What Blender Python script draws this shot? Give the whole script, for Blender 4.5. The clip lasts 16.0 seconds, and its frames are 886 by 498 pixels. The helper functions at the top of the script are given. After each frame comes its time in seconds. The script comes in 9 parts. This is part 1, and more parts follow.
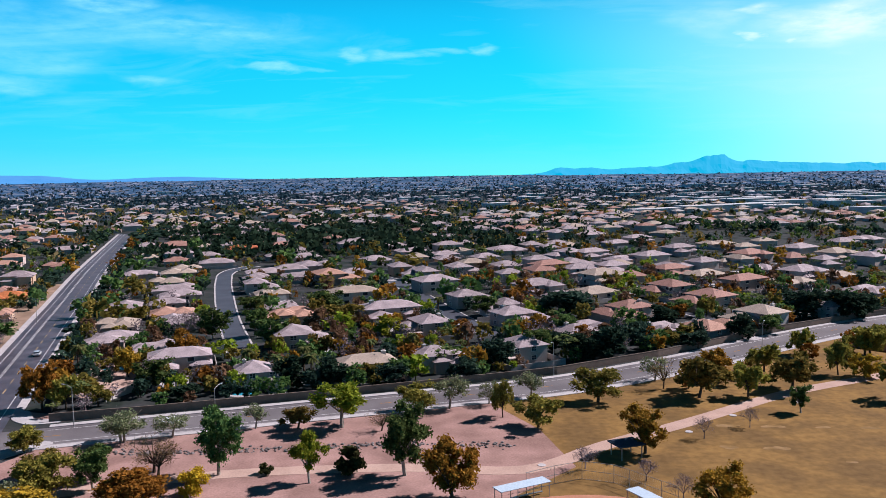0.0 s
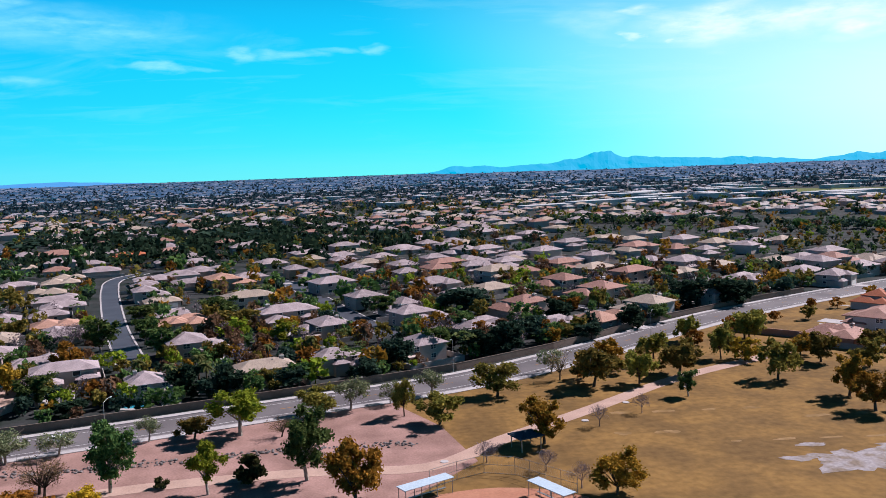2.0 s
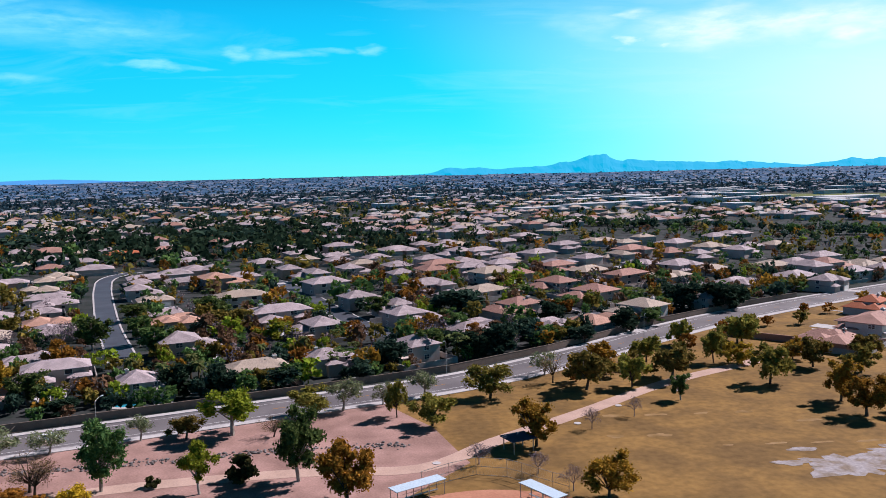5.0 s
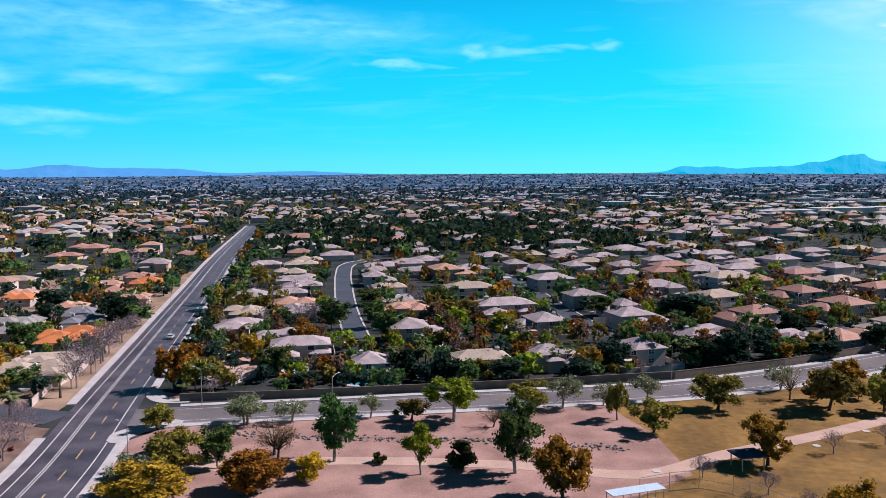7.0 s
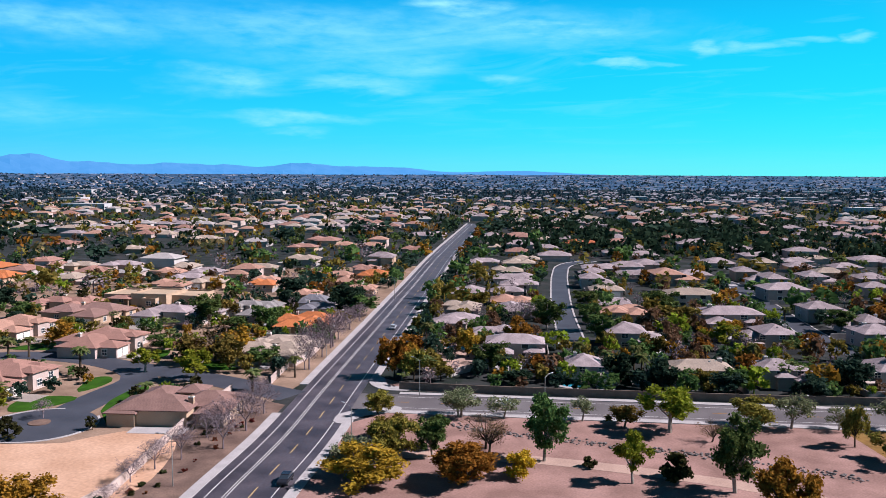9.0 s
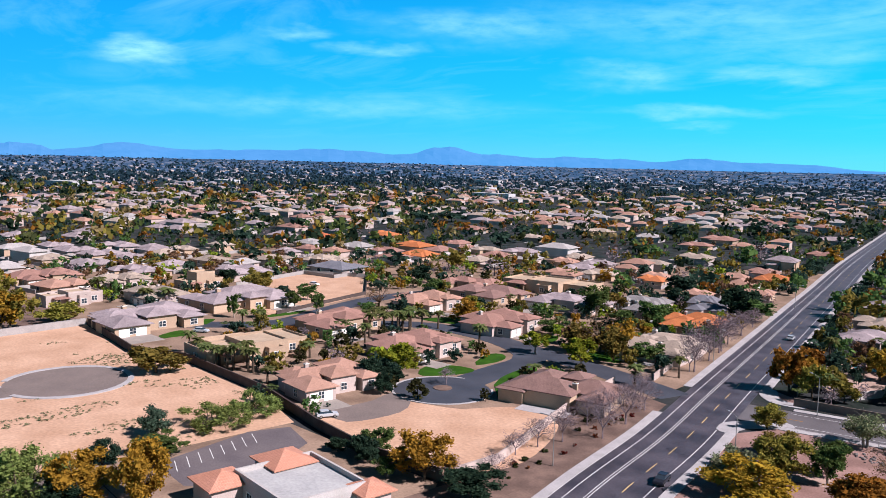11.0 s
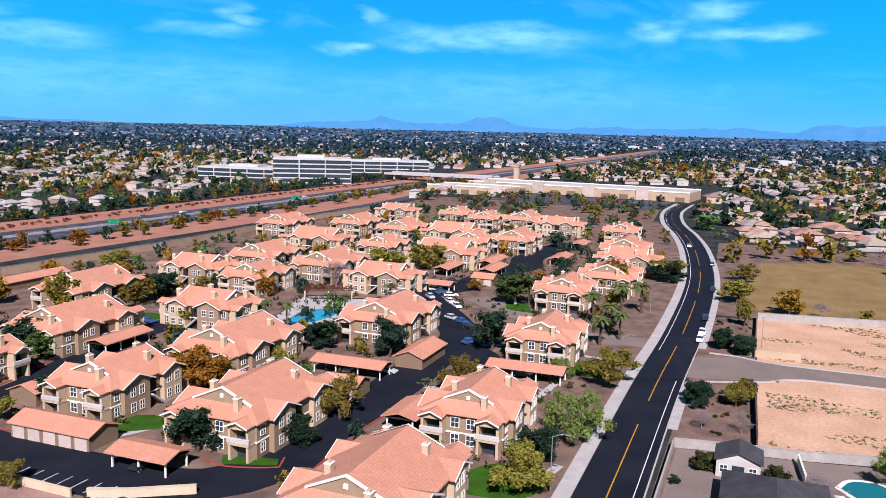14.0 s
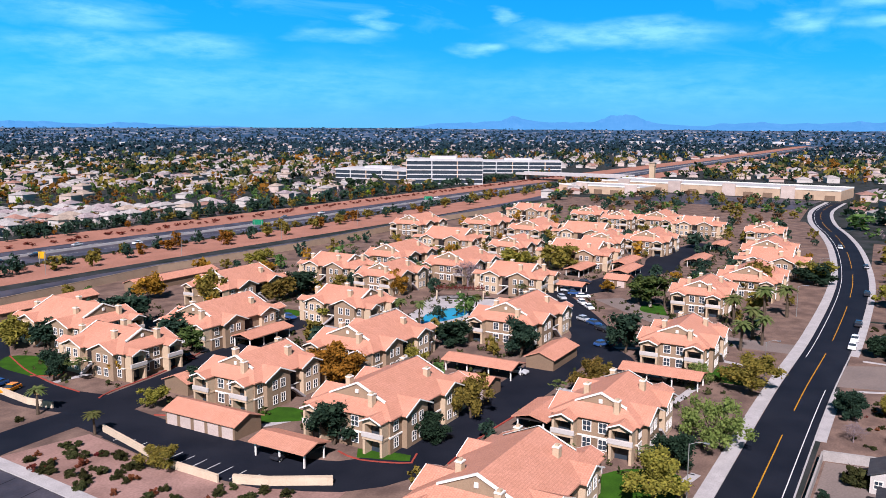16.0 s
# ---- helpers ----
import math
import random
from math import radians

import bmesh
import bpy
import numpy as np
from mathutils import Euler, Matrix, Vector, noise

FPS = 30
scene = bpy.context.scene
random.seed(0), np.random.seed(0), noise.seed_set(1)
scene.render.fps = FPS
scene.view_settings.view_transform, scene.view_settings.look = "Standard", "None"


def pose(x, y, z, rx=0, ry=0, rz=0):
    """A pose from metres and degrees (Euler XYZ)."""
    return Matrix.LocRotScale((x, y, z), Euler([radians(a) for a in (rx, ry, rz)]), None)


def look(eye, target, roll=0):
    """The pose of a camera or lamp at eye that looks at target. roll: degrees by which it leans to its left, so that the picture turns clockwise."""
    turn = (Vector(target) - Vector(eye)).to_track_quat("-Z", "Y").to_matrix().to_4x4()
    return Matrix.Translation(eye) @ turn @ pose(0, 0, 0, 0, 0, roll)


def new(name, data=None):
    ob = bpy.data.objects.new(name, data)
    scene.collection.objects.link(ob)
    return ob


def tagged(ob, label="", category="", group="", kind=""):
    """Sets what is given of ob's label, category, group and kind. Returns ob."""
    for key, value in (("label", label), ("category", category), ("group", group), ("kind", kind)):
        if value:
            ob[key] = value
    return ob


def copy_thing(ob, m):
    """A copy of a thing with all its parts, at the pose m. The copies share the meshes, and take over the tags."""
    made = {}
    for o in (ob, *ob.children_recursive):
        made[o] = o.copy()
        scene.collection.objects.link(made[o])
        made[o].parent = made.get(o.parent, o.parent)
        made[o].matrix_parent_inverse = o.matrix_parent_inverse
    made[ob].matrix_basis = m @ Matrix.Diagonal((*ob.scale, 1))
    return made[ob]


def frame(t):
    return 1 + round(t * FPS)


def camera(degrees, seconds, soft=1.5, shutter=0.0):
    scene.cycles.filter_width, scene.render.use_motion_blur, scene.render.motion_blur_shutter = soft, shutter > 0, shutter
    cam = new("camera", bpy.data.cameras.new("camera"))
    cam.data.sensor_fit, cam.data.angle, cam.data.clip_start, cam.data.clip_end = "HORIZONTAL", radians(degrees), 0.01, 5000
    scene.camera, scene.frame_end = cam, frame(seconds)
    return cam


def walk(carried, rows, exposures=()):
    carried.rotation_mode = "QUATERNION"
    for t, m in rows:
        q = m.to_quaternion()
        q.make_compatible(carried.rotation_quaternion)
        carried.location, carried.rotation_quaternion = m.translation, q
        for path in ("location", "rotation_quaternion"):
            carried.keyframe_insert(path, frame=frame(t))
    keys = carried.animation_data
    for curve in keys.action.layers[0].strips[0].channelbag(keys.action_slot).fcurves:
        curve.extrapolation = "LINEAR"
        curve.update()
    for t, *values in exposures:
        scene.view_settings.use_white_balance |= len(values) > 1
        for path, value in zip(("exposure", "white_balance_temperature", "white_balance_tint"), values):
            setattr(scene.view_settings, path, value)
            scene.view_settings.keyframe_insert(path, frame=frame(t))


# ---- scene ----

# camera: a drone hovering 52 m up, turning on the spot
EYE = (0.0, 0.0, 52.0)
cam = camera(56.54, 16.0, soft=0.7)


def aim(yaw, pitch, roll):
    return pose(*EYE, 90 + pitch, 0, yaw) @ pose(0, 0, 0, 0, 0, roll)


WALK = [
    (0.0, 0.00, -5.16, -0.95), (0.5, -0.85, -5.11, -1.13), (1.0, -2.80, -5.18, -1.52), (1.5, -5.49, -5.22, -1.79),
    (2.0, -7.20, -5.37, -1.96), (2.5, -8.09, -5.39, -1.83), (3.0, -8.62, -5.34, -1.76), (5.5, -6.63, -5.23, -0.95),
    (6.0, -2.93, -5.25, -0.71), (6.5, 2.58, -5.26, -0.45), (7.0, 8.10, -5.30, -0.29), (7.5, 11.06, -5.23, -0.14),
    (8.0, 14.60, -5.18, 0.04), (10.5, 41.81, -5.78, 1.01), (11.0, 50.01, -6.03, 1.35), (11.5, 57.66, -6.25, 1.41),
    (12.0, 67.21, -6.54, 1.74), (12.5, 79.55, -7.11, 2.15), (13.0, 92.13, -7.54, 2.43), (13.5, 104.03, -8.03, 2.00),
    (14.0, 110.81, -8.33, 1.37), (14.5, 115.74, -8.49, 0.77), (15.0, 119.35, -8.57, 0.27), (15.5, 119.88, -8.48, 0.11),
    (16.0, 120.02, -8.44, 0.24)]
walk(cam, [(t, aim(y, p, r)) for t, y, p, r in WALK])

# ---- light: a clear winter afternoon, sun 41 degrees up and 68 degrees clockwise from +y ----
SUN_AZ, SUN_EL = 68.0, 41.0
scene.view_settings.exposure = 0.92
sun = new("sun", bpy.data.lights.new("sun", "SUN"))
sun.data.energy, sun.data.angle, sun.data.color = 5.0, radians(0.53), (0.98, 0.885, 0.95)
sun_way = Vector((math.sin(radians(SUN_AZ)) * math.cos(radians(SUN_EL)), math.cos(radians(SUN_AZ)) * math.cos(radians(SUN_EL)), math.sin(radians(SUN_EL))))
sun.matrix_world = look(sun_way * 400, (0, 0, 0))


def make_world():
    w = bpy.data.worlds.new("world")
    scene.world = w
    w.use_nodes = True
    nt = w.node_tree
    nt.nodes.clear()
    N, L = nt.nodes.new, nt.links.new
    out, bg = N("ShaderNodeOutputWorld"), N("ShaderNodeBackground")
    sky = N("ShaderNodeTexSky")
    sky.sky_type, sky.sun_disc = "NISHITA", False
    sky.sun_elevation, sky.sun_rotation = radians(SUN_EL), radians(SUN_AZ)
    sky.altitude, sky.air_density, sky.dust_density, sky.ozone_density = 350, 1.0, 0.4, 3.0
    tc, sep = N("ShaderNodeTexCoord"), N("ShaderNodeSeparateXYZ")
    L(tc.outputs["Generated"], sep.inputs[0])
    # the camera's vivid blue: a deep gradient from the pale horizon up to a dark zenith
    grad = N("ShaderNodeValToRGB")
    cr = grad.color_ramp
    cr.interpolation = "B_SPLINE"
    cr.elements[0].position, cr.elements[0].color = 0.0, (0.13, 0.62, 0.88, 1)
    cr.elements[1].position, cr.elements[1].color = 1.0, (0.0, 0.009, 0.04, 1)
    for q, col in ((0.035, (0.03, 0.57, 0.95, 1)), (0.09, (0.0, 0.50, 0.98, 1)), (0.19, (0.0, 0.36, 0.95, 1)), (0.27, (0.0, 0.13, 0.42, 1)), (0.40, (0.0, 0.03, 0.12, 1))):
        cr.elements.new(q).color = col
    L(sep.outputs[2], grad.inputs[0])
    # brighter and whiter towards the sun
    dot = N("ShaderNodeVectorMath"); dot.operation = "DOT_PRODUCT"
    dot.inputs[1].default_value = sun_way
    L(tc.outputs["Generated"], dot.inputs[0])
    side = N("ShaderNodeMapRange")
    side.inputs["From Min"].default_value, side.inputs["From Max"].default_value = -0.75, 0.55
    side.inputs["To Min"].default_value, side.inputs["To Max"].default_value = 0.80, 1.5
    L(dot.outputs["Value"], side.inputs["Value"])
    comg = N("ShaderNodeCombineXYZ")
    comg.inputs[0].default_value, comg.inputs[2].default_value = 1.0, 1.0
    L(side.outputs[0], comg.inputs[1])
    tint = N("ShaderNodeMix"); tint.data_type, tint.blend_type = "RGBA", "MULTIPLY"
    tint.inputs[0].default_value = 1.0
    L(grad.outputs[0], tint.inputs[6]); L(comg.outputs[0], tint.inputs[7])
    glow = N("ShaderNodeMapRange"); glow.interpolation_type = "SMOOTHSTEP"
    glow.inputs["From Min"].default_value, glow.inputs["From Max"].default_value = 0.42, 0.80
    L(dot.outputs["Value"], glow.inputs["Value"])
    low = N("ShaderNodeMapRange"); low.interpolation_type = "SMOOTHSTEP"
    low.inputs["From Min"].default_value, low.inputs["From Max"].default_value = 0.05, 0.28
    low.inputs["To Min"].default_value, low.inputs["To Max"].default_value = 1.0, 0.0
    L(sep.outputs[2], low.inputs["Value"])
    hz = N("ShaderNodeMath"); hz.operation = "MULTIPLY"
    L(glow.outputs[0], hz.inputs[0]); L(low.outputs[0], hz.inputs[1])
    warm = N("ShaderNodeMix"); warm.data_type = "RGBA"
    warm.inputs[7].default_value = (0.85, 1.05, 1.05, 1)
    L(hz.outputs[0], warm.inputs[0]); L(tint.outputs[2], warm.inputs[6])
    scale = N("ShaderNodeVectorMath"); scale.operation = "SCALE"
    scale.inputs["Scale"].default_value = 10.0
    L(warm.outputs[2], scale.inputs[0])
    base = N("ShaderNodeMix"); base.data_type = "RGBA"
    base.inputs[0].default_value = 0.97
    L(sky.outputs[0], base.inputs[6]); L(scale.outputs[0], base.inputs[7])
    # thin high clouds on a flat layer
    lift = N("ShaderNodeMath"); lift.operation = "ADD"; lift.inputs[1].default_value = 0.10
    L(sep.outputs[2], lift.inputs[0])
    dx, dy = N("ShaderNodeMath"), N("ShaderNodeMath")
    dx.operation = dy.operation = "DIVIDE"
    L(sep.outputs[0], dx.inputs[0]); L(lift.outputs[0], dx.inputs[1])
    L(sep.outputs[1], dy.inputs[0]); L(lift.outputs[0], dy.inputs[1])
    com = N("ShaderNodeCombineXYZ")
    L(dx.outputs[0], com.inputs[0]); L(dy.outputs[0], com.inputs[1])
    mp = N("ShaderNodeMapping")
    mp.inputs["Rotation"].default_value = (0, 0, radians(25))
    mp.inputs["Scale"].default_value = (0.8, 1.35, 1)
    mp.inputs["Location"].default_value = (1.3, 0.4, 0)
    L(com.outputs[0], mp.inputs[0])
    big, wisp = N("ShaderNodeTexNoise"), N("ShaderNodeTexNoise")
    big.inputs["Scale"].default_value, big.inputs["Detail"].default_value = 0.55, 3
    wisp.inputs["Scale"].default_value, wisp.inputs["Detail"].default_value, wisp.inputs["Roughness"].default_value = 1.5, 9, 0.62
    wisp.inputs["Distortion"].default_value = 0.9
    L(mp.outputs[0], big.inputs["Vector"]); L(mp.outputs[0], wisp.inputs["Vector"])
    mul = N("ShaderNodeMath"); mul.operation = "MULTIPLY"
    L(big.outputs["Fac"], mul.inputs[0]); L(wisp.outputs["Fac"], mul.inputs[1])
    ramp = N("ShaderNodeMapRange")
    ramp.inputs["From Min"].default_value, ramp.inputs["From Max"].default_value = 0.25, 0.43
    ramp.inputs["To Min"].default_value, ramp.inputs["To Max"].default_value = 0.0, 0.26
    L(mul.outputs[0], ramp.inputs["Value"])
    # fade the clouds into the haze near the horizon
    fade = N("ShaderNodeMapRange")
    fade.inputs["From Min"].default_value, fade.inputs["From Max"].default_value = 0.0, 0.12
    L(sep.outputs[2], fade.inputs["Value"])
    high = N("ShaderNodeMapRange"); high.interpolation_type = "SMOOTHSTEP"
    high.inputs["From Min"].default_value, high.inputs["From Max"].default_value = 0.22, 0.55
    high.inputs["To Min"].default_value, high.inputs["To Max"].default_value = 1.0, 0.08
    L(sep.outputs[2], high.inputs["Value"])
    both = N("ShaderNodeMath"); both.operation = "MULTIPLY"
    L(fade.outputs[0], both.inputs[0]); L(high.outputs[0], both.inputs[1])
    amt = N("ShaderNodeMath"); amt.operation = "MULTIPLY"
    L(ramp.outputs[0], amt.inputs[0]); L(both.outputs[0], amt.inputs[1])
    # single streaks and puffs: bearing left of +y and height in degrees, half width, half height, density
    azn, eln, pol = N("ShaderNodeMath"), N("ShaderNodeMath"), N("ShaderNodeCombineXYZ")
    neg = N("ShaderNodeMath"); neg.operation = "MULTIPLY"; neg.inputs[1].default_value = -1.0
    azn.operation, eln.operation = "ARCTAN2", "ARCSINE"
    L(sep.outputs[0], neg.inputs[0]); L(neg.outputs[0], azn.inputs[0]); L(sep.outputs[1], azn.inputs[1]); L(sep.outputs[2], eln.inputs[0])
    L(azn.outputs[0], pol.inputs[0]); L(eln.outputs[0], pol.inputs[1])
    degs = N("ShaderNodeVectorMath"); degs.operation = "SCALE"; degs.inputs["Scale"].default_value = 180 / math.pi
    L(pol.outputs[0], degs.inputs[0])
    wmap = N("ShaderNodeMapping"); wmap.inputs["Scale"].default_value = (0.16, 0.55, 1)
    wmap.inputs["Rotation"].default_value = (0, 0, radians(-6))
    L(degs.outputs[0], wmap.inputs[0])
    warp, rag = N("ShaderNodeTexNoise"), N("ShaderNodeTexNoise")
    warp.inputs["Scale"].default_value, warp.inputs["Detail"].default_value = 1.3, 5
    rag.inputs["Scale"].default_value, rag.inputs["Detail"].default_value, rag.inputs["Roughness"].default_value = 2.2, 8, 0.6
    L(wmap.outputs[0], warp.inputs["Vector"]); L(wmap.outputs[0], rag.inputs["Vector"])
    off = N("ShaderNodeVectorMath"); off.operation = "MULTIPLY_ADD"
    off.inputs[1].default_value, off.inputs[2].default_value = (7.0, 2.2, 0), (-3.5, -1.1, 0)
    L(warp.outputs["Color"], off.inputs[0])
    bent = N("ShaderNodeVectorMath"); bent.operation = "ADD"
    L(degs.outputs[0], bent.inputs[0]); L(off.outputs[0], bent.inputs[1])
    total = []

    def cloud(bearing, height, wide, tall, dense):
        a, b, e = (N("ShaderNodeVectorMath") for _ in range(3))
        c, d = N("ShaderNodeMapRange"), N("ShaderNodeMath")
        a.operation, b.operation, e.operation = "SUBTRACT", "MULTIPLY", "LENGTH"
        a.inputs[1].default_value, b.inputs[1].default_value = (bearing, height, 0), (1 / wide, 1 / tall, 0)
        L(bent.outputs[0], a.inputs[0]); L(a.outputs[0], b.inputs[0]); L(b.outputs[0], e.inputs[0])
        c.interpolation_type = "SMOOTHSTEP"
        c.inputs["From Min"].default_value, c.inputs["From Max"].default_value = 1.45, 0.1
        c.inputs["To Min"].default_value, c.inputs["To Max"].default_value = 0.0, dense
        L(e.outputs["Value"], c.inputs["Value"])
        d.operation = "MAXIMUM"
        d.inputs[1].default_value = 0.0
        L(c.outputs[0], d.inputs[0])
        if total:
            L(total[-1], d.inputs[1])
        total.append(d.outputs[0])

    cloud(21.5, 10.8, 3.5, 0.55, 0.6)
    cloud(19.9, 9.6, 11.8, 1.34, 0.3)
    cloud(25.8, 7.4, 4.3, 1.18, 0.3)
    cloud(15, 9.2, 4.7, 0.35, 0.4)
    cloud(26.9, 5.7, 3.5, 0.47, 0.35)
    cloud(19.5, 6.4, 1.8, 0.35, 0.45)
    cloud(10.8, 7.3, 3.1, 0.24, 0.6)
    cloud(5.8, 8.2, 1.1, 0.47, 0.6)
    cloud(3, 7.9, 1.9, 0.35, 0.6)
    cloud(-0.3, 8.1, 1.8, 0.2, 0.4)
    cloud(-3.2, 8.3, 0.9, 0.31, 0.55)
    cloud(-25.3, 8.9, 4.3, 1.26, 0.8)
    cloud(-21, 9.9, 2, 0.47, 0.6)
    cloud(-20.1, 8.2, 0.5, 0.31, 0.8)
    cloud(-22.7, 8, 0.4, 0.31, 0.7)
    cloud(-17.3, 9.6, 2.4, 1.18, 0.3)
    cloud(-30.7, 8.9, 5.9, 1.02, 0.7)
    cloud(-21.6, 10.2, 1.3, 0.55, 0.6)
    cloud(-33.9, 7.9, 2, 0.71, 0.7)
    cloud(33.3, 9.6, 13.8, 1.57, 0.32)
    cloud(37.2, 5.8, 3.9, 0.79, 0.45)
    cloud(28.1, 5.9, 5.1, 0.51, 0.35)
    cloud(33.1, 3.7, 4.7, 0.39, 0.45)
    cloud(17.1, 9.7, 5.9, 0.31, 0.45)
    cloud(23.2, 11.2, 2.8, 0.47, 0.7)
    cloud(32.6, 3, 1.6, 0.28, 0.35)
    cloud(70.4, 6.7, 2.4, 0.75, 0.8)
    cloud(60, 8.4, 2.6, 0.43, 0.42)
    cloud(55.1, 7.5, 3.1, 0.35, 0.38)
    cloud(47.8, 9, 6.7, 1.18, 0.42)
    cloud(37.9, 6.2, 3.7, 0.79, 0.45)
    cloud(31.2, 8.6, 10.2, 1.77, 0.22)
    cloud(58.9, 3.5, 13.4, 0.86, 0.3)
    cloud(56.6, 3.6, 2.8, 0.79, 0.3)
    cloud(33.8, 3.7, 5.5, 0.35, 0.35)
    cloud(118.1, 5.4, 1.7, 0.59, 0.65)
    cloud(115.6, 7.2, 1.1, 0.47, 0.6)
    cloud(108.2, 6.1, 7.5, 0.94, 0.62)
    cloud(113.5, 5.7, 1.8, 0.67, 0.5)
    cloud(96.7, 6.7, 1.9, 0.79, 0.65)
    cloud(93.5, 7.9, 1.7, 0.59, 0.55)
    cloud(91, 6.5, 3.5, 0.51, 0.65)
    cloud(107.1, 2.5, 16.5, 1.57, 0.25)
    cloud(143.3, 6.8, 4.5, 0.94, 0.5)
    cloud(142.7, 5, 5.9, 1.02, 0.42)
    cloud(136.6, 5.2, 4.5, 0.86, 0.45)
    cloud(126.7, 6.1, 2.9, 0.67, 0.5)
    cloud(124.3, 7.1, 1.1, 0.59, 0.55)
    cloud(134.6, 2.7, 19.7, 1.97, 0.25)
    ragged = N("ShaderNodeMapRange")
    ragged.inputs["From Min"].default_value, ragged.inputs["From Max"].default_value = 0.33, 0.62
    ragged.inputs["To Min"].default_value, ragged.inputs["To Max"].default_value = 0.30, 1.2
    L(rag.outputs["Fac"], ragged.inputs["Value"])
    puffs, cover = N("ShaderNodeMath"), N("ShaderNodeMath")
    puffs.operation, cover.operation = "MULTIPLY", "ADD"
    cover.use_clamp = True
    L(total[-1], puffs.inputs[0]); L(ragged.outputs[0], puffs.inputs[1])
    L(puffs.outputs[0], cover.inputs[0]); L(amt.outputs[0], cover.inputs[1])
    mix = N("ShaderNodeMix"); mix.data_type = "RGBA"
    lit = N("ShaderNodeMix"); lit.data_type = "RGBA"
    lit.inputs[6].default_value, lit.inputs[7].default_value = (3.6, 8.6, 9.9, 1), (10.0, 10.2, 10.2, 1)
    L(glow.outputs[0], lit.inputs[0]); L(lit.outputs[2], mix.inputs[7])
    L(cover.outputs[0], mix.inputs[0]); L(base.outputs[2], mix.inputs[6])
    L(mix.outputs[2], bg.inputs["Color"])
    bg.inputs["Strength"].default_value = 0.0592
    L(bg.outputs[0], out.inputs[0])


make_world()


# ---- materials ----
ALBEDO_SCALE = 0.68  # one darkening factor on all mat() colours, deepening shade against the raised exposure


def mat(name, c1, c2=None, scale=1.0, rough=0.85, fine=8.0, bump=0.2, metal=0.0, by="noise", island=0.0, spread=0.12, detail=6, lo=0.35, hi=0.65, spec=0.05):
    """A matt surface that varies between two colours at a coarse and a fine scale (metres)."""
    m = bpy.data.materials.new(name)
    m.use_nodes = True
    nt = m.node_tree
    N, L = nt.nodes.new, nt.links.new
    b = nt.nodes["Principled BSDF"]
    b.inputs["Roughness"].default_value, b.inputs["Metallic"].default_value = rough, metal
    b.inputs["Specular IOR Level"].default_value = spec
    c2 = c2 or tuple(v * 0.8 for v in c1)
    c1, c2 = (tuple(v * ALBEDO_SCALE for v in c) for c in (c1, c2))
    tc = N("ShaderNodeTexCoord")
    n1, n2 = N("ShaderNodeTexNoise"), N("ShaderNodeTexNoise")
    n1.inputs["Scale"].default_value, n1.inputs["Detail"].default_value = 1.0 / scale, detail
    n2.inputs["Scale"].default_value, n2.inputs["Detail"].default_value = fine, 3
    for n in (n1, n2):
        L(tc.outputs["Object"], n.inputs["Vector"])
    r = N("ShaderNodeMapRange")
    r.inputs["From Min"].default_value, r.inputs["From Max"].default_value = lo, hi
    L(n1.outputs["Fac"], r.inputs["Value"])
    mix = N("ShaderNodeMix"); mix.data_type = "RGBA"
    mix.inputs[6].default_value, mix.inputs[7].default_value = (*c1, 1), (*c2, 1)
    L(r.outputs[0], mix.inputs[0])
    # fine grain and a slight change from piece to piece
    g = N("ShaderNodeMapRange")
    g.inputs["From Min"].default_value, g.inputs["From Max"].default_value = 0.3, 0.7
    g.inputs["To Min"].default_value, g.inputs["To Max"].default_value = 1 - spread, 1 + spread
    L(n2.outputs["Fac"], g.inputs["Value"])
    if island:
        geo = N("ShaderNodeNewGeometry") if by == "island" else N("ShaderNodeObjectInfo")
        w = N("ShaderNodeMapRange")
        w.inputs["To Min"].default_value, w.inputs["To Max"].default_value = 1 - island, 1 + island
        L(geo.outputs["Random Per Island" if by == "island" else "Random"], w.inputs["Value"])
        k = N("ShaderNodeMath"); k.operation = "MULTIPLY"
        L(g.outputs[0], k.inputs[0]); L(w.outputs[0], k.inputs[1])
        val = k.outputs[0]
    else:
        val = g.outputs[0]
    sc = N("ShaderNodeVectorMath"); sc.operation = "SCALE"
    L(mix.outputs[2], sc.inputs[0]); L(val, sc.inputs["Scale"])
    L(sc.outputs[0], b.inputs["Base Color"])
    if bump:
        bp = N("ShaderNodeBump")
        bp.inputs["Strength"].default_value, bp.inputs["Distance"].default_value = bump, 0.05
        L(n2.outputs["Fac"], bp.inputs["Height"]); L(bp.outputs[0], b.inputs["Normal"])
    return m


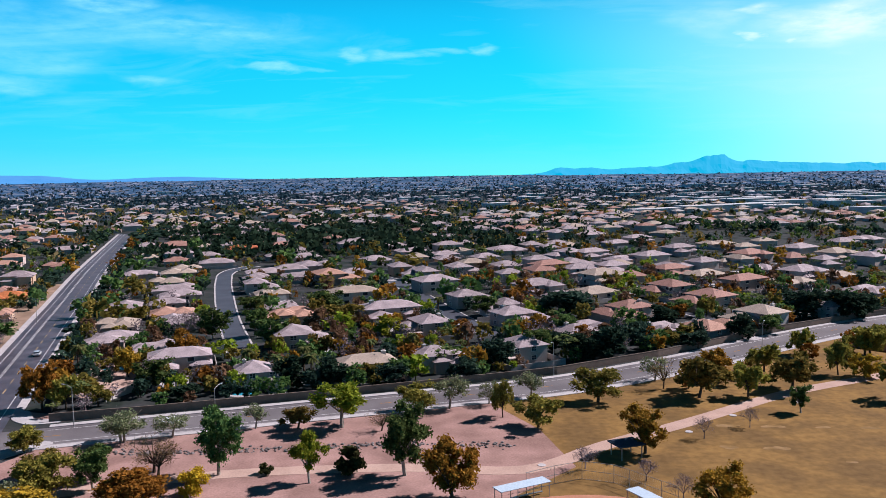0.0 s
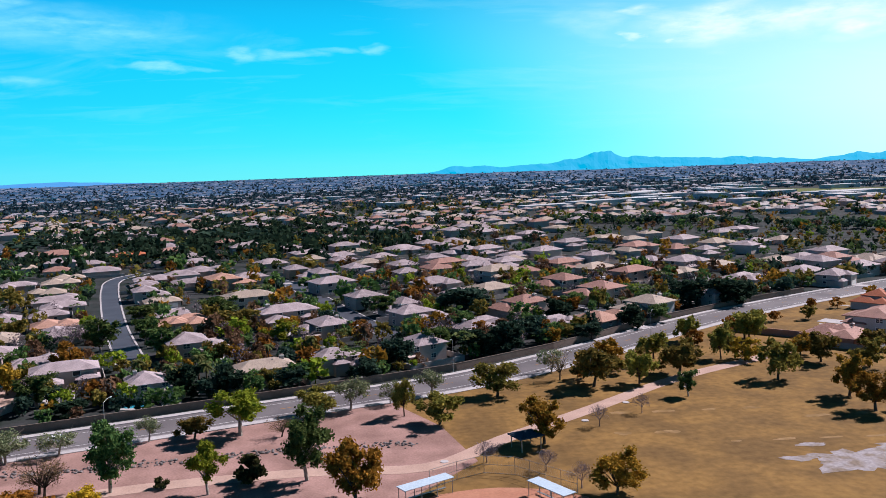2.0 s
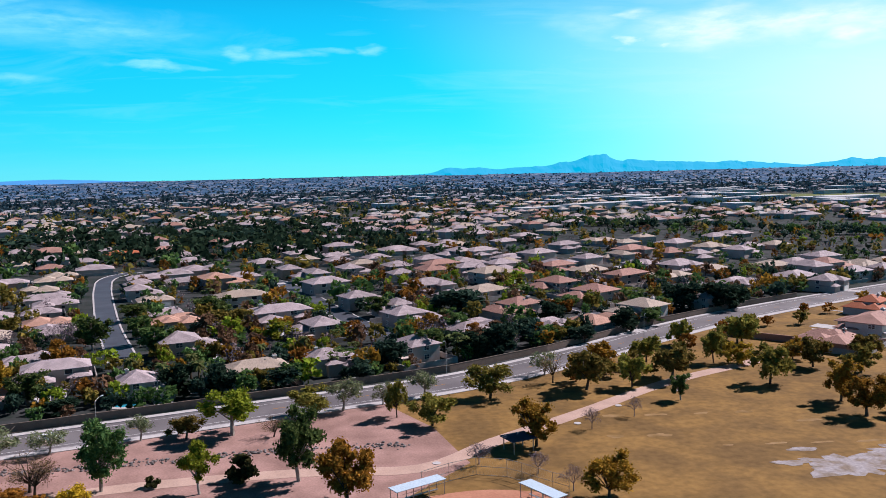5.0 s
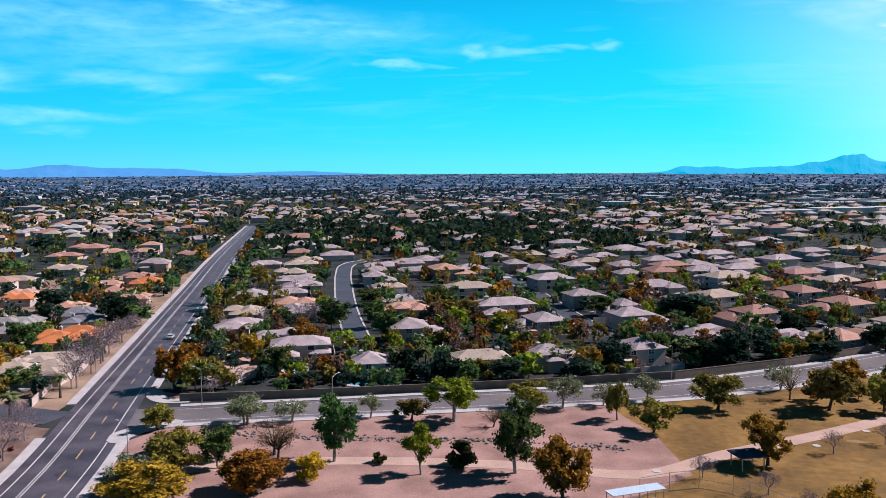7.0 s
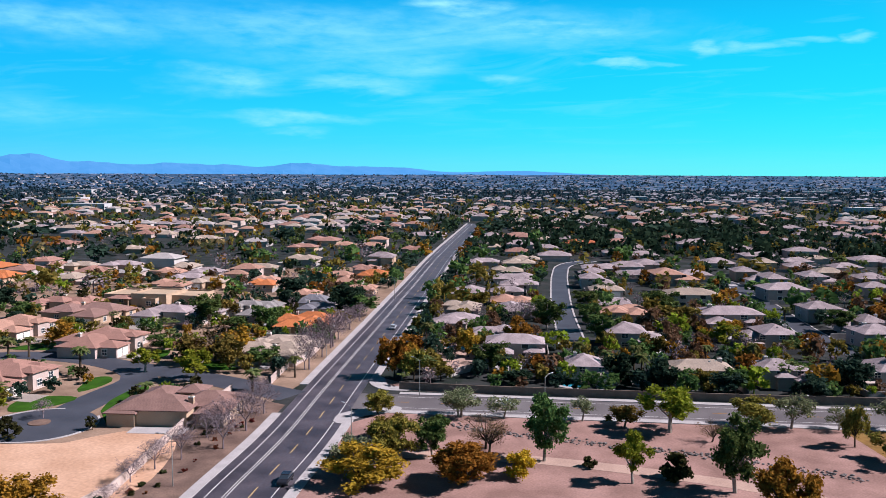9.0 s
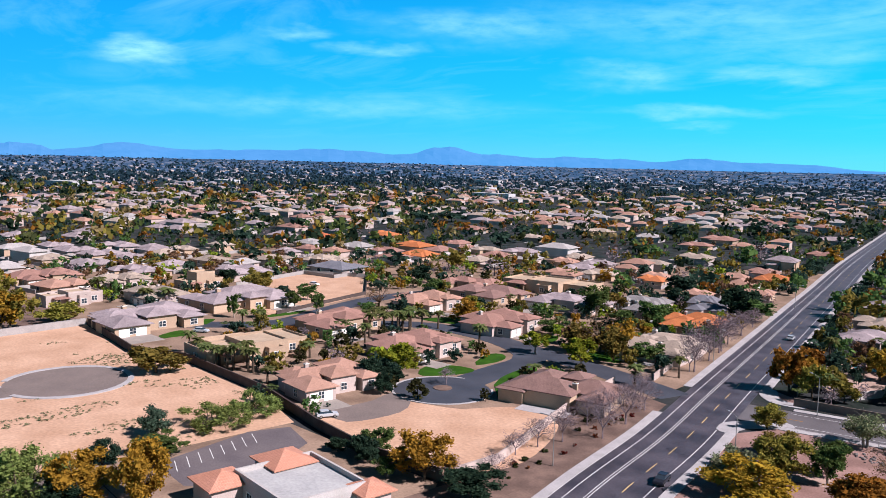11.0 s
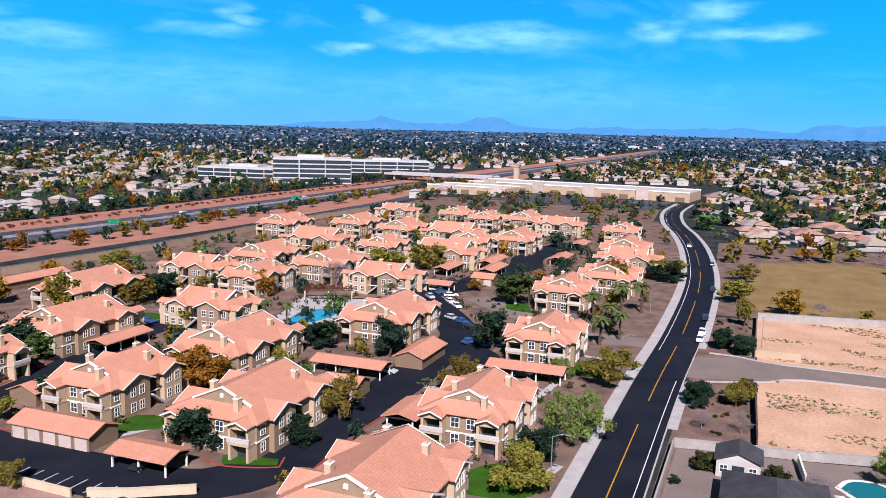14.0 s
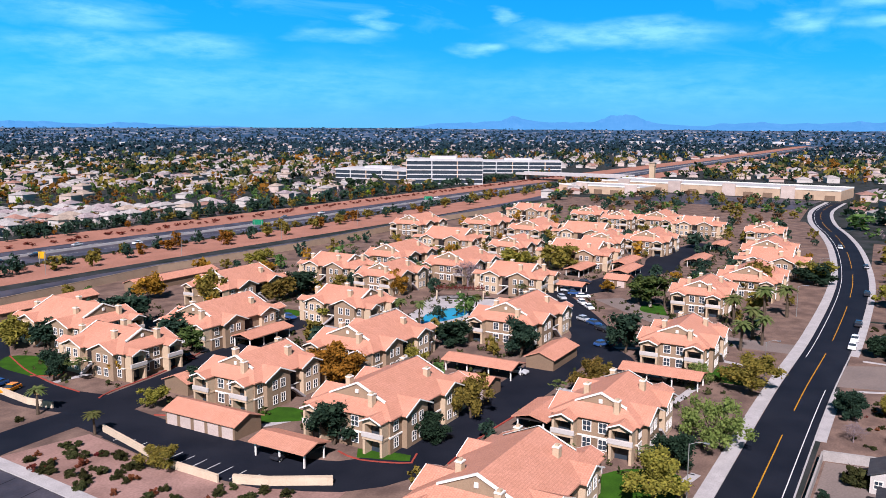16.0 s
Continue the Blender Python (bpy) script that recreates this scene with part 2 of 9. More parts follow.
def tile_mat(name, c1, c2, vary=0.1):
    """Concrete roof tiles: courses of slightly different tiles, lap shade painted as dark lines, weathered in patches.
    """
    m = mat(name, c1, c2, scale=3.0, fine=3.0, bump=0, island=vary, by="object", spread=0.1)
    nt = m.node_tree
    N, L = nt.nodes.new, nt.links.new
    b = nt.nodes["Principled BSDF"]
    tc = N("ShaderNodeTexCoord")
    br = N("ShaderNodeTexBrick")
    br.inputs["Color1"].default_value, br.inputs["Color2"].default_value, br.inputs["Mortar"].default_value = (1, 1, 1, 1), (0.8, 0.8, 0.8, 1), (0.55, 0.55, 0.55, 1)
    br.inputs["Scale"].default_value, br.inputs["Mortar Size"].default_value = 1.0, 0.03
    br.inputs["Brick Width"].default_value, br.inputs["Row Height"].default_value = 0.33, 0.38
    L(tc.outputs["Object"], br.inputs["Vector"])
    old = b.inputs["Base Color"].links[0].from_socket
    mx = N("ShaderNodeMix"); mx.data_type, mx.blend_type = "RGBA", "MULTIPLY"
    mx.inputs[0].default_value = 0.55
    L(old, mx.inputs[6]); L(br.outputs["Color"], mx.inputs[7]); L(mx.outputs[2], b.inputs["Base Color"])
    bp = N("ShaderNodeBump")
    bp.inputs["Strength"].default_value, bp.inputs["Distance"].default_value = 0.5, 0.05
    L(br.outputs["Color"], bp.inputs["Height"]); L(bp.outputs[0], b.inputs["Normal"])
    b.inputs["Roughness"].default_value, b.inputs["Specular IOR Level"].default_value = 0.7, 0.08
    return m


def leaf_mat(name, c1, c2):
    """Leaves: each sprig takes its own shade between two greens and lets some light through."""
    m = bpy.data.materials.new(name)
    m.use_nodes = True
    nt = m.node_tree
    N, L = nt.nodes.new, nt.links.new
    b, out = nt.nodes["Principled BSDF"], nt.nodes["Material Output"]
    geo, oi = N("ShaderNodeNewGeometry"), N("ShaderNodeObjectInfo")
    mix = N("ShaderNodeMix"); mix.data_type = "RGBA"
    c1, c2 = (tuple(v * 0.84 for v in c) for c in (c1, c2))
    mix.inputs[6].default_value, mix.inputs[7].default_value = (*c1, 1), (*c2, 1)
    L(geo.outputs["Random Per Island"], mix.inputs[0])
    hs = N("ShaderNodeHueSaturation")
    hv, vv = N("ShaderNodeMapRange"), N("ShaderNodeMapRange")
    hv.inputs["To Min"].default_value, hv.inputs["To Max"].default_value = 0.475, 0.525
    vv.inputs["To Min"].default_value, vv.inputs["To Max"].default_value = 0.75, 1.25
    L(oi.outputs["Random"], hv.inputs["Value"]); L(oi.outputs["Random"], vv.inputs["Value"])
    L(hv.outputs[0], hs.inputs["Hue"]); L(vv.outputs[0], hs.inputs["Value"])
    L(mix.outputs[2], hs.inputs["Color"]); L(hs.outputs[0], b.inputs["Base Color"])
    b.inputs["Roughness"].default_value, b.inputs["Specular IOR Level"].default_value = 0.8, 0.02
    tr, ms = N("ShaderNodeBsdfTranslucent"), N("ShaderNodeMixShader")
    L(hs.outputs[0], tr.inputs["Color"])
    ms.inputs[0].default_value = 0.32
    L(b.outputs[0], ms.inputs[1]); L(tr.outputs[0], ms.inputs[2]); L(ms.outputs[0], out.inputs[0])
    return m


def gloss_mat(name, c, rough=0.08, metal=0.0, spec=0.5):
    m = bpy.data.materials.new(name)
    m.use_nodes = True
    b = m.node_tree.nodes["Principled BSDF"]
    b.inputs["Base Color"].default_value = (*c, 1)
    b.inputs["Roughness"].default_value, b.inputs["Metallic"].default_value, b.inputs["Specular IOR Level"].default_value = rough, metal, spec
    return m


M = {
    # ground between houses: its dark tone stands in for the shade there
    "soil": mat("shade_dark_soil", (0.062, 0.062, 0.066), (0.020, 0.030, 0.024), scale=9, fine=1.2),
    "dirt": mat("bare_dirt", (0.70, 0.455, 0.315), (0.575, 0.355, 0.235), scale=9, fine=1.5, spread=0.14, detail=8),
    "granite": mat("pink_gravel", (0.42, 0.26, 0.225), (0.27, 0.165, 0.14), scale=8, fine=2.5, spread=0.15),
    "path": mat("pale_path_gravel", (0.54, 0.38, 0.31), (0.46, 0.32, 0.26), scale=4, fine=3),
    "tangravel": mat("tan_yard_gravel", (0.40, 0.28, 0.205), (0.24, 0.165, 0.12), scale=8, fine=2, spread=0.15),
    "dulllawn": mat("patchy_lawn", (0.17, 0.18, 0.06), (0.11, 0.14, 0.045), scale=3, fine=3),
    "worn": mat("worn_grass", (0.34, 0.22, 0.11), (0.22, 0.135, 0.05), scale=2, fine=1.0, spread=0.2),
    # side road asphalt, sun glare put into a lighter base colour
    "paleasphalt": mat("glare_pale_asphalt", (0.19, 0.175, 0.18), (0.13, 0.118, 0.125), scale=12, fine=4, spread=0.14, rough=0.65, spec=0.15),
    "silt": mat("pale_dried_silt", (0.36, 0.33, 0.335), (0.24, 0.19, 0.15), scale=3, fine=1.5, spread=0.2, lo=0.42, hi=0.62),
    "slope": mat("pink_slope_gravel", (0.46, 0.225, 0.165), (0.37, 0.18, 0.13), scale=14, fine=1.2, spread=0.12),
    "mulch": mat("brown_gravel", (0.26, 0.175, 0.14), (0.14, 0.095, 0.08), scale=5, fine=3, spread=0.15),
    "drygrass": mat("dry_grass", (0.265, 0.155, 0.052), (0.175, 0.105, 0.04), scale=11, fine=0.6, spread=0.2, detail=10, lo=0.40, hi=0.60),
    "field": mat("dormant_turf", (0.31, 0.215, 0.10), (0.24, 0.165, 0.07), scale=9, fine=1.0, spread=0.1),
    "lawn": mat("green_lawn", (0.045, 0.13, 0.012), (0.03, 0.085, 0.01), scale=3, fine=5),
    "infield": mat("red_infield", (0.50, 0.25, 0.16), (0.43, 0.20, 0.13), scale=4, fine=2),
    "asphalt": mat("old_asphalt", (0.112, 0.098, 0.116), (0.048, 0.044, 0.057), scale=7, rough=0.55, spec=0.3, fine=2.5, spread=0.2, detail=9),
    "newasphalt": mat("fresh_asphalt", (0.012, 0.015, 0.024), (0.02, 0.023, 0.034), scale=9, fine=5, rough=0.7),
    "courtasphalt": mat("grey_blue_asphalt", (0.085, 0.092, 0.115), (0.058, 0.064, 0.082), scale=9, fine=5, rough=0.65, spec=0.15),
    "lotgrey": mat("pale_worn_asphalt", (0.19, 0.165, 0.17), (0.15, 0.13, 0.14), scale=6, fine=3),
    "pad": mat("grey_brown_pad", (0.26, 0.21, 0.19), (0.22, 0.18, 0.165), scale=7, fine=3),
    "concrete": mat("pale_concrete", (0.53, 0.505, 0.505), (0.44, 0.42, 0.42), scale=3, fine=5),
    "drive": mat("driveway_concrete", (0.42, 0.37, 0.33), (0.34, 0.30, 0.27), scale=3, fine=5),
    "white_line": mat("white_paint", (0.85, 0.85, 0.84), scale=1.5, fine=6),
    "yellow_line": mat("yellow_paint", (0.62, 0.30, 0.03), scale=1.5, fine=6),
    "pale_yellow_line": mat("faded_yellow_paint", (0.85, 0.62, 0.30), scale=1.5, fine=6),
    "red_kerb": mat("red_kerb_paint", (0.40, 0.08, 0.06), scale=2, fine=6),
    "block": mat("block_wall", (0.24, 0.185, 0.155), (0.19, 0.15, 0.125), scale=2, fine=4),
    "greyblock": mat("grey_block_wall", (0.44, 0.41, 0.39), (0.37, 0.345, 0.33), scale=2, fine=4),
    "rock": mat("river_rock", (0.25, 0.22, 0.21), (0.13, 0.12, 0.12), scale=1, fine=3, island=0.4, by="island"),
    "bark": mat("bark", (0.12, 0.09, 0.065), (0.08, 0.06, 0.045), scale=0.6, fine=8, bump=0.6),
    "palebark": mat("pale_bark", (0.42, 0.36, 0.30), (0.30, 0.25, 0.21), scale=0.6, fine=8),
    "twig": mat("bare_twigs", (0.29, 0.23, 0.245), (0.20, 0.155, 0.17), scale=0.6, fine=8),
    "frame": mat("white_trim", (0.92, 0.89, 0.83), (0.84, 0.81, 0.75), scale=2, fine=5, bump=0.05),
    "glass": gloss_mat("window_glass", (0.025, 0.036, 0.048), 0.05, 0, 0.5),
    # near-black that stands for shade inside openings and under roofs
    "dark": mat("recess_shade", (0.035, 0.03, 0.03), scale=1),
    "metal": gloss_mat("galvanised_metal", (0.45, 0.46, 0.47), 0.4, 0.9),
    "pole": gloss_mat("grey_pole", (0.30, 0.30, 0.29), 0.45, 0.6),
    "water": gloss_mat("pool_water", (0.01, 0.13, 0.15), 0.06, 0, 0.5),
    "bluewater": gloss_mat("bright_pool_water", (0.03, 0.26, 0.36), 0.06, 0, 0.5),
    "tyre": mat("tyre_rubber", (0.02, 0.02, 0.02), bump=0),
    "green_sign": mat("green_sign", (0.02, 0.25, 0.13), bump=0),
    "yellow_sign": mat("yellow_sign", (0.75, 0.42, 0.02), bump=0),
    "straw": mat("dry_fronds", (0.30, 0.20, 0.10), (0.22, 0.14, 0.07), scale=0.5),
    "shade_blue": mat("pale_blue_shade_roof", (0.50, 0.62, 0.72), (0.46, 0.58, 0.68), scale=2, fine=3, bump=0.05),
    "grey_roof": mat("dark_grey_shingle", (0.085, 0.085, 0.095), (0.06, 0.06, 0.07), scale=2, fine=4),
    "flatroof": mat("flat_white_roof", (0.55, 0.55, 0.54), (0.46, 0.46, 0.46), scale=4, fine=2),
    "sandroof": mat("sand_coated_flat_roof", (0.60, 0.46, 0.33), (0.50, 0.38, 0.27), scale=5, fine=2),
    "slate_blue": mat("blue_grey_metal_roof", (0.06, 0.09, 0.13), (0.05, 0.075, 0.11), scale=2, fine=4),
    "darkblock": mat("dark_block_wall", (0.12, 0.095, 0.085), (0.09, 0.07, 0.065), scale=2, fine=4),
    "officewhite": mat("white_concrete_panel", (0.60, 0.60, 0.61), (0.52, 0.52, 0.53), scale=6, fine=2),
    "seal": mat("crack_sealant", (0.025, 0.025, 0.03), bump=0),
    "brownband": mat("brown_stucco_band", (0.25, 0.17, 0.12), (0.22, 0.15, 0.105), scale=2, fine=6),
}
WALLS = {
    "cream": mat("cream_stucco", (0.60, 0.49, 0.44), (0.50, 0.41, 0.37), scale=4, fine=6, island=0.12, by="object"),
    "tan": mat("tan_stucco", (0.56, 0.41, 0.29), (0.48, 0.35, 0.25), scale=4, fine=6, island=0.12, by="object"),
    "white": mat("white_stucco", (0.60, 0.56, 0.54), (0.52, 0.49, 0.46), scale=4, fine=6, island=0.06, by="object"),
    "rose": mat("rose_stucco", (0.50, 0.30, 0.25), (0.44, 0.27, 0.22), scale=4, fine=6, island=0.1, by="object"),
    "sand": mat("sand_cream_stucco", (0.72, 0.58, 0.43), (0.62, 0.50, 0.37), scale=3, fine=6),
    "apt": mat("apartment_cream_stucco", (0.60, 0.46, 0.32), (0.54, 0.41, 0.28), scale=4, fine=6),
    "apttan": mat("apartment_tan_stucco", (0.36, 0.26, 0.175), (0.31, 0.22, 0.15), scale=4, fine=6),
    "aptlow": mat("apartment_brown_stucco", (0.27, 0.185, 0.125), (0.23, 0.16, 0.11), scale=4, fine=6),
}
ROOFS = {
    "taupe": tile_mat("taupe_roof_tile", (0.50, 0.415, 0.425), (0.35, 0.29, 0.30)),
    "tan": tile_mat("tan_roof_tile", (0.52, 0.42, 0.34), (0.42, 0.34, 0.28)),
    "pink": tile_mat("pink_roof_tile", (0.56, 0.33, 0.25), (0.46, 0.27, 0.20)),
    "rose": tile_mat("rose_roof_tile", (0.46, 0.26, 0.21), (0.37, 0.21, 0.17)),
    "red": tile_mat("red_roof_tile", (0.55, 0.17, 0.08), (0.45, 0.14, 0.07)),
    "orange": tile_mat("orange_roof_tile", (0.66, 0.23, 0.09), (0.55, 0.19, 0.08)),
    "mauve": tile_mat("mauve_roof_tile", (0.36, 0.22, 0.19), (0.29, 0.18, 0.155)),
    "slate": tile_mat("slate_roof_tile", (0.25, 0.25, 0.28), (0.20, 0.20, 0.23)),
    "grey": tile_mat("grey_roof_tile", (0.36, 0.34, 0.33), (0.30, 0.28, 0.28)),
    "white": tile_mat("white_roof_tile", (0.54, 0.50, 0.48), (0.44, 0.41, 0.40)),
    "salmon": tile_mat("salmon_roof_tile", (0.72, 0.345, 0.24), (0.66, 0.31, 0.21), 0.03),
}
LEAVES = {
    "olive": leaf_mat("olive_leaves", (0.13, 0.118, 0.027), (0.27, 0.215, 0.046)),
    "sparse": leaf_mat("grey_green_leaves", (0.14, 0.17, 0.085), (0.22, 0.24, 0.13)),
    "green": leaf_mat("green_leaves", (0.045, 0.085, 0.028), (0.12, 0.175, 0.05)),
    "lime": leaf_mat("yellow_green_leaves", (0.135, 0.18, 0.018), (0.27, 0.3, 0.03)),
    "pale": leaf_mat("pale_sage_leaves", (0.16, 0.18, 0.10), (0.22, 0.24, 0.14)),
    "rust": leaf_mat("rust_leaves", (0.165, 0.08, 0.017), (0.31, 0.145, 0.024)),
    "gold": leaf_mat("golden_leaves", (0.22, 0.125, 0.02), (0.40, 0.215, 0.03)),
    "yellow": leaf_mat("yellow_leaves", (0.45, 0.30, 0.02), (0.60, 0.42, 0.04)),
    "dark": leaf_mat("dark_green_leaves", (0.014, 0.032, 0.023), (0.042, 0.074, 0.045)),
    "mesquite": leaf_mat("feathery_green_leaves", (0.115, 0.155, 0.040), (0.215, 0.255, 0.075)),
    "blue": leaf_mat("blue_green_leaves", (0.05, 0.09, 0.06), (0.09, 0.13, 0.09)),
    "bare": leaf_mat("brown_leaves", (0.16, 0.10, 0.05), (0.22, 0.15, 0.08)),
    "shrub": leaf_mat("shrub_leaves", (0.03, 0.036, 0.016), (0.07, 0.072, 0.026)),
    "palm": leaf_mat("palm_fronds", (0.06, 0.085, 0.025), (0.15, 0.16, 0.06)),
    # far crowns: the blue of distance haze mixed into the leaf colour
    "farwood": leaf_mat("haze_blue_foliage", (0.018, 0.042, 0.062), (0.044, 0.078, 0.112)),
    "redshrub": leaf_mat("red_brown_shrub", (0.14, 0.035, 0.025), (0.20, 0.06, 0.035)),
}


# ---- mesh helpers ----
def part(name, bm, material, parent=None, label=""):
    """Link a bmesh as one mesh object, under its thing where one is given."""
    me = bpy.data.meshes.new(name)
    bm.to_mesh(me)
    bm.free()
    for m in material if isinstance(material, (list, tuple)) else [material]:
        me.materials.append(m)
    ob = new(name, me)
    ob.parent = parent
    return tagged(ob, label)


def empty(name, label, category, group="", kind=""):
    return tagged(new(name), label, category, group, kind)


def raw(name, verts, faces, material, parent=None, label=""):
    me = bpy.data.meshes.new(name)
    me.from_pydata(verts, [], faces)
    me.validate()
    me.materials.append(material)
    ob = new(name, me)
    ob.parent = parent
    return tagged(ob, label)


def box(bm, x0, x1, y0, y1, z0, z1, mi=0, bevel=0.0):
    geom = bmesh.ops.create_cube(bm, size=1.0)
    vs = geom["verts"]
    for v in vs:
        v.co = Vector((x0 + (v.co.x + 0.5) * (x1 - x0), y0 + (v.co.y + 0.5) * (y1 - y0), z0 + (v.co.z + 0.5) * (z1 - z0)))
    fs = {f for v in vs for f in v.link_faces}
    for f in fs:
        f.material_index = mi
    if bevel:
        bmesh.ops.bevel(bm, geom=list({e for f in fs for e in f.edges}), offset=bevel, segments=1, affect="EDGES")
    return bm


def boxed(x0, x1, y0, y1, z0, z1, bevel=0.0):
    return box(bmesh.new(), x0, x1, y0, y1, z0, z1, 0, bevel)


def tube(bm, a, b, r0, r1, n=6, mi=0):
    a, b = Vector(a), Vector(b)
    q = (b - a).to_track_quat("Z", "Y")
    ring = [[bm.verts.new(p + q @ Vector((r * math.cos(2 * math.pi * k / n), r * math.sin(2 * math.pi * k / n), 0))) for k in range(n)] for p, r in ((a, r0), (b, r1))]
    for k in range(n):
        bm.faces.new((ring[0][k], ring[0][(k + 1) % n], ring[1][(k + 1) % n], ring[1][k])).material_index = mi
    bm.faces.new(ring[1]).material_index = mi
    bm.faces.new(ring[0][::-1]).material_index = mi
    return bm


def quad(bm, pts, mi=0):
    f = bm.faces.new([bm.verts.new(p) for p in pts])
    f.material_index = mi
    return f


def smooth_line(points, step=6.0):
    """A smooth line through a few plan points."""
    P = [Vector((*p, 0)) for p in points]
    P = [2 * P[0] - P[1]] + P + [2 * P[-1] - P[-2]]
    out = []
    for i in range(1, len(P) - 2):
        n = max(1, int((P[i + 1] - P[i]).length / step))
        for k in range(n):
            t = k / n
            a, b, c, d = P[i - 1:i + 3]
            out.append(0.5 * ((2 * b) + (c - a) * t + (2 * a - 5 * b + 4 * c - d) * t * t + (3 * b - a - 3 * c + d) * t ** 3))
    return out + [P[-2]]


def beside(line, off):
    """The line moved off metres to its left."""
    out = []
    for i, p in enumerate(line):
        d = (line[min(i + 1, len(line) - 1)] - line[max(i - 1, 0)]).normalized()
        out.append(p + Vector((-d.y, d.x, 0)) * off)
    return out


def strip(bm, line, left, right, z0, z1):
    """A band between two offsets of a line, from z0 up to z1, with its sides."""
    A, B = beside(line, left), beside(line, right)
    va = [(bm.verts.new((p.x, p.y, z0)), bm.verts.new((p.x, p.y, z1))) for p in A]
    vb = [(bm.verts.new((p.x, p.y, z0)), bm.verts.new((p.x, p.y, z1))) for p in B]
    for i in range(len(line) - 1):
        bm.faces.new((va[i][1], vb[i][1], vb[i + 1][1], va[i + 1][1]))
        bm.faces.new((va[i][0], va[i][1], va[i + 1][1], va[i + 1][0]))
        bm.faces.new((vb[i][1], vb[i][0], vb[i + 1][0], vb[i + 1][1]))
    for v, w in ((va[0], vb[0]), (va[-1], vb[-1])):
        bm.faces.new((v[0], w[0], w[1], v[1]))
    return bm


def band(name, line, left, right, z0, z1, material, label, category, parent=None, kind="structure"):
    ob = part(name, strip(bmesh.new(), line, left, right, z0, z1), material, parent)
    return tagged(ob, label, category, "", kind) if parent is None else tagged(ob, label)


def dashes(name, line, off, width, dash, gap, z, material, parent, label=""):
    """A broken painted line along a road."""
    bm = bmesh.new()
    L = beside(line, off)
    acc = 0.0
    for a, b in zip(L, L[1:]):
        n = max(1, int((b - a).length / 0.5))
        for k in range(n):
            p, q = a.lerp(b, k / n), a.lerp(b, (k + 1) / n)
            if acc % (dash + gap) < dash:
                s = Vector((-(q - p).y, (q - p).x, 0)).normalized() * width / 2
                quad(bm, [p - s + Vector((0, 0, z)), q - s + Vector((0, 0, z)), q + s + Vector((0, 0, z)), p + s + Vector((0, 0, z))])
            acc += (q - p).length
    return part(name, bm, material, parent, label)


def patch(name, pts, z, material, label, category, depth=0.3, soft=0.0, parent=None):
    """A flat piece of ground with the given outline, its sides going down into the soil."""
    line = [Vector((*p, 0)) for p in pts]
    if soft:
        line = smooth_line(pts + [pts[0]], soft)[:-1]
    bm = bmesh.new()
    topv = [bm.verts.new((p.x, p.y, z)) for p in line]
    low = [bm.verts.new((p.x, p.y, z - depth)) for p in line]
    bm.faces.new(topv)
    for i in range(len(line)):
        j = (i + 1) % len(line)
        bm.faces.new((topv[i], low[i], low[j], topv[j]))
    bmesh.ops.recalc_face_normals(bm, faces=bm.faces)
    bmesh.ops.triangulate(bm, faces=[f for f in bm.faces if len(f.verts) > 4])
    ob = part(name, bm, material, parent)
    return tagged(ob, label, category, "", "structure") if parent is None else tagged(ob, label)


def disc_points(cx, cy, rx, ry, n=28, turn=0.0):
    c, s = math.cos(radians(turn)), math.sin(radians(turn))
    return [(cx + rx * math.cos(2 * math.pi * k / n) * c - ry * math.sin(2 * math.pi * k / n) * s,
             cy + rx * math.cos(2 * math.pi * k / n) * s + ry * math.sin(2 * math.pi * k / n) * c) for k in range(n)]


def inside(p, poly):
    x, y, hit = p[0], p[1], False
    for (x0, y0), (x1, y1) in zip(poly, poly[1:] + poly[:1]):
        if (y0 > y) != (y1 > y) and x < (x1 - x0) * (y - y0) / (y1 - y0) + x0:
            hit = not hit
    return hit


def near_line(p, line, d):
    q = Vector((p[0], p[1], 0))
    return any((q - (a.lerp(b, max(0, min(1, (q - a).dot(b - a) / max((b - a).length_squared, 1e-6)))))).length < d for a, b in zip(line, line[1:]))


# ---- ground, roads, lots ----
def ground_sheet():
    bm = bmesh.new()
    bmesh.ops.create_circle(bm, cap_ends=True, segments=96, radius=4900)
    tagged(part("ground", bm, M["soil"]), "urban soil and gravel to the horizon, darkened as shade", "ground", "", "structure")


ground_sheet()

MAIN = smooth_line([(-66, 62), (-79.5, 102), (-88.9, 134.5), (-101.6, 171.5), (-126.2, 245), (-144.4, 299), (-163.1, 355), (-202, 470), (-249, 618), (-303, 790)], 4)
CROSS = smooth_line([(-94, 160.5), (-70, 168), (-45, 175.5), (-32, 179.7), (-2, 188.8), (30, 199.5), (64, 219), (85.5, 234.5), (111, 252.5), (140, 270), (195, 297), (300, 343)], 6)
NEWROAD = smooth_line([(-40, -17), (-113, -17), (-170, -16.8), (-220, -15.6), (-282, -16), (-330, -18.6), (-390, -25), (-440, -33), (-500, -45), (-570, -52), (-640, -50)], 6)
FRONTAGE = smooth_line([(-57, -40), (-61, -90), (-63, -118), (-64, -150), (-60, -200)], 5)
FREEWAY = smooth_line([(300, -312), (-180, -308), (-370, -300), (-600, -298), (-900, -288), (-1500, -275), (-2600, -262)], 30)
COURT = smooth_line([(-141, 122), (-146, 140), (-149.5, 156), (-160, 164), (-180, 167), (-205, 160), (-228, 124)], 5)
COURT_END = smooth_line([(-163, 166), (-135, 164), (-106, 159)], 5)
BACKSTREET = smooth_line([(-244, 100), (-231, 122), (-235, 139), (-246, 162), (-253, 184), (-253, 210)], 5)
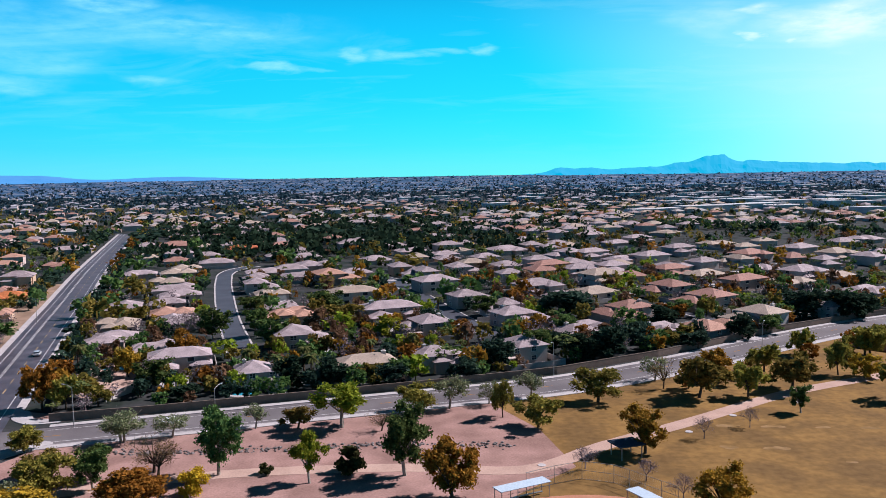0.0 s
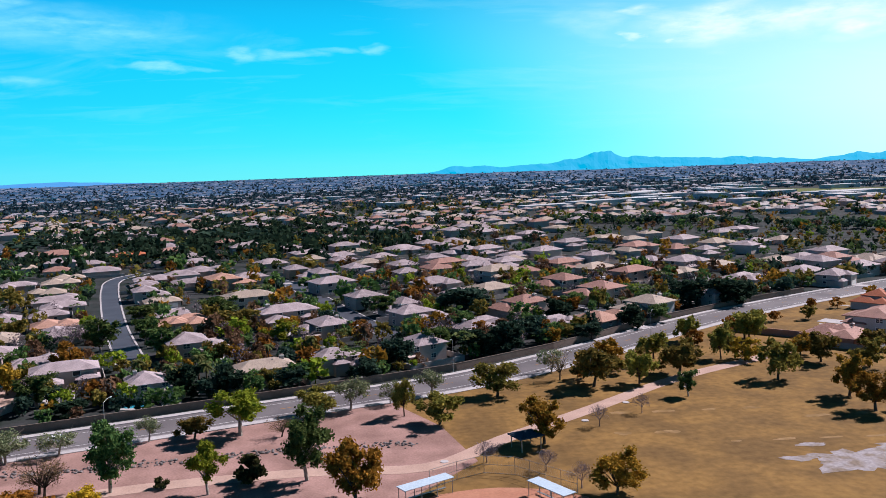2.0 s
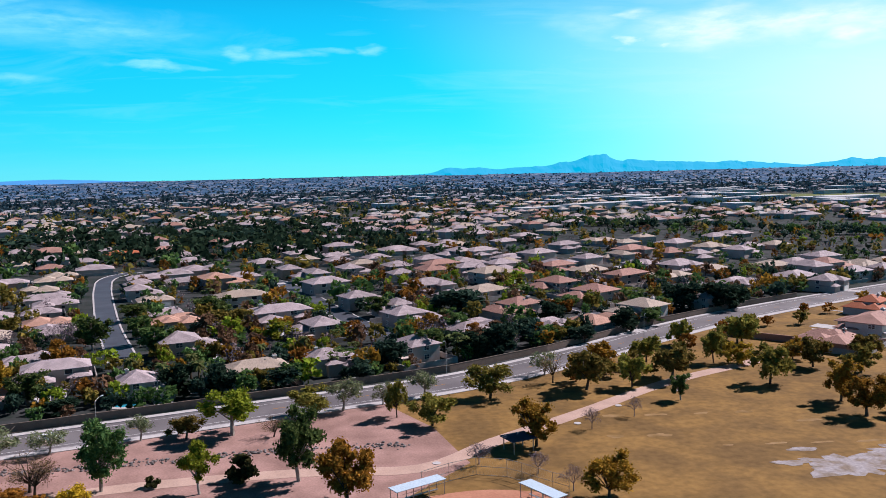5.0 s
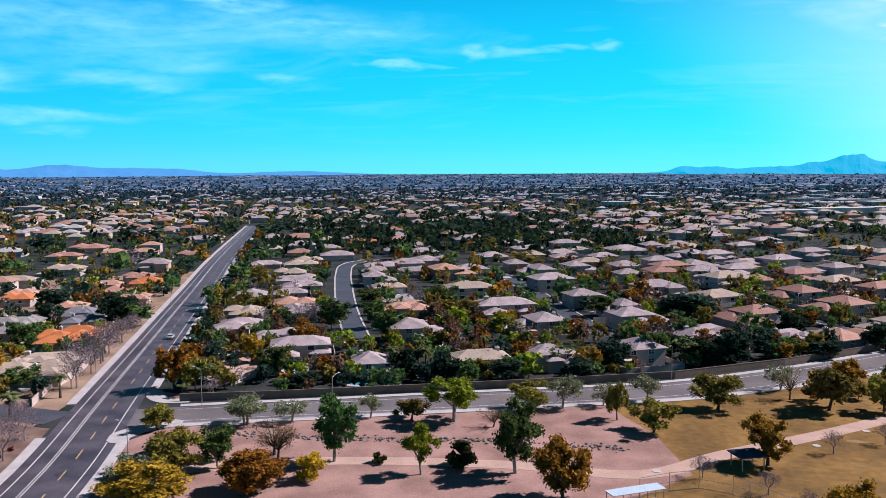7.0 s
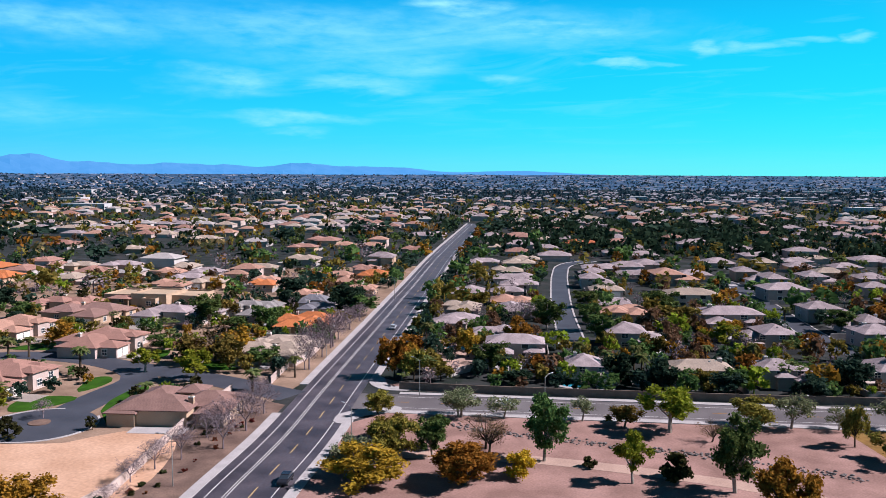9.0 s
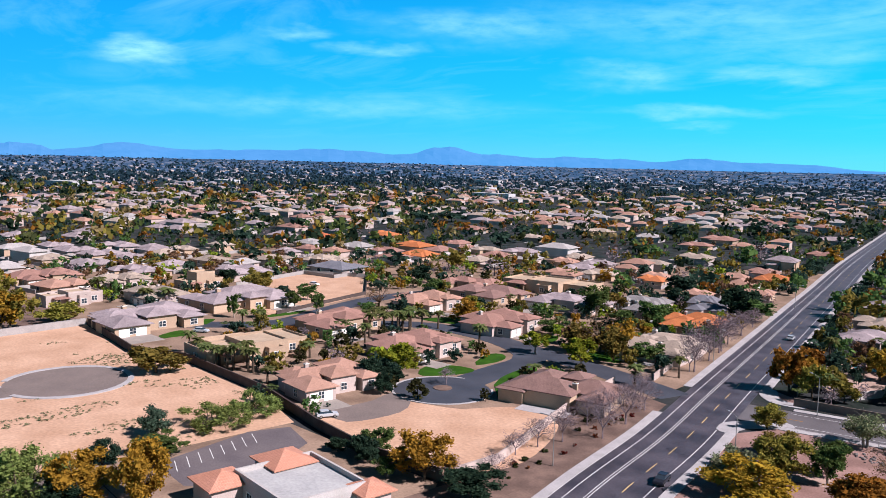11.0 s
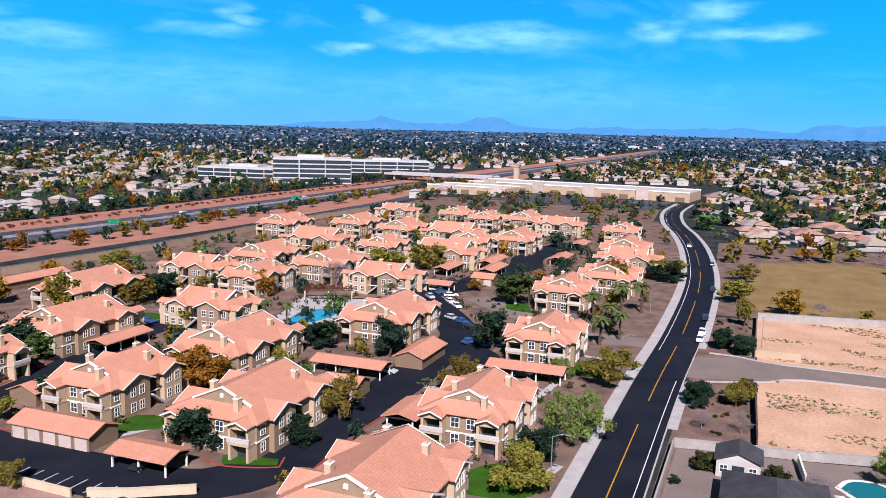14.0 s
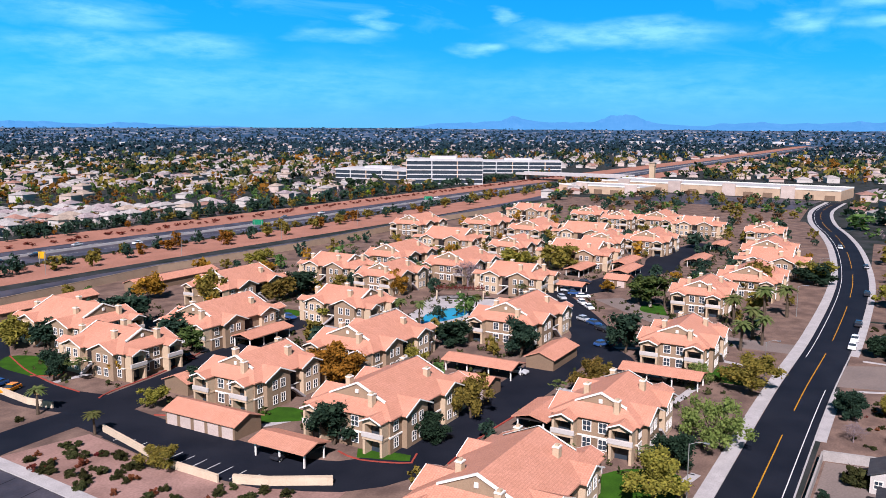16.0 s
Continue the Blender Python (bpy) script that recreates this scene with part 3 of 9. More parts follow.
CULSTREET = smooth_line([(-61, 243), (-64, 253), (-81.5, 307), (-104, 386), (-114, 425), (-118.5, 446), (-118.5, 466), (-111, 484)], 6)
STREET_TWO = smooth_line([(16, 262), (4, 300), (-12, 360), (-26, 408), (-45, 440)], 6)
STREET_THREE = smooth_line([(86, 318), (92, 296), (100, 268)], 6)


def road(name, line, half, material, label, walk_l=0.0, walk_r=0.0, edge=1.6, verge=0.0):
    """A carriageway with concrete kerbs as real steps and pavements beside it."""
    ob = band(name, line, half, -half, -0.2, 0.03, material, label, "road")
    for s, w in ((1, walk_l), (-1, walk_r)):
        if w:
            a, b = s * (half + 0.005), s * (half + 0.2)
            band("kerb", line, max(a, b), min(a, b), -0.2, 0.16, M["concrete"], "pale concrete kerb along the road", "kerb")
            a, b = s * (half + 0.21 + verge), s * (half + 0.2 + verge + w)
            band("pavement", line, max(a, b), min(a, b), -0.2, 0.14, M["concrete"], "pale concrete pavement beside the road", "pavement")
    return ob


main_road = road("road_main", MAIN, 7.2, M["asphalt"], "worn grey asphalt road with white and yellow lane lines")
MAIN_E = [[p for p in MAIN if p.y < 147], [p for p in MAIN if p.y > 176]]
MAIN_W = [[p for p in MAIN if p.y < 150], [p for p in MAIN if p.y > 170]]
for stretches, a, b, c in ((MAIN_E, -7.21, -7.4, -9.2), (MAIN_W, 7.4, 7.21, 9.2)):
    for ln in stretches:
        band("kerb", ln, max(a, b), min(a, b), -0.2, 0.16, M["concrete"], "pale concrete kerb along the road", "kerb")
        lo, hi = (c, a - 0.21) if c < 0 else (a + 0.01, c)
        band("pavement", ln, hi, lo, -0.2, 0.14, M["concrete"], "pale concrete pavement beside the road", "pavement")
for off in (5.3, -5.3, 2.0):
    dashes("lane_line", MAIN, off, 0.16, 900, 0, 0.045, M["white_line"], main_road, "solid white lane line")
dashes("lane_line", MAIN, 2.5, 0.14, 900, 0, 0.045, M["white_line"], main_road)
dashes("centre_line", MAIN, -1.7, 0.16, 5, 6, 0.045, M["pale_yellow_line"], main_road, "broken yellow centre line")
cross_road = band("road_cross", CROSS, 6.4, -6.4, -0.2, 0.02, M["paleasphalt"], "grey asphalt side road with painted lane lines", "road")
CROSS_E = [p for p in CROSS if p.x > -84]
patch("corner_pavement", [(-87.5, 146), (-88.6, 151), (-85, 158.2), (-80.5, 161.2), (-78, 158.6), (-83, 152), (-85, 145)], 0.13, M["concrete"], "pale concrete corner ramp at the crossing", "pavement", soft=1)
patch("corner_pavement", [(-97.5, 183), (-95.5, 177), (-90, 172.8), (-84, 173.8), (-84, 176.5), (-90, 177), (-94.5, 183)], 0.13, M["concrete"], "pale concrete corner ramp at the crossing", "pavement", soft=1)
patch("corner_gravel", [(-96, 183), (-92, 176), (-86, 174), (-66, 179), (-84, 179)], 0.05, M["granite"], "pink gravel strip beside the block wall", "gravel ground")
for a, b in ((6.6, 6.41), (-6.41, -6.6)):
    band("kerb", CROSS_E, a, b, -0.2, 0.16, M["concrete"], "pale concrete kerb along the road", "kerb")
for a, b in ((8.4, 6.62), (-6.62, -8.8)):
    band("pavement", CROSS_E, a, b, -0.2, 0.14, M["concrete"], "pale concrete pavement beside the road", "pavement")
for ln, half in ((CULSTREET, 3.6), (STREET_TWO, 3.8), (STREET_THREE, 4.2)):
    road("road_court", ln, half, M["courtasphalt"], "grey asphalt residential street between houses", 0.5, 0.5)
for off in (4.4, -4.4):
    dashes("lane_line", CROSS_E, off, 0.15, 900, 0, 0.045, M["white_line"], cross_road, "solid white lane line")
dashes("centre_line", CROSS_E, 0, 0.16, 3, 7, 0.045, M["yellow_line"], cross_road, "broken yellow centre line")
new_road = road("road_curving", NEWROAD, 4.8, M["newasphalt"], "freshly sealed black asphalt road curving away", 0.0, 0.0)
dashes("edge_line", [p for p in NEWROAD if p.x > -182], -3.5, 0.15, 900, 0, 0.045, M["white_line"], new_road, "solid white edge line")
dashes("edge_line", [p for p in NEWROAD if p.x < -195], 3.6, 0.15, 900, 0, 0.045, M["white_line"], new_road, "white edge line")
dashes("centre_line", NEWROAD, 0.1, 0.2, 46, 14, 0.045, M["yellow_line"], new_road, "yellow centre line")
band("pavement", NEWROAD, 7.4, 4.85, -0.2, 0.14, M["concrete"], "pale concrete pavement beside the black road", "pavement")
for stretch in ([p for p in NEWROAD if p.x < -205], [p for p in NEWROAD if -178 < p.x < -140]):
    band("pavement", stretch, -5.11, -6.8, -0.2, 0.13, M["concrete"], "pale concrete pavement beside the black road", "pavement")
band("kerb", NEWROAD, -4.85, -5.1, -0.2, 0.16, M["concrete"], "pale concrete kerb along the road", "kerb")
frontage = road("road_frontage", FRONTAGE, 6.5, M["asphalt"], "grey asphalt road with sealed cracks and yellow lines", 0, 0)
band("pavement", FRONTAGE, -6.6, -9.0, -0.2, 0.14, M["concrete"], "pale concrete pavement beside the apartments", "pavement")
dashes("centre_line", FRONTAGE, 0.2, 0.15, 400, 0, 0.045, M["yellow_line"], frontage, "solid yellow line")
dashes("centre_line", FRONTAGE, -0.3, 0.15, 400, 0, 0.045, M["yellow_line"], frontage)
freeway = road("freeway", FREEWAY, 17, M["asphalt"], "wide grey freeway in a shallow cutting", 0, 0)
dashes("lane_line", FREEWAY, 8, 0.3, 12, 12, 0.05, M["white_line"], freeway)
dashes("lane_line", FREEWAY, -8, 0.3, 12, 12, 0.05, M["white_line"], freeway)
band("median_barrier", FREEWAY, 0.4, -0.4, 0, 1.0, M["concrete"], "pale concrete median barrier on the freeway", "barrier")

# park south of the side road
patch("park_gravel", [(-86, 140), (-80, 156), (-46, 166), (-12, 176.5), (10, 184), (19, 164), (23, 142), (10, 128), (-20, 120), (-50, 100), (-68, 80), (-72, 100)], 0.02, M["granite"], "pink decomposed granite park ground with tyre tracks", "gravel ground")
patch("park_grass", [(10, 184), (30, 190.5), (66, 211), (89, 228), (115, 246), (142, 262), (196, 288), (260, 315), (260, 60), (60, 60), (0, 100), (10, 128), (23, 142), (19, 164)], 0.02, M["drygrass"], "dry golden-brown park grass with bare patches", "grass")
PATHWAY = smooth_line([(-70, 132), (-40, 141), (-8, 143), (14, 141), (30, 153), (52, 168), (80, 188), (112, 204), (150, 225)], 5)
band("park_path", PATHWAY, 2.0, -2.0, -0.2, 0.05, M["path"], "pale compacted gravel footpath across the park", "path")
patch("infield", [(7, 124), (14, 128), (24, 129), (34, 125), (38, 118), (30, 100), (10, 100)], 0.05, M["infield"], "reddish dirt baseball infield", "infield", soft=3)


def blotch(cx, cy, rx, ry, seed):
    """The ragged outline of a stain or bare patch."""
    return [(cx + (x - cx) * k, cy + (y - cy) * k) for x, y in disc_points(cx, cy, rx, ry, 44)
            for k in (0.8 + 0.55 * noise.noise((x * 0.35, y * 0.35, seed)) + 0.2 * noise.noise((x * 1.3, y * 1.3, seed)),)]


for k, (x, y, rx, ry) in enumerate(((88, 128, 12, 6), (101, 133, 8, 4), (78, 131, 4, 1.6), (84, 137, 4, 1.4))):
    patch("bare_patch", blotch(x, y, rx, ry, k + 2.0), 0.045 + 0.003 * k, M["silt"], "pale dried silt patch in the worn grass", "bare ground")
for k in range(14):
    x, y = 48 + (k * 37 % 60), 148 + (k * 23 % 34) - 10
    patch("bare_patch", blotch(x, y, 1.6 + (k % 4) * 0.5, 0.7 + (k % 3) * 0.3, k + 9.0), 0.034, M["worn"], "small pale worn patch in the dry grass", "bare ground")

# bare lots between the black road and the estate
patch("verge_gravel", [(-60, -11.5), (-246, -10.5), (-246, 2.2), (-60, 3)], 0.02, M["mulch"], "brown gravel verge with desert shrubs", "gravel ground")
patch("vacant_lot", [(-143, 3.2), (-247, 2.3), (-259, 76), (-215, 74), (-199, 82), (-161, 84), (-140, 80), (-139, 40), (-143, 23)], 0.03, M["dirt"], "bare pinkish dirt building lot with dry weeds", "dirt lot")
patch("turning_pad", disc_points(-196, 53, 13.2, 13.4, 32), 0.09, M["pad"], "grey-brown cul-de-sac pad with pale kerb", "paved pad")
patch("turning_lane", [(-197, -11.4), (-202, -2), (-199, 8), (-198.5, 42), (-189.5, 42), (-189, 12), (-184, 4), (-180, -11.4)], 0.07, M["pad"], "short grey-brown access lane", "paved lane")
band("kerb", smooth_line(disc_points(-196, 53, 13.6, 13.8, 32)[-6:] + disc_points(-196, 53, 13.6, 13.8, 32)[:22], 3), 0.7, -0.7, 0, 0.2, M["concrete"], "pale concrete kerb round the turning pad", "kerb")
for ln in ([(-203, -8), (-202.5, -2), (-199.6, 8), (-199, 40)], [(-178, -8), (-183.5, 4.5), (-188.6, 12.5), (-189, 40)]):
    band("kerb", smooth_line(ln, 3), 0.35, -0.35, 0, 0.2, M["concrete"], "pale concrete kerb along the access lane", "kerb")
patch("playing_field", [(-361, 3), (-373, 48), (-320, 56), (-264, 51), (-262, 2)], 0.03, M["field"], "dormant tan playing field ringed by trees", "field", soft=8)
patch("field_margin", [(-420, -16), (-420, 70), (-260, 77), (-248, -10)], 0.015, M["mulch"], "brown gravel margin round the field", "gravel ground")
patch("estate_ground", [(-97, 84), (-161, 85), (-199, 83), (-215, 75), (-259, 77), (-420, 70), (-440, 250), (-185, 420), (-112, 180)], 0.012, M["tangravel"], "tan gravel yards of the estate", "gravel ground")
patch("dirt_lot", [(-138, 83), (-143, 100), (-138, 107), (-127, 113), (-122, 123), (-108, 122), (-97, 97), (-112, 83)], 0.05, M["dirt"], "bare pinkish dirt house lot", "dirt lot", soft=4)
patch("far_dirt_lot", [(-243, 130), (-262, 178), (-300, 205), (-322, 188), (-306, 150), (-266, 126)], 0.05, M["dirt"], "bare pinkish dirt house lot with a low wall", "dirt lot", soft=8)
patch("driveway", [(-142.8, 88), (-143.2, 101), (-146, 108.5), (-139.5, 108.6), (-133, 101), (-134, 88.5)], 0.075, M["pad"], "wide grey concrete driveway before a garage", "driveway", soft=3)
band("kerb", smooth_line(disc_points(-141, 119, 11.5, 11.5, 32)[10:] + disc_points(-141, 119, 11.5, 11.5, 32)[:6], 2), 0.25, -0.25, 0, 0.16, M["concrete"], "pale concrete kerb round the turning circle", "kerb")
patch("cul_de_sac", disc_points(-141, 119, 11.2, 11.2, 28), 0.06, M["courtasphalt"], "grey asphalt turning circle with a planted island", "road")
patch("planted_island", disc_points(-142, 120, 2.2, 2.2, 16), 0.2, M["mulch"], "round kerbed island with gravel and a bare tree", "island")
for k, ln in enumerate((COURT, BACKSTREET, COURT_END)):
    band("road_court", ln, 4.6, -4.6, -0.2, 0.05 + 0.004 * k, M["courtasphalt"], "grey asphalt residential street", "road")
for pts in ([(-157, 124.7), (-159.8, 129), (-157, 135.7), (-150.3, 137.5), (-149, 132.1), (-153.3, 123.1)], [(-156.2, 143), (-161.2, 152), (-158.4, 155.2), (-154.5, 152.2), (-153, 146), (-153.8, 141.1)],
            [(-137.2, 131.7), (-141.6, 139.1), (-144.1, 149.2), (-142.5, 152), (-134.3, 140.6), (-126.7, 127.9), (-127, 124)], [(-165.4, 169.7), (-164.9, 175.4), (-168.9, 185.7), (-165.1, 185), (-161.4, 177.3)],
            [(-145, 171), (-134, 174), (-140, 182), (-147, 178)], [(-240, 106), (-248, 104), (-247, 112)], [(-228, 88), (-232, 88), (-236, 96), (-229, 97)], [(-243.1, 127.3), (-248.2, 146.1), (-241.5, 139.5), (-240.4, 127.9)], [(-196, 172), (-210, 168), (-206, 180)]):
    patch("front_lawn", pts, 0.08, M["lawn"], "small clipped green front lawn", "lawn", soft=2)

# apartment grounds
patch("apartment_ground", [(-71, -22.5), (-70, -92), (-72, -133), (-80, -190), (-110, -236), (-420, -226), (-480, -200), (-500, -54), (-400, -31), (-330, -24), (-282, -21.5), (-200, -21)], 0.02, M["mulch"], "brown gravel planting beds of the apartments", "gravel ground")
patch("margin_ground", [(-501, -57), (-481, -201), (-470, -228), (-590, -232), (-588, -62)], 0.018, M["mulch"], "brown gravel ground with trees before the shops", "gravel ground")
patch("gravel_bed", [(-71.5, -123), (-86, -119), (-83, -98), (-83, -84), (-91, -68), (-72, -66), (-70, -100)], 0.045, M["granite"], "pink gravel bed with clipped desert shrubs", "gravel ground")
DRIVES = ([(-66, -127), (-78, -128), (-90, -128), (-98, -124)], [(-92, -126), (-103, -129), (-119, -131), (-140, -137), (-159, -141), (-176, -140)], [(-97, -128), (-94, -144), (-97, -161), (-102, -176), (-114, -196)],
          [(-93, -126), (-91, -105), (-90, -88), (-94, -72), (-106, -66), (-119, -67), (-139, -66), (-154, -66), (-172, -67), (-191, -67), (-207, -76), (-224, -88), (-245, -105), (-258, -122)], [(-188, -68), (-177, -57), (-168, -52)],
          [(-235, -98), (-256, -90), (-283, -86), (-305, -82), (-330, -86), (-380, -80)])
for k, (pts, hw) in enumerate(zip(DRIVES, (4.5, 5.0, 5.5, 5.6, 4.0, 6.5))):
    band("drive", smooth_line(pts, 4), hw, -hw, -0.2, 0.05 + 0.004 * k, M["newasphalt"], "black asphalt drive between the apartments", "road")
patch("car_park", [(-86, -116), (-97, -116), (-96.5, -74), (-88, -72), (-84.5, -80), (-83, -96)], 0.085, M["newasphalt"], "black asphalt car park with white stall lines", "car park")
for k in range(12):
    y = -113 + 2.75 * k
    raw_line = raw("stall_line", [(-88.3, y, 0.1), (-84.2 - (1.8 if k < 6 else 0.4), y, 0.1), (-84.2 - (1.8 if k < 6 else 0.4), y + 0.14, 0.1), (-88.3, y + 0.14, 0.1)], [(0, 1, 2, 3)], M["white_line"])
    tagged(raw_line, "white painted parking stall line", "stall line", "stall lines", "structure")
ENTRY = smooth_line([(-206, -23), (-207, -42), (-222, -60), (-240, -80)], 5)
band("entry_drive", ENTRY, 4.5, -4.5, -0.2, 0.046, M["pad"], "brown paved entry drive", "road")
for pts in ([(-101, -158), (-106, -154), (-112, -166), (-108, -176), (-102, -170)], [(-168, -148), (-176, -146), (-178, -154), (-170, -156)], [(-101, -103), (-110, -92), (-114, -98), (-106, -108)], [(-101, -74), (-104, -66), (-106, -67), (-104, -76)],
            [(-171, -28), (-182, -28), (-182, -36), (-172, -35)], [(-226, -58), (-240, -64), (-236, -68), (-228, -66)], [(-106, -42), (-118, -36), (-120, -28), (-108, -28)]):
    patch("lawn", pts, 0.07, M["lawn"], "small green lawn beside the apartments", "lawn", soft=2)
for k in range(16):
    y0 = -60 - 6.5 * k
    seal = raw("crack_seal", [(-57.5 - 0.04 * k, y0, 0.036), (-69.0, y0 - 1.2, 0.036), (-69.0, y0 - 1.05, 0.036), (-57.5 - 0.04 * k, y0 + 0.15, 0.036)], [(0, 1, 2, 3)], M["seal"])
    tagged(seal, "dark sealed crack across the old asphalt", "crack seal", "crack seals", "structure")
for pts in ([(-98.5, -113), (-99.5, -100), (-113, -92), (-118, -88)], [(-104, -64), (-113, -72), (-118, -84)], [(-101, -150), (-112, -148), (-126, -143)], [(-150, -60), (-150, -40), (-165, -36)], [(-185, -62), (-190, -48), (-186, -30)], [(-100, -40), (-104, -30), (-122, -26)],
            [(-168, -134), (-166, -120), (-172, -112)], [(-228, -92), (-222, -110), (-214, -124)]):
    band("walkway", smooth_line(pts, 3), 0.8, -0.8, -0.1, 0.06, M["concrete"], "pale concrete walkway between apartments", "path")
for ln in ([(-101, -158), (-105.5, -153.5), (-112, -166)], [(-101.5, -78), (-100.4, -73), (-103.5, -65.3), (-107, -66.5)], [(-100.5, -103), (-100, -112), (-98, -117)], [(-99, -133.5), (-103, -135), (-119, -137), (-138, -143)], [(-106, -60.2), (-119, -61), (-139, -60)], [(-99.5, -140), (-100.5, -150), (-103, -162), (-108, -176)], [(-186, -61), (-193, -61), (-203, -67)]):
    band("red_kerb", smooth_line(ln, 2), 0.16, -0.16, -0.1, 0.16, M["red_kerb"], "red-painted fire lane kerb", "kerb")

# freeway: pink gravel slopes, service road and walls
band("embankment", FREEWAY, -22, -52, -0.2, 0.06, M["slope"], "pink gravel freeway slope with shrubs", "slope")
band("embankment", FREEWAY, 50, 17.5, -0.2, 0.06, M["slope"], "pink gravel freeway slope with shrubs", "slope")
band("service_road", smooth_line([(-90, -243), (-200, -243), (-300, -238), (-460, -240), (-600, -246)], 12), 5, -5, -0.2, 0.07, M["asphalt"], "grey asphalt service road beside the freeway", "road")


# ---- trees ----
def leaf_quads(rng, centres, radius, count, size, droop=0.0, core=0.0):
    """Small sprigs scattered in clumps, fuller ones at their core; returns verts and faces."""
    c = centres[rng.integers(0, len(centres), count)]
    d = rng.normal(size=(count, 3))
    d /= np.linalg.norm(d, axis=1)[:, None]
    inner = rng.random((count, 1)) < core
    p = c + d * (rng.random((count, 1)) ** 0.4) * radius * np.where(inner, 0.62, 1.0)
    p[:, 2] -= droop * rng.random(count) * radius
    a = rng.normal(size=(count, 3))
    a /= np.linalg.norm(a, axis=1)[:, None]
    b = np.cross(a, rng.normal(size=(count, 3)))
    b /= np.linalg.norm(b, axis=1)[:, None]
    s = size * (0.6 + 0.8 * rng.random((count, 1))) * np.where(inner, 2.1, 1.0)
    v = np.stack([p - a * s, p - b * s * 0.7, p + a * s, p + b * s * 0.7], 1).reshape(-1, 3)
    f = np.arange(count * 4).reshape(-1, 4)
    return v, f


SHAPES = {  # crown base, crown reach, clumps, leaves, clump radius, leaf size, height to width of the nominal tree
    "olive": (0.28, 0.95, 26, 1000, 0.95, 0.24, 7, 7.0), "sparse": (0.35, 0.95, 20, 520, 0.9, 0.20, 6, 5.5), "green": (0.25, 1.0, 26, 1200, 0.95, 0.26, 9, 6.5),
    "lime": (0.30, 1.0, 22, 1000, 0.9, 0.26, 9, 6.5), "pale": (0.05, 0.9, 18, 800, 0.8, 0.18, 4, 6.0), "rust": (0.16, 1.0, 28, 1300, 0.9, 0.24, 9, 6.5),
    "gold": (0.12, 1.0, 28, 1300, 1.0, 0.26, 8, 7.5), "yellow": (0.10, 1.0, 22, 900, 0.8, 0.2, 5, 4.5), "dark": (0.12, 1.0, 26, 1200, 1.0, 0.28, 8, 6.5),
    "mesquite": (0.12, 0.9, 34, 1500, 1.0, 0.17, 6, 9.0), "blue": (0.15, 1.0, 22, 1000, 0.9, 0.22, 6, 5.0), "bare": (0.25, 1.0, 20, 260, 0.9, 0.16, 7, 6.5),
    "shrub": (0.0, 0.9, 14, 520, 0.36, 0.105, 1.8, 1.9), "redshrub": (0.0, 0.9, 10, 300, 0.36, 0.11, 1.8, 2.0),
}
WORDS = {
    "olive": "olive-green mesquite tree with a spreading crown", "sparse": "thin grey-green desert tree with open crown", "green": "full green leafy tree", "lime": "tall tree with yellow-green foliage",
    "pale": "low pale sage-green shrubby tree", "rust": "dense rust-brown evergreen tree", "gold": "dense golden-brown autumn tree", "yellow": "small bright yellow-leaved tree",
    "dark": "dense dark green tree", "mesquite": "wide feathery green palo verde tree", "blue": "round blue-green desert tree", "bare": "half-bare brown winter tree", "grey": "bare grey leafless winter tree",
    "shrub": "low rounded desert shrub", "palm": "fan palm with a slim trunk", "redshrub": "low red-brown desert shrub",
}
TREE_BOOK = {}


def branch(bm, rng, a, way, length, r, depth, fork=3):
    b = a + way * length
    tube(bm, a, b, r, r * 0.62, 5 if r > 0.05 else 3)
    tips = [b]
    if depth:
        for _ in range(fork):
            w = (way + Vector(rng.normal(size=3)) * 0.55).normalized()
            w.z = max(w.z, -0.05)
            tips += branch(bm, rng, b, w.normalized(), length * rng.uniform(0.55, 0.8), r * 0.62, depth - 1, fork)
    return tips


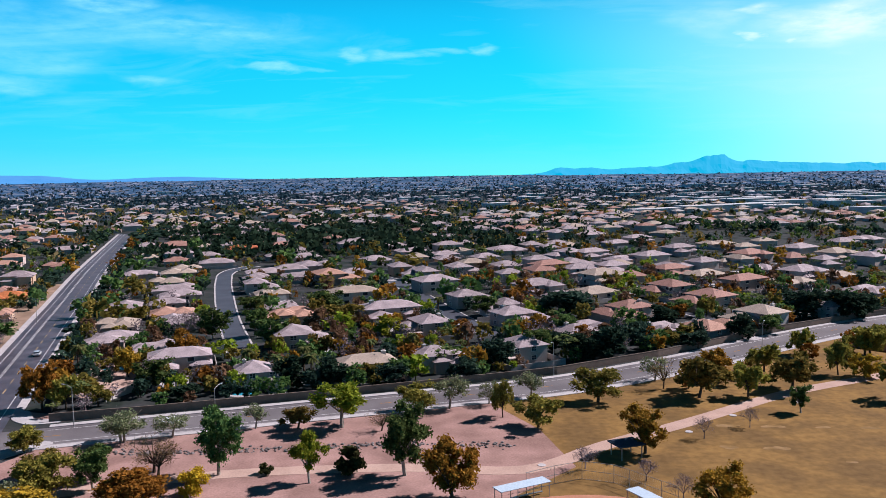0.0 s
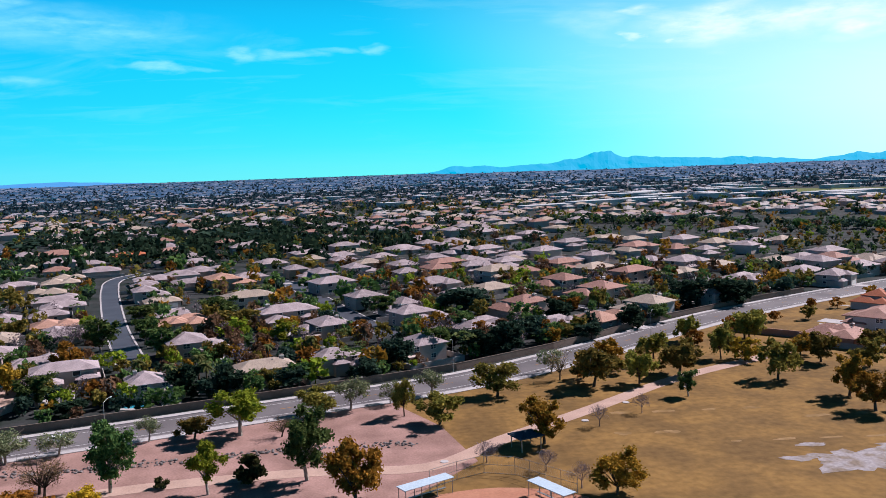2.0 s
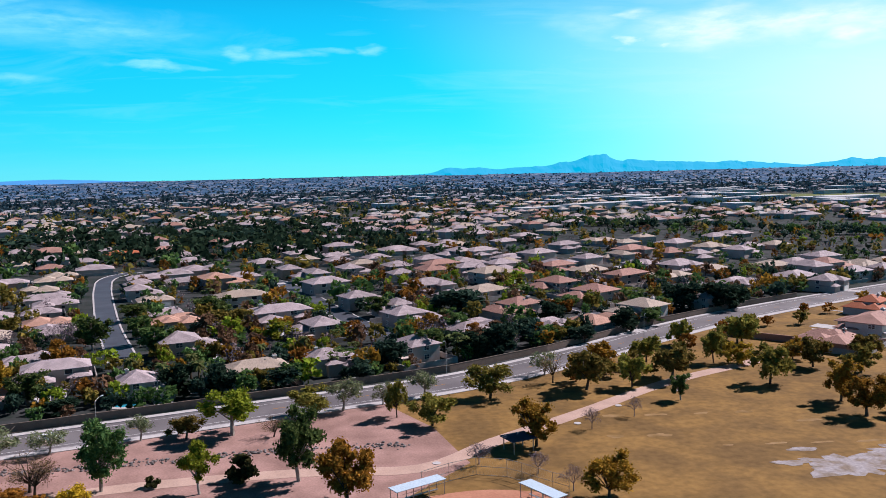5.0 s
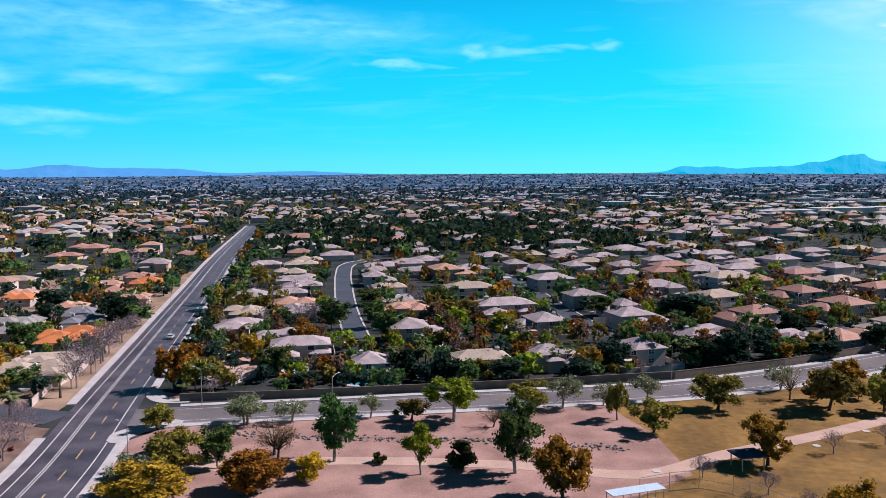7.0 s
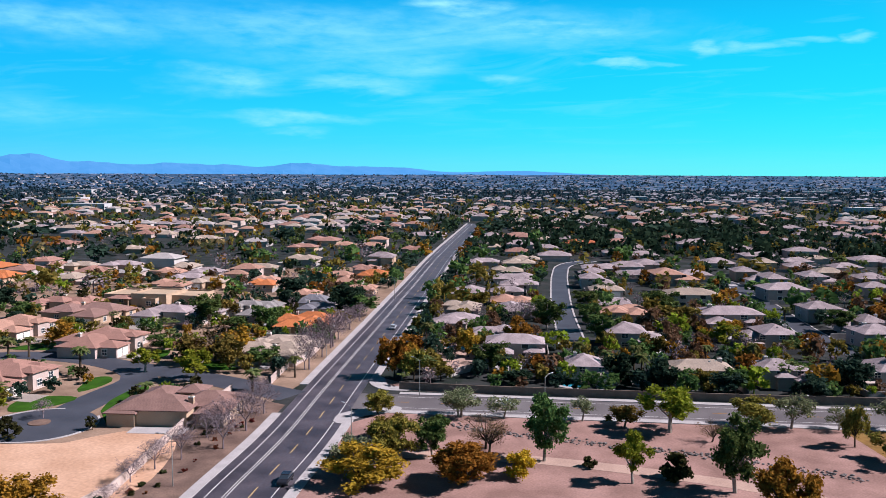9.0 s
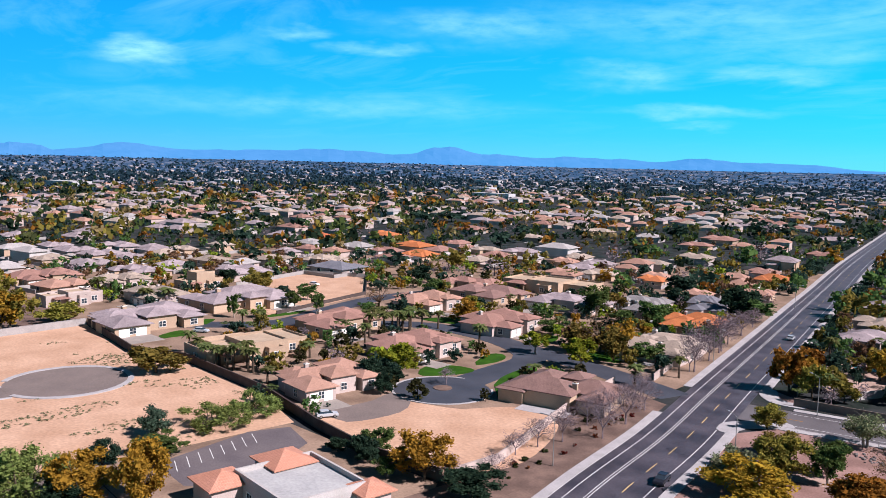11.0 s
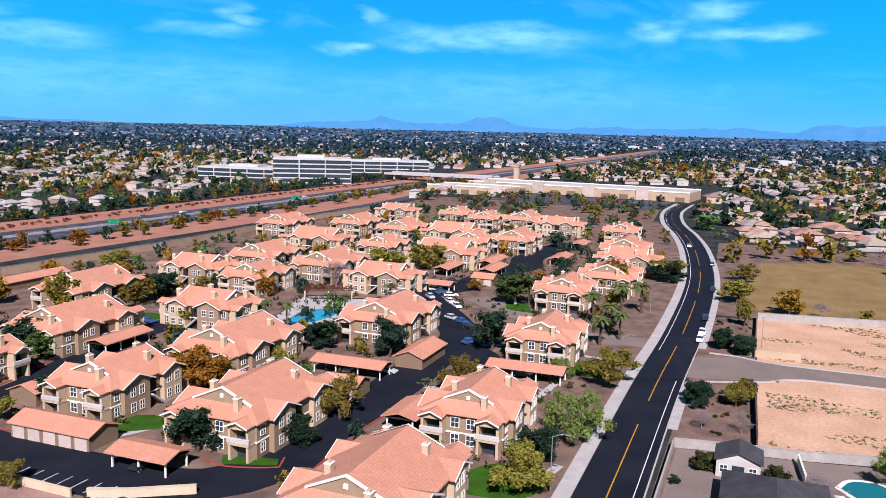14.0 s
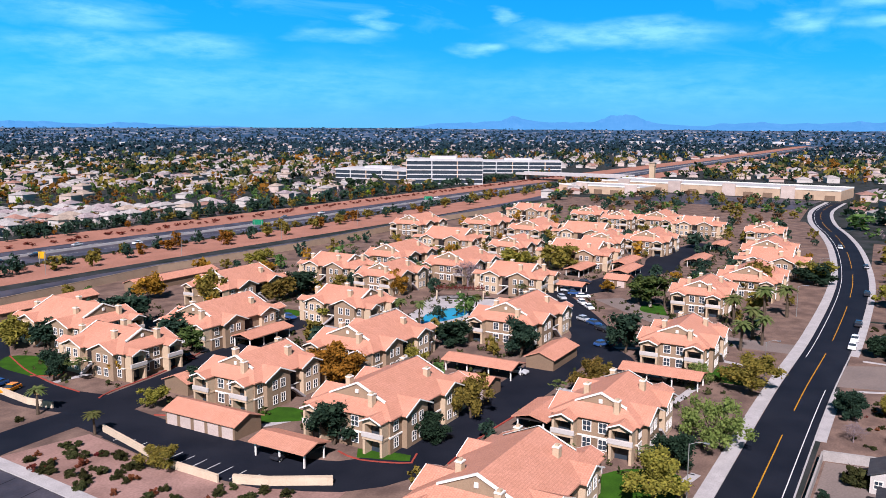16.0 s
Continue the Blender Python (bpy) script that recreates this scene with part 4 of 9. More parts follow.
def make_tree(kind, variant, fine):
    rng = np.random.default_rng(abs(hash_of(kind)) + variant * 77)
    t = empty("palm_tree" if kind == "palm" else ("shrub" if "shrub" in kind else "tree"), WORDS[kind], "palm tree" if kind == "palm" else ("shrub" if "shrub" in kind else "tree"))
    if kind == "palm":
        h = 8.0
        bm = bmesh.new()
        lean = Vector((rng.uniform(-0.3, 0.3), rng.uniform(-0.3, 0.3), 0))
        for k in range(5):
            tube(bm, lean * (k / 5) ** 2 + Vector((0, 0, h * 0.8 * k / 5)), lean * ((k + 1) / 5) ** 2 + Vector((0, 0, h * 0.8 * (k + 1) / 5)), 0.30 - 0.03 * k, 0.27 - 0.03 * k, 7)
        part("trunk", bm, M["bark"], t)
        topp = lean + Vector((0, 0, h * 0.8))
        for name, count, up, mm in (("crown", 34, 0.75, LEAVES["palm"]), ("dry_skirt", 14, -1.1, M["straw"])):
            bm = bmesh.new()
            for k in range(count):
                az = 2 * math.pi * (k + rng.random() * 0.6) / count * 2.6
                el = up * rng.uniform(-0.5, 1.0) if name == "crown" else up * rng.uniform(0.75, 1.1)
                ln = rng.uniform(1.7, 2.3) if name == "crown" else rng.uniform(0.9, 1.4)
                d, side = Vector((math.cos(az), math.sin(az), 0)), Vector((-math.sin(az), math.cos(az), 0))
                prev = None
                for i in range(6):
                    u = i / 5
                    p = topp + d * ln * u * math.cos(el) + Vector((0, 0, ln * (u * math.sin(el) - 0.55 * u * u)))
                    w = 0.34 * math.sin(math.pi * min(0.95, 0.12 + u * 0.85))
                    now = (bm.verts.new(p - side * w - Vector((0, 0, w * 0.5))), bm.verts.new(p), bm.verts.new(p + side * w - Vector((0, 0, w * 0.5))))
                    if prev:
                        bm.faces.new((prev[0], prev[1], now[1], now[0]))
                        bm.faces.new((prev[1], prev[2], now[2], now[1]))
                    prev = now
            part(name, bm, mm, t)
        return t, h, 4.2
    if kind == "grey":
        bm = bmesh.new()
        branch(bm, rng, Vector((0, 0, 0)), Vector((0, 0, 1)), 1.7, 0.16, 0)
        for k in range(4):
            w = Vector((math.cos(k * 1.6 + rng.random()), math.sin(k * 1.6 + rng.random()), 1.2)).normalized()
            branch(bm, rng, Vector((0, 0, 1.6)), w, 1.5, 0.085, 4, 3)
        part("bare_crown", bm, M["twig"], t)
        v, f = leaf_quads(rng, np.array([(2.1 * math.cos(a) * q, 2.1 * math.sin(a) * q, 2.9 + 2.2 * (1 - q) + rng.uniform(-0.5, 0.6)) for a in np.arange(0, 6.2, 0.55) for q in (0.3, 0.65, 1.0)]), 0.85, 1500, 0.075)
        raw("twig_haze", v.tolist(), f.tolist(), M["twig"], t, "haze of fine lilac-grey twigs")
        return t, 6.0, 5.5
    base, reach, clumps, leaves, cr, size, h, w = SHAPES[kind]
    # crown clumps under an uneven dome
    cs = []
    while len(cs) < clumps:
        p = rng.uniform(-1, 1, 3)
        r = np.linalg.norm(p[:2])
        if r < 1 and p[2] ** 2 + r ** 2 < 1.0 and (p[2] > -0.75) and (r ** 2 + p[2] ** 2 > 0.10 or kind in ("shrub", "redshrub")):
            cs.append((p[0] * (w / 2 - cr * 0.45), p[1] * (w / 2 - cr * 0.45), h * (base + (reach - base) * (p[2] + 1) / 2) - cr * 0.3))
    if kind not in ("bare", "sparse", "mesquite", "shrub", "redshrub"):
        cs[:6] = [(rng.normal() * w * 0.07, rng.normal() * w * 0.07, h * (base + (reach - base) * q)) for q in (0.25, 0.35, 0.45, 0.55, 0.65, 0.75)]
    cs = np.array(cs) + rng.normal(size=(clumps, 3)) * 0.25 * min(1, h / 6)
    bm = bmesh.new()
    if "shrub" not in kind:
        fork = Vector((rng.uniform(-0.3, 0.3), rng.uniform(-0.3, 0.3), h * max(0.16, base * 0.9)))
        r0 = 0.022 * h + 0.05
        tube(bm, (0, 0, -0.1), fork, r0, r0 * 0.75, 7)
        for c in cs[:: 2 if kind != "bare" else 1]:
            mid = fork.lerp(Vector(c), 0.55) + Vector((0, 0, 0.25))
            tube(bm, fork, mid, r0 * 0.5, r0 * 0.28, 5)
            tube(bm, mid, Vector(c), r0 * 0.28, 0.02, 4)
            if kind in ("bare", "sparse", "olive"):
                for _ in range(4 if kind == "bare" else 2):
                    tube(bm, mid.lerp(Vector(c), rng.random()), Vector(c) + Vector(rng.normal(size=3)) * 0.8, 0.03, 0.012, 3)
    else:
        for c in cs[:5]:
            tube(bm, (0, 0, -0.05), Vector(c), 0.05, 0.015, 4)
    part("trunk" if "shrub" not in kind else "stems", bm, M["palebark" if kind in ("lime", "sparse", "green") else "bark"], t)
    thick = kind not in ("bare", "sparse", "mesquite")
    v, f = leaf_quads(rng, cs, cr * (1.15 if thick else 1.0), int(leaves * (3.6 if fine else 1.6)), size * (0.60 if fine else 0.86), 0.3, 0.0 if kind == "bare" else 0.10 if kind == "sparse" else 0.5 if "shrub" in kind else 0.34)
    v[:, 2] = np.maximum(v[:, 2], 0.03)
    raw("crown", v.tolist(), f.tolist(), LEAVES[kind], t)
    return t, h, w


def hash_of(word):
    n = 7
    for ch in word:
        n = (n * 31 + ord(ch)) % 99991
    return n


PLACED = []  # plan places already taken: x, y, radius


def tree(kind, x, y, h, w, z=0.0):
    """One tree of a kind at a place, with its height and the width of its crown."""
    k = len(PLACED)
    key = (kind, k % 3, math.hypot(x, y) < 190 and "shrub" not in kind)
    PLACED.append((x, y, w * 0.4))
    s = ((k * 7919) % 100) / 100
    if key not in TREE_BOOK:
        TREE_BOOK[key] = (*make_tree(*key), False)
    ob, h0, w0, used = TREE_BOOK[key]
    grow = 1.0 if kind in ("palm", "grey") else 1.24
    m = pose(x, y, z, 0, 0, 360 * s) @ Matrix.Diagonal((w / w0 * grow, w / w0 * grow, h / h0 * 1.05, 1))
    if not used:
        TREE_BOOK[key] = (ob, h0, w0, True)
        ob.matrix_basis = m
        return ob
    o2 = copy_thing(ob, Matrix.Identity(4))
    o2.matrix_basis = m
    return o2


STUFF_TREES = []  # kind, x, y, height, width of trees too far off to be told apart singly


def far_tree(kind, x, y, h, w):
    """A tree that joins the far stand of its kind."""
    PLACED.append((x, y, w * 0.4))
    STUFF_TREES.append((kind, x, y, h, w))


def plant_far_trees():
    """All the farther trees, joined by kind; real crowns of sprigs, with stems."""
    rng = np.random.default_rng(23)
    for kind in sorted({t[0] for t in STUFF_TREES}):
        forms = []
        shape = "olive" if kind in ("palm", "grey") else kind
        base, reach, clumps, leaves, cr, size, h0, w0 = SHAPES[shape]
        for many in (1, 1, 1, 1, 4, 4, 4):
            cs = []
            while len(cs) < (13 if many == 1 else 24):
                p = rng.uniform(-1, 1, 3)
                if np.linalg.norm(p) < 1 and np.linalg.norm(p) > 0.3:
                    cs.append((p[0] * 0.38, p[1] * 0.38, 0.14 + 0.74 * (p[2] + 1) / 2))
            n = {"grey": 110, "palm": 40}.get(kind, 82 if many == 1 else 72) * many
            v, f = leaf_quads(rng, np.array(cs), 0.15 if many == 1 else 0.13, n, {"grey": 0.04, "palm": 0.10}.get(kind, 0.112) / many ** 0.5, 0.0, 0.2 if many > 1 else 0.0)
            v[:, 2] = np.clip(v[:, 2], 0.04, 1.0)
            stem = [(0.02 * math.cos(a), 0.02 * math.sin(a), z) for z in (0, 0.5) for a in (0, 2.1, 4.2)]
            forms.append((np.vstack([v, stem]), np.vstack([f, len(v) + np.array([(0, 1, 4, 3), (1, 2, 5, 4), (2, 0, 3, 5)])])))
        V, Fc, n = [], [], 0
        for k, x, y, h, w in (t for t in STUFF_TREES if t[0] == kind):
            v, f = forms[int(rng.integers(4)) if h < 2 or math.hypot(x, y) > (520 if -380 < y < -240 else 310) else 4 + int(rng.integers(3))]
            a = rng.uniform(0, 6.28)
            c, s = math.cos(a), math.sin(a)
            p = v * (w, w, h)
            if kind == "palm":
                p = v * (w, w, h * 0.35) + (0, 0, h * 0.65)
            V.append(np.stack([p[:, 0] * c - p[:, 1] * s + x, p[:, 0] * s + p[:, 1] * c + y, p[:, 2]], 1))
            Fc.append(f + n)
            n += len(v)
        m = M["twig"] if kind == "grey" else LEAVES[kind]
        tagged(raw("far_tree_crowns", np.vstack(V).tolist(), np.vstack(Fc).tolist(), m), f"many {'palm' if kind == 'palm' else kind + ' leaved'} trees among the houses far off", "trees", "", "stuff")


# ---- buildings ----
def hip(bm, x0, x1, y0, y1, z, slope, over=0.6, thick=0.18, mi=0):
    """A hip roof over a rectangle, eaves at z, with fascia and soffit."""
    x0, x1, y0, y1 = x0 - over, x1 + over, y0 - over, y1 + over
    z = z - over * slope * 0.3
    w, d = x1 - x0, y1 - y0
    k = min(w, d) / 2
    zr = z + k * slope + thick
    if w >= d:
        r0, r1 = (x0 + k, (y0 + y1) / 2, zr), (x1 - k, (y0 + y1) / 2, zr)
    else:
        r0, r1 = ((x0 + x1) / 2, y0 + k, zr), ((x0 + x1) / 2, y1 - k, zr)
    c = [(x0, y0), (x1, y0), (x1, y1), (x0, y1)]
    lo = [bm.verts.new((*p, z)) for p in c]
    hi = [bm.verts.new((*p, z + thick)) for p in c]
    a, b = bm.verts.new(r0), bm.verts.new(r1)
    if w >= d:
        faces = [(hi[0], hi[1], b, a), (hi[1], hi[2], b), (hi[2], hi[3], a, b), (hi[3], hi[0], a)]
    else:
        faces = [(hi[0], hi[1], a), (hi[1], hi[2], b, a), (hi[2], hi[3], b), (hi[3], hi[0], a, b)]
    faces += [(lo[i], lo[(i + 1) % 4], hi[(i + 1) % 4], hi[i]) for i in range(4)] + [tuple(lo[::-1])]
    for f in faces:
        bm.faces.new(f).material_index = mi
    return zr


def gable(bm, x0, x1, y0, y1, z, slope, along="x", over=0.5, thick=0.16, mi=0, back=0.0):
    """A gable roof whose ridge runs along x or y: two sloping slabs."""
    def P(u, v, h):
        return (u, v, h) if along == "x" else (v, u, h)
    if along == "y":
        x0, x1, y0, y1 = y0, y1, x0, x1
    m, w = (y0 + y1) / 2, (y1 - y0) / 2 + over
    x0, x1 = x0 - over + back, x1 + over
    zr = z + (y1 - y0) / 2 * slope
    for s in (-1, 1):
        e = [P(x0, m, zr), P(x1, m, zr), P(x1, m + s * w, zr - w * slope), P(x0, m + s * w, zr - w * slope)]
        up = [Vector(p) + Vector((0, 0, thick)) for p in e]
        lo = [bm.verts.new(p) for p in e]
        hi = [bm.verts.new(p) for p in up]
        fs = [bm.faces.new(hi), bm.faces.new(lo[::-1])] + [bm.faces.new((lo[i], lo[(i + 1) % 4], hi[(i + 1) % 4], hi[i])) for i in range(4)]
        for f in fs:
            f.material_index = mi
    bmesh.ops.recalc_face_normals(bm, faces=bm.faces)
    return zr


def rake(bm, x, y0, y1, z, slope, over=0.45, mi=2, axis="x", sign=1):
    """Painted boards along the two sloping edges of a gable."""
    m, w, h = (y0 + y1) / 2, (y1 - y0) / 2 + over, 0.24
    zr = z + (y1 - y0) / 2 * slope + 0.17
    for s in (-1, 1):
        pts = [(m, zr), (m + s * w, zr - w * slope), (m + s * w, zr - w * slope - h), (m, zr - h)]
        a = [bm.verts.new((x, p, q) if axis == "x" else (p, x, q)) for p, q in pts]
        b = [bm.verts.new((x - sign * 0.12, p, q) if axis == "x" else (p, x - sign * 0.12, q)) for p, q in pts]
        for f in [bm.faces.new(a), bm.faces.new(b[::-1])] + [bm.faces.new((a[i], a[(i + 1) % 4], b[(i + 1) % 4], b[i])) for i in range(4)]:
            f.material_index = mi


def gable_end(bm, x, y0, y1, z, slope, mi=0, axis="x", t=0.2, sign=1):
    """The triangle of wall under a gable, t thick."""
    m, h = (y0 + y1) / 2, (y1 - y0) / 2 * slope
    pts = [(y0, z), (y1, z), (m, z + h)]
    a = [bm.verts.new((x, p, q) if axis == "x" else (p, x, q)) for p, q in pts]
    b = [bm.verts.new((x - sign * t, p, q) if axis == "x" else (p, x - sign * t, q)) for p, q in pts]
    fs = [bm.faces.new(a), bm.faces.new(b[::-1])] + [bm.faces.new((a[i], a[(i + 1) % 3], b[(i + 1) % 3], b[i])) for i in range(3)]
    for f in fs:
        f.material_index = mi


def window(parent, x, y, z, w, h, face, label="", bars=True):
    """A framed window set on a wall, its panes recessed, four lights or one; face: the wall's outward side as +x, -x, +y or -y."""
    s = 1 if face[0] == "+" else -1
    f, b = 0.12, 0.035
    us = [-w / 2 - f, -w / 2] + ([-b, b] if bars else []) + [w / 2, w / 2 + f]
    zs = [z - f, z] + ([z + h / 2 - b, z + h / 2 + b] if bars else []) + [z + h, z + h + f]
    n = len(us)
    bm = bmesh.new()

    def P(u, q, d):
        return bm.verts.new((x + s * d, y + u, q) if face[1] == "x" else (x + u, y + s * d, q))
    V = [[P(u, q, 0.09) for q in zs] for u in us]
    for i in range(n - 1):
        for j in range(n - 1):
            ring = (V[i][j], V[i + 1][j], V[i + 1][j + 1], V[i][j + 1])
            if i % 2 and j % 2:
                back = [P(us[a], zs[c], 0.02) for a, c in ((i, j), (i + 1, j), (i + 1, j + 1), (i, j + 1))]
                bm.faces.new(back).material_index = 1
                for k in range(4):
                    bm.faces.new((ring[k], ring[(k + 1) % 4], back[(k + 1) % 4], back[k]))
            else:
                bm.faces.new(ring)
    rim = [V[0][0], V[n - 1][0], V[n - 1][n - 1], V[0][n - 1]]
    low = [bm.verts.new((v.co.x - (s * 0.14 if face[1] == "x" else 0), v.co.y - (s * 0.14 if face[1] == "y" else 0), v.co.z)) for v in rim]
    for k in range(4):
        bm.faces.new((rim[k], low[k], low[(k + 1) % 4], rim[(k + 1) % 4]))
    bmesh.ops.recalc_face_normals(bm, faces=bm.faces)
    return part("window", bm, [M["frame"], M["glass"]], parent, label)


def chimney(parent, x, y, z0, z1, wall):
    bm = bmesh.new()
    box(bm, x - 0.55, x + 0.55, y - 0.45, y + 0.45, z0, z1 - 0.25, 0)
    box(bm, x - 0.62, x + 0.62, y - 0.52, y + 0.52, z1 - 0.27, z1 - 0.1, 1)
    box(bm, x - 0.35, x + 0.35, y - 0.25, y + 0.25, z1 - 0.1, z1 + 0.15, 0)
    part("chimney", bm, [wall, M["frame"]], parent)


HOUSE_BOOK = {}
YARDS = []  # plan place, turn and width of each house with a walled yard
HOUSE_WORDS = {"taupe": "grey-brown", "tan": "pale tan", "pink": "pinkish", "rose": "rose-brown", "red": "red", "orange": "bright orange", "mauve": "mauve-brown", "slate": "slate-grey", "grey": "grey", "white": "whitish"}


def make_house(storeys, roof, wall, plan, fine):
    """A stucco house with tiled hip roofs, nominally 15 m wide and 12 m deep."""
    t = empty("house", f"{'two' if storeys == 2 else 'single'}-storey {wall} stucco house with {HOUSE_WORDS[roof]} tile hip roof", "house", "houses of the suburb")
    W, R = WALLS[wall], ROOFS[roof]
    H = 2.6 if storeys == 1 else 4.8
    rect = {0: [(-7.5, 7.5, -4.5, 6, H), (0.5, 7.0, -7.2, 2, H - 0.3), (-7.2, -1.5, -6.4, 0, 2.5)],
            1: [(-7.5, 2.5, -6, 6, H), (0.0, 7.5, -7.5, 2.5, 2.9 if storeys == 1 else 2.8)],
            2: [(-7.5, 7.5, -2.5, 6, H), (-7.5, -1.0, -7.5, 0, 2.9), (3.0, 7.5, -4.5, 0, 2.8)],
            3: [(-8.5, 3.0, -5, 5, H), (-2.0, 9.0, 0.0, 7.5, 2.9), (1.0, 8.0, -8, 2, 2.8), (-4.5, 0.0, -7.0, 0, 3.4)]}[plan]
    bm, rm = bmesh.new(), bmesh.new()
    for i, (x0, x1, y0, y1, h) in enumerate(rect):
        e = 0.003 * i
        box(bm, x0 + e, x1 - e, y0 + e, y1 - e, 0, h)
        hip(rm, x0, x1, y0, y1, h + 0.011 * i, 0.38, 0.75)
    part("wall", bm, W, t)
    part("roof", rm, R, t)
    if fine >= 1:
        x0, x1, y0, y1, h = rect[0]
        zs = [0.9] if storeys == 1 else [0.9, 3.4]
        for z in zs:
            for u in (-0.55, 0.45):
                window(t, u * 6, y0, z, 1.7, 1.2, "-y", "", fine > 1)
                window(t, u * 6 + 0.6, y1, z, 1.7, 1.2, "+y", "", fine > 1)
            window(t, x0, 1.5, z, 1.5, 1.2, "-x", "", fine > 1)
            window(t, x1 if plan == 0 else x1, 3.6, z + (1.4 if storeys == 1 and plan == 3 else 0), 1.5, 1.1, "+x", "", fine > 1)
        gx0, gx1, gy0 = (rect[1][0], rect[1][1], rect[1][2]) if plan else (0.5, 7.0, -7.2)
        part("garage_door", boxed((gx0 + gx1) / 2 - 2.4, (gx0 + gx1) / 2 + 2.4, gy0 - 0.05, gy0 + 0.1, 0, 2.2), M["frame"], t, "white sectional garage door")
        part("driveway", boxed((gx0 + gx1) / 2 - 2.7, (gx0 + gx1) / 2 + 2.7, gy0 - 7.5, gy0 - 0.06, -0.1, 0.08), M["concrete"], t)
    if fine >= 2:
        chimney(t, -5.0, 2.0, H, H + 2.4, W)
        bm = bmesh.new()
        box(bm, 3.5, 7.6, 6.05, 8.8, 2.45, 2.65)
        for px_ in (3.7, 7.4):
            box(bm, px_ - 0.15, px_ + 0.15, 8.5, 8.8, 0, 2.45)
        part("patio_cover", bm, W, t)
        for vx in (-2.5,):
            part("roof_vent", boxed(vx, vx + 0.35, 2.6, 2.95, H + 0.8, H + 1.75), M["metal"], t)
    return t


def house(x, y, turn, wide, storeys, roof, wall, fine=1):
    """One house of the suburb; wide: metres along its front."""
    k = len(PLACED)
    PLACED.append((x, y, wide * 0.55))
    plan = (k * 5 + 1) % 3 if fine < 2 else 1 + k % 3
    key = (storeys, roof, wall, plan, fine)
    new_one = key not in HOUSE_BOOK
    if new_one:
        HOUSE_BOOK[key] = make_house(*key)
    ob = HOUSE_BOOK[key] if new_one else copy_thing(HOUSE_BOOK[key], Matrix.Identity(4))
    YARDS.append((x, y, turn + 180 * ((k * 3) % 2), wide))
    s = wide / 16.5
    ob.matrix_basis = pose(x, y, 0, 0, 0, turn + 180 * ((k * 3) % 2)) @ Matrix.Diagonal((s, s, 1.0 + 0.3 * (s - 1), 1))
    return ob


def dutch_hip(bm, L, Wd, z, slope, inset, over=0.6, thick=0.2, mi=0, wall_mi=1):
    """A roof with hipped skirts and small gables standing above them at both ends."""
    a, b = L / 2 + over, Wd / 2 + over
    zr, zi = z + b * slope, z + inset * slope
    g, bi = a - inset, b - inset
    lo = [bm.verts.new(p) for p in ((-a, -b, z), (a, -b, z), (a, b, z), (-a, b, z))]
    hi = [bm.verts.new((v.co.x, v.co.y, z + thick)) for v in lo]
    T = thick
    k = {n: bm.verts.new(p) for n, p in {"fr": (g, 0, zr + T), "br": (-g, 0, zr + T), "f1": (g, -bi, zi + T), "f2": (g, bi, zi + T), "b1": (-g, -bi, zi + T), "b2": (-g, bi, zi + T)}.items()}
    faces = [((hi[0], hi[1], k["f1"], k["fr"], k["br"], k["b1"]), mi), ((hi[2], hi[3], k["b2"], k["br"], k["fr"], k["f2"]), mi),
             ((hi[1], hi[2], k["f2"], k["f1"]), mi), ((hi[3], hi[0], k["b1"], k["b2"]), mi), ((k["f1"], k["f2"], k["fr"]), wall_mi), ((k["b2"], k["b1"], k["br"]), wall_mi)]
    faces += [((lo[i], lo[(i + 1) % 4], hi[(i + 1) % 4], hi[i]), mi) for i in range(4)] + [(tuple(lo[::-1]), mi)]
    for f, m in faces:
        bm.faces.new(f).material_index = m
    # gable brow boards
    for s in (1, -1):
        for q in (-1, 1):
            p0, p1 = Vector((s * (g + 0.12), 0, zr + T - 0.12)), Vector((s * (g + 0.12), q * bi, zi + T - 0.12))
            o = Vector((s * 0.14, 0, 0))
            u = Vector((0, 0, 0.3))
            for pts in ((p0 + o, p1 + o, p1 + o + u, p0 + o + u), (p0 + o + u, p1 + o + u, p1 - 2 * o + u, p0 - 2 * o + u)):
                quad(bm, pts, 2)
    return zr


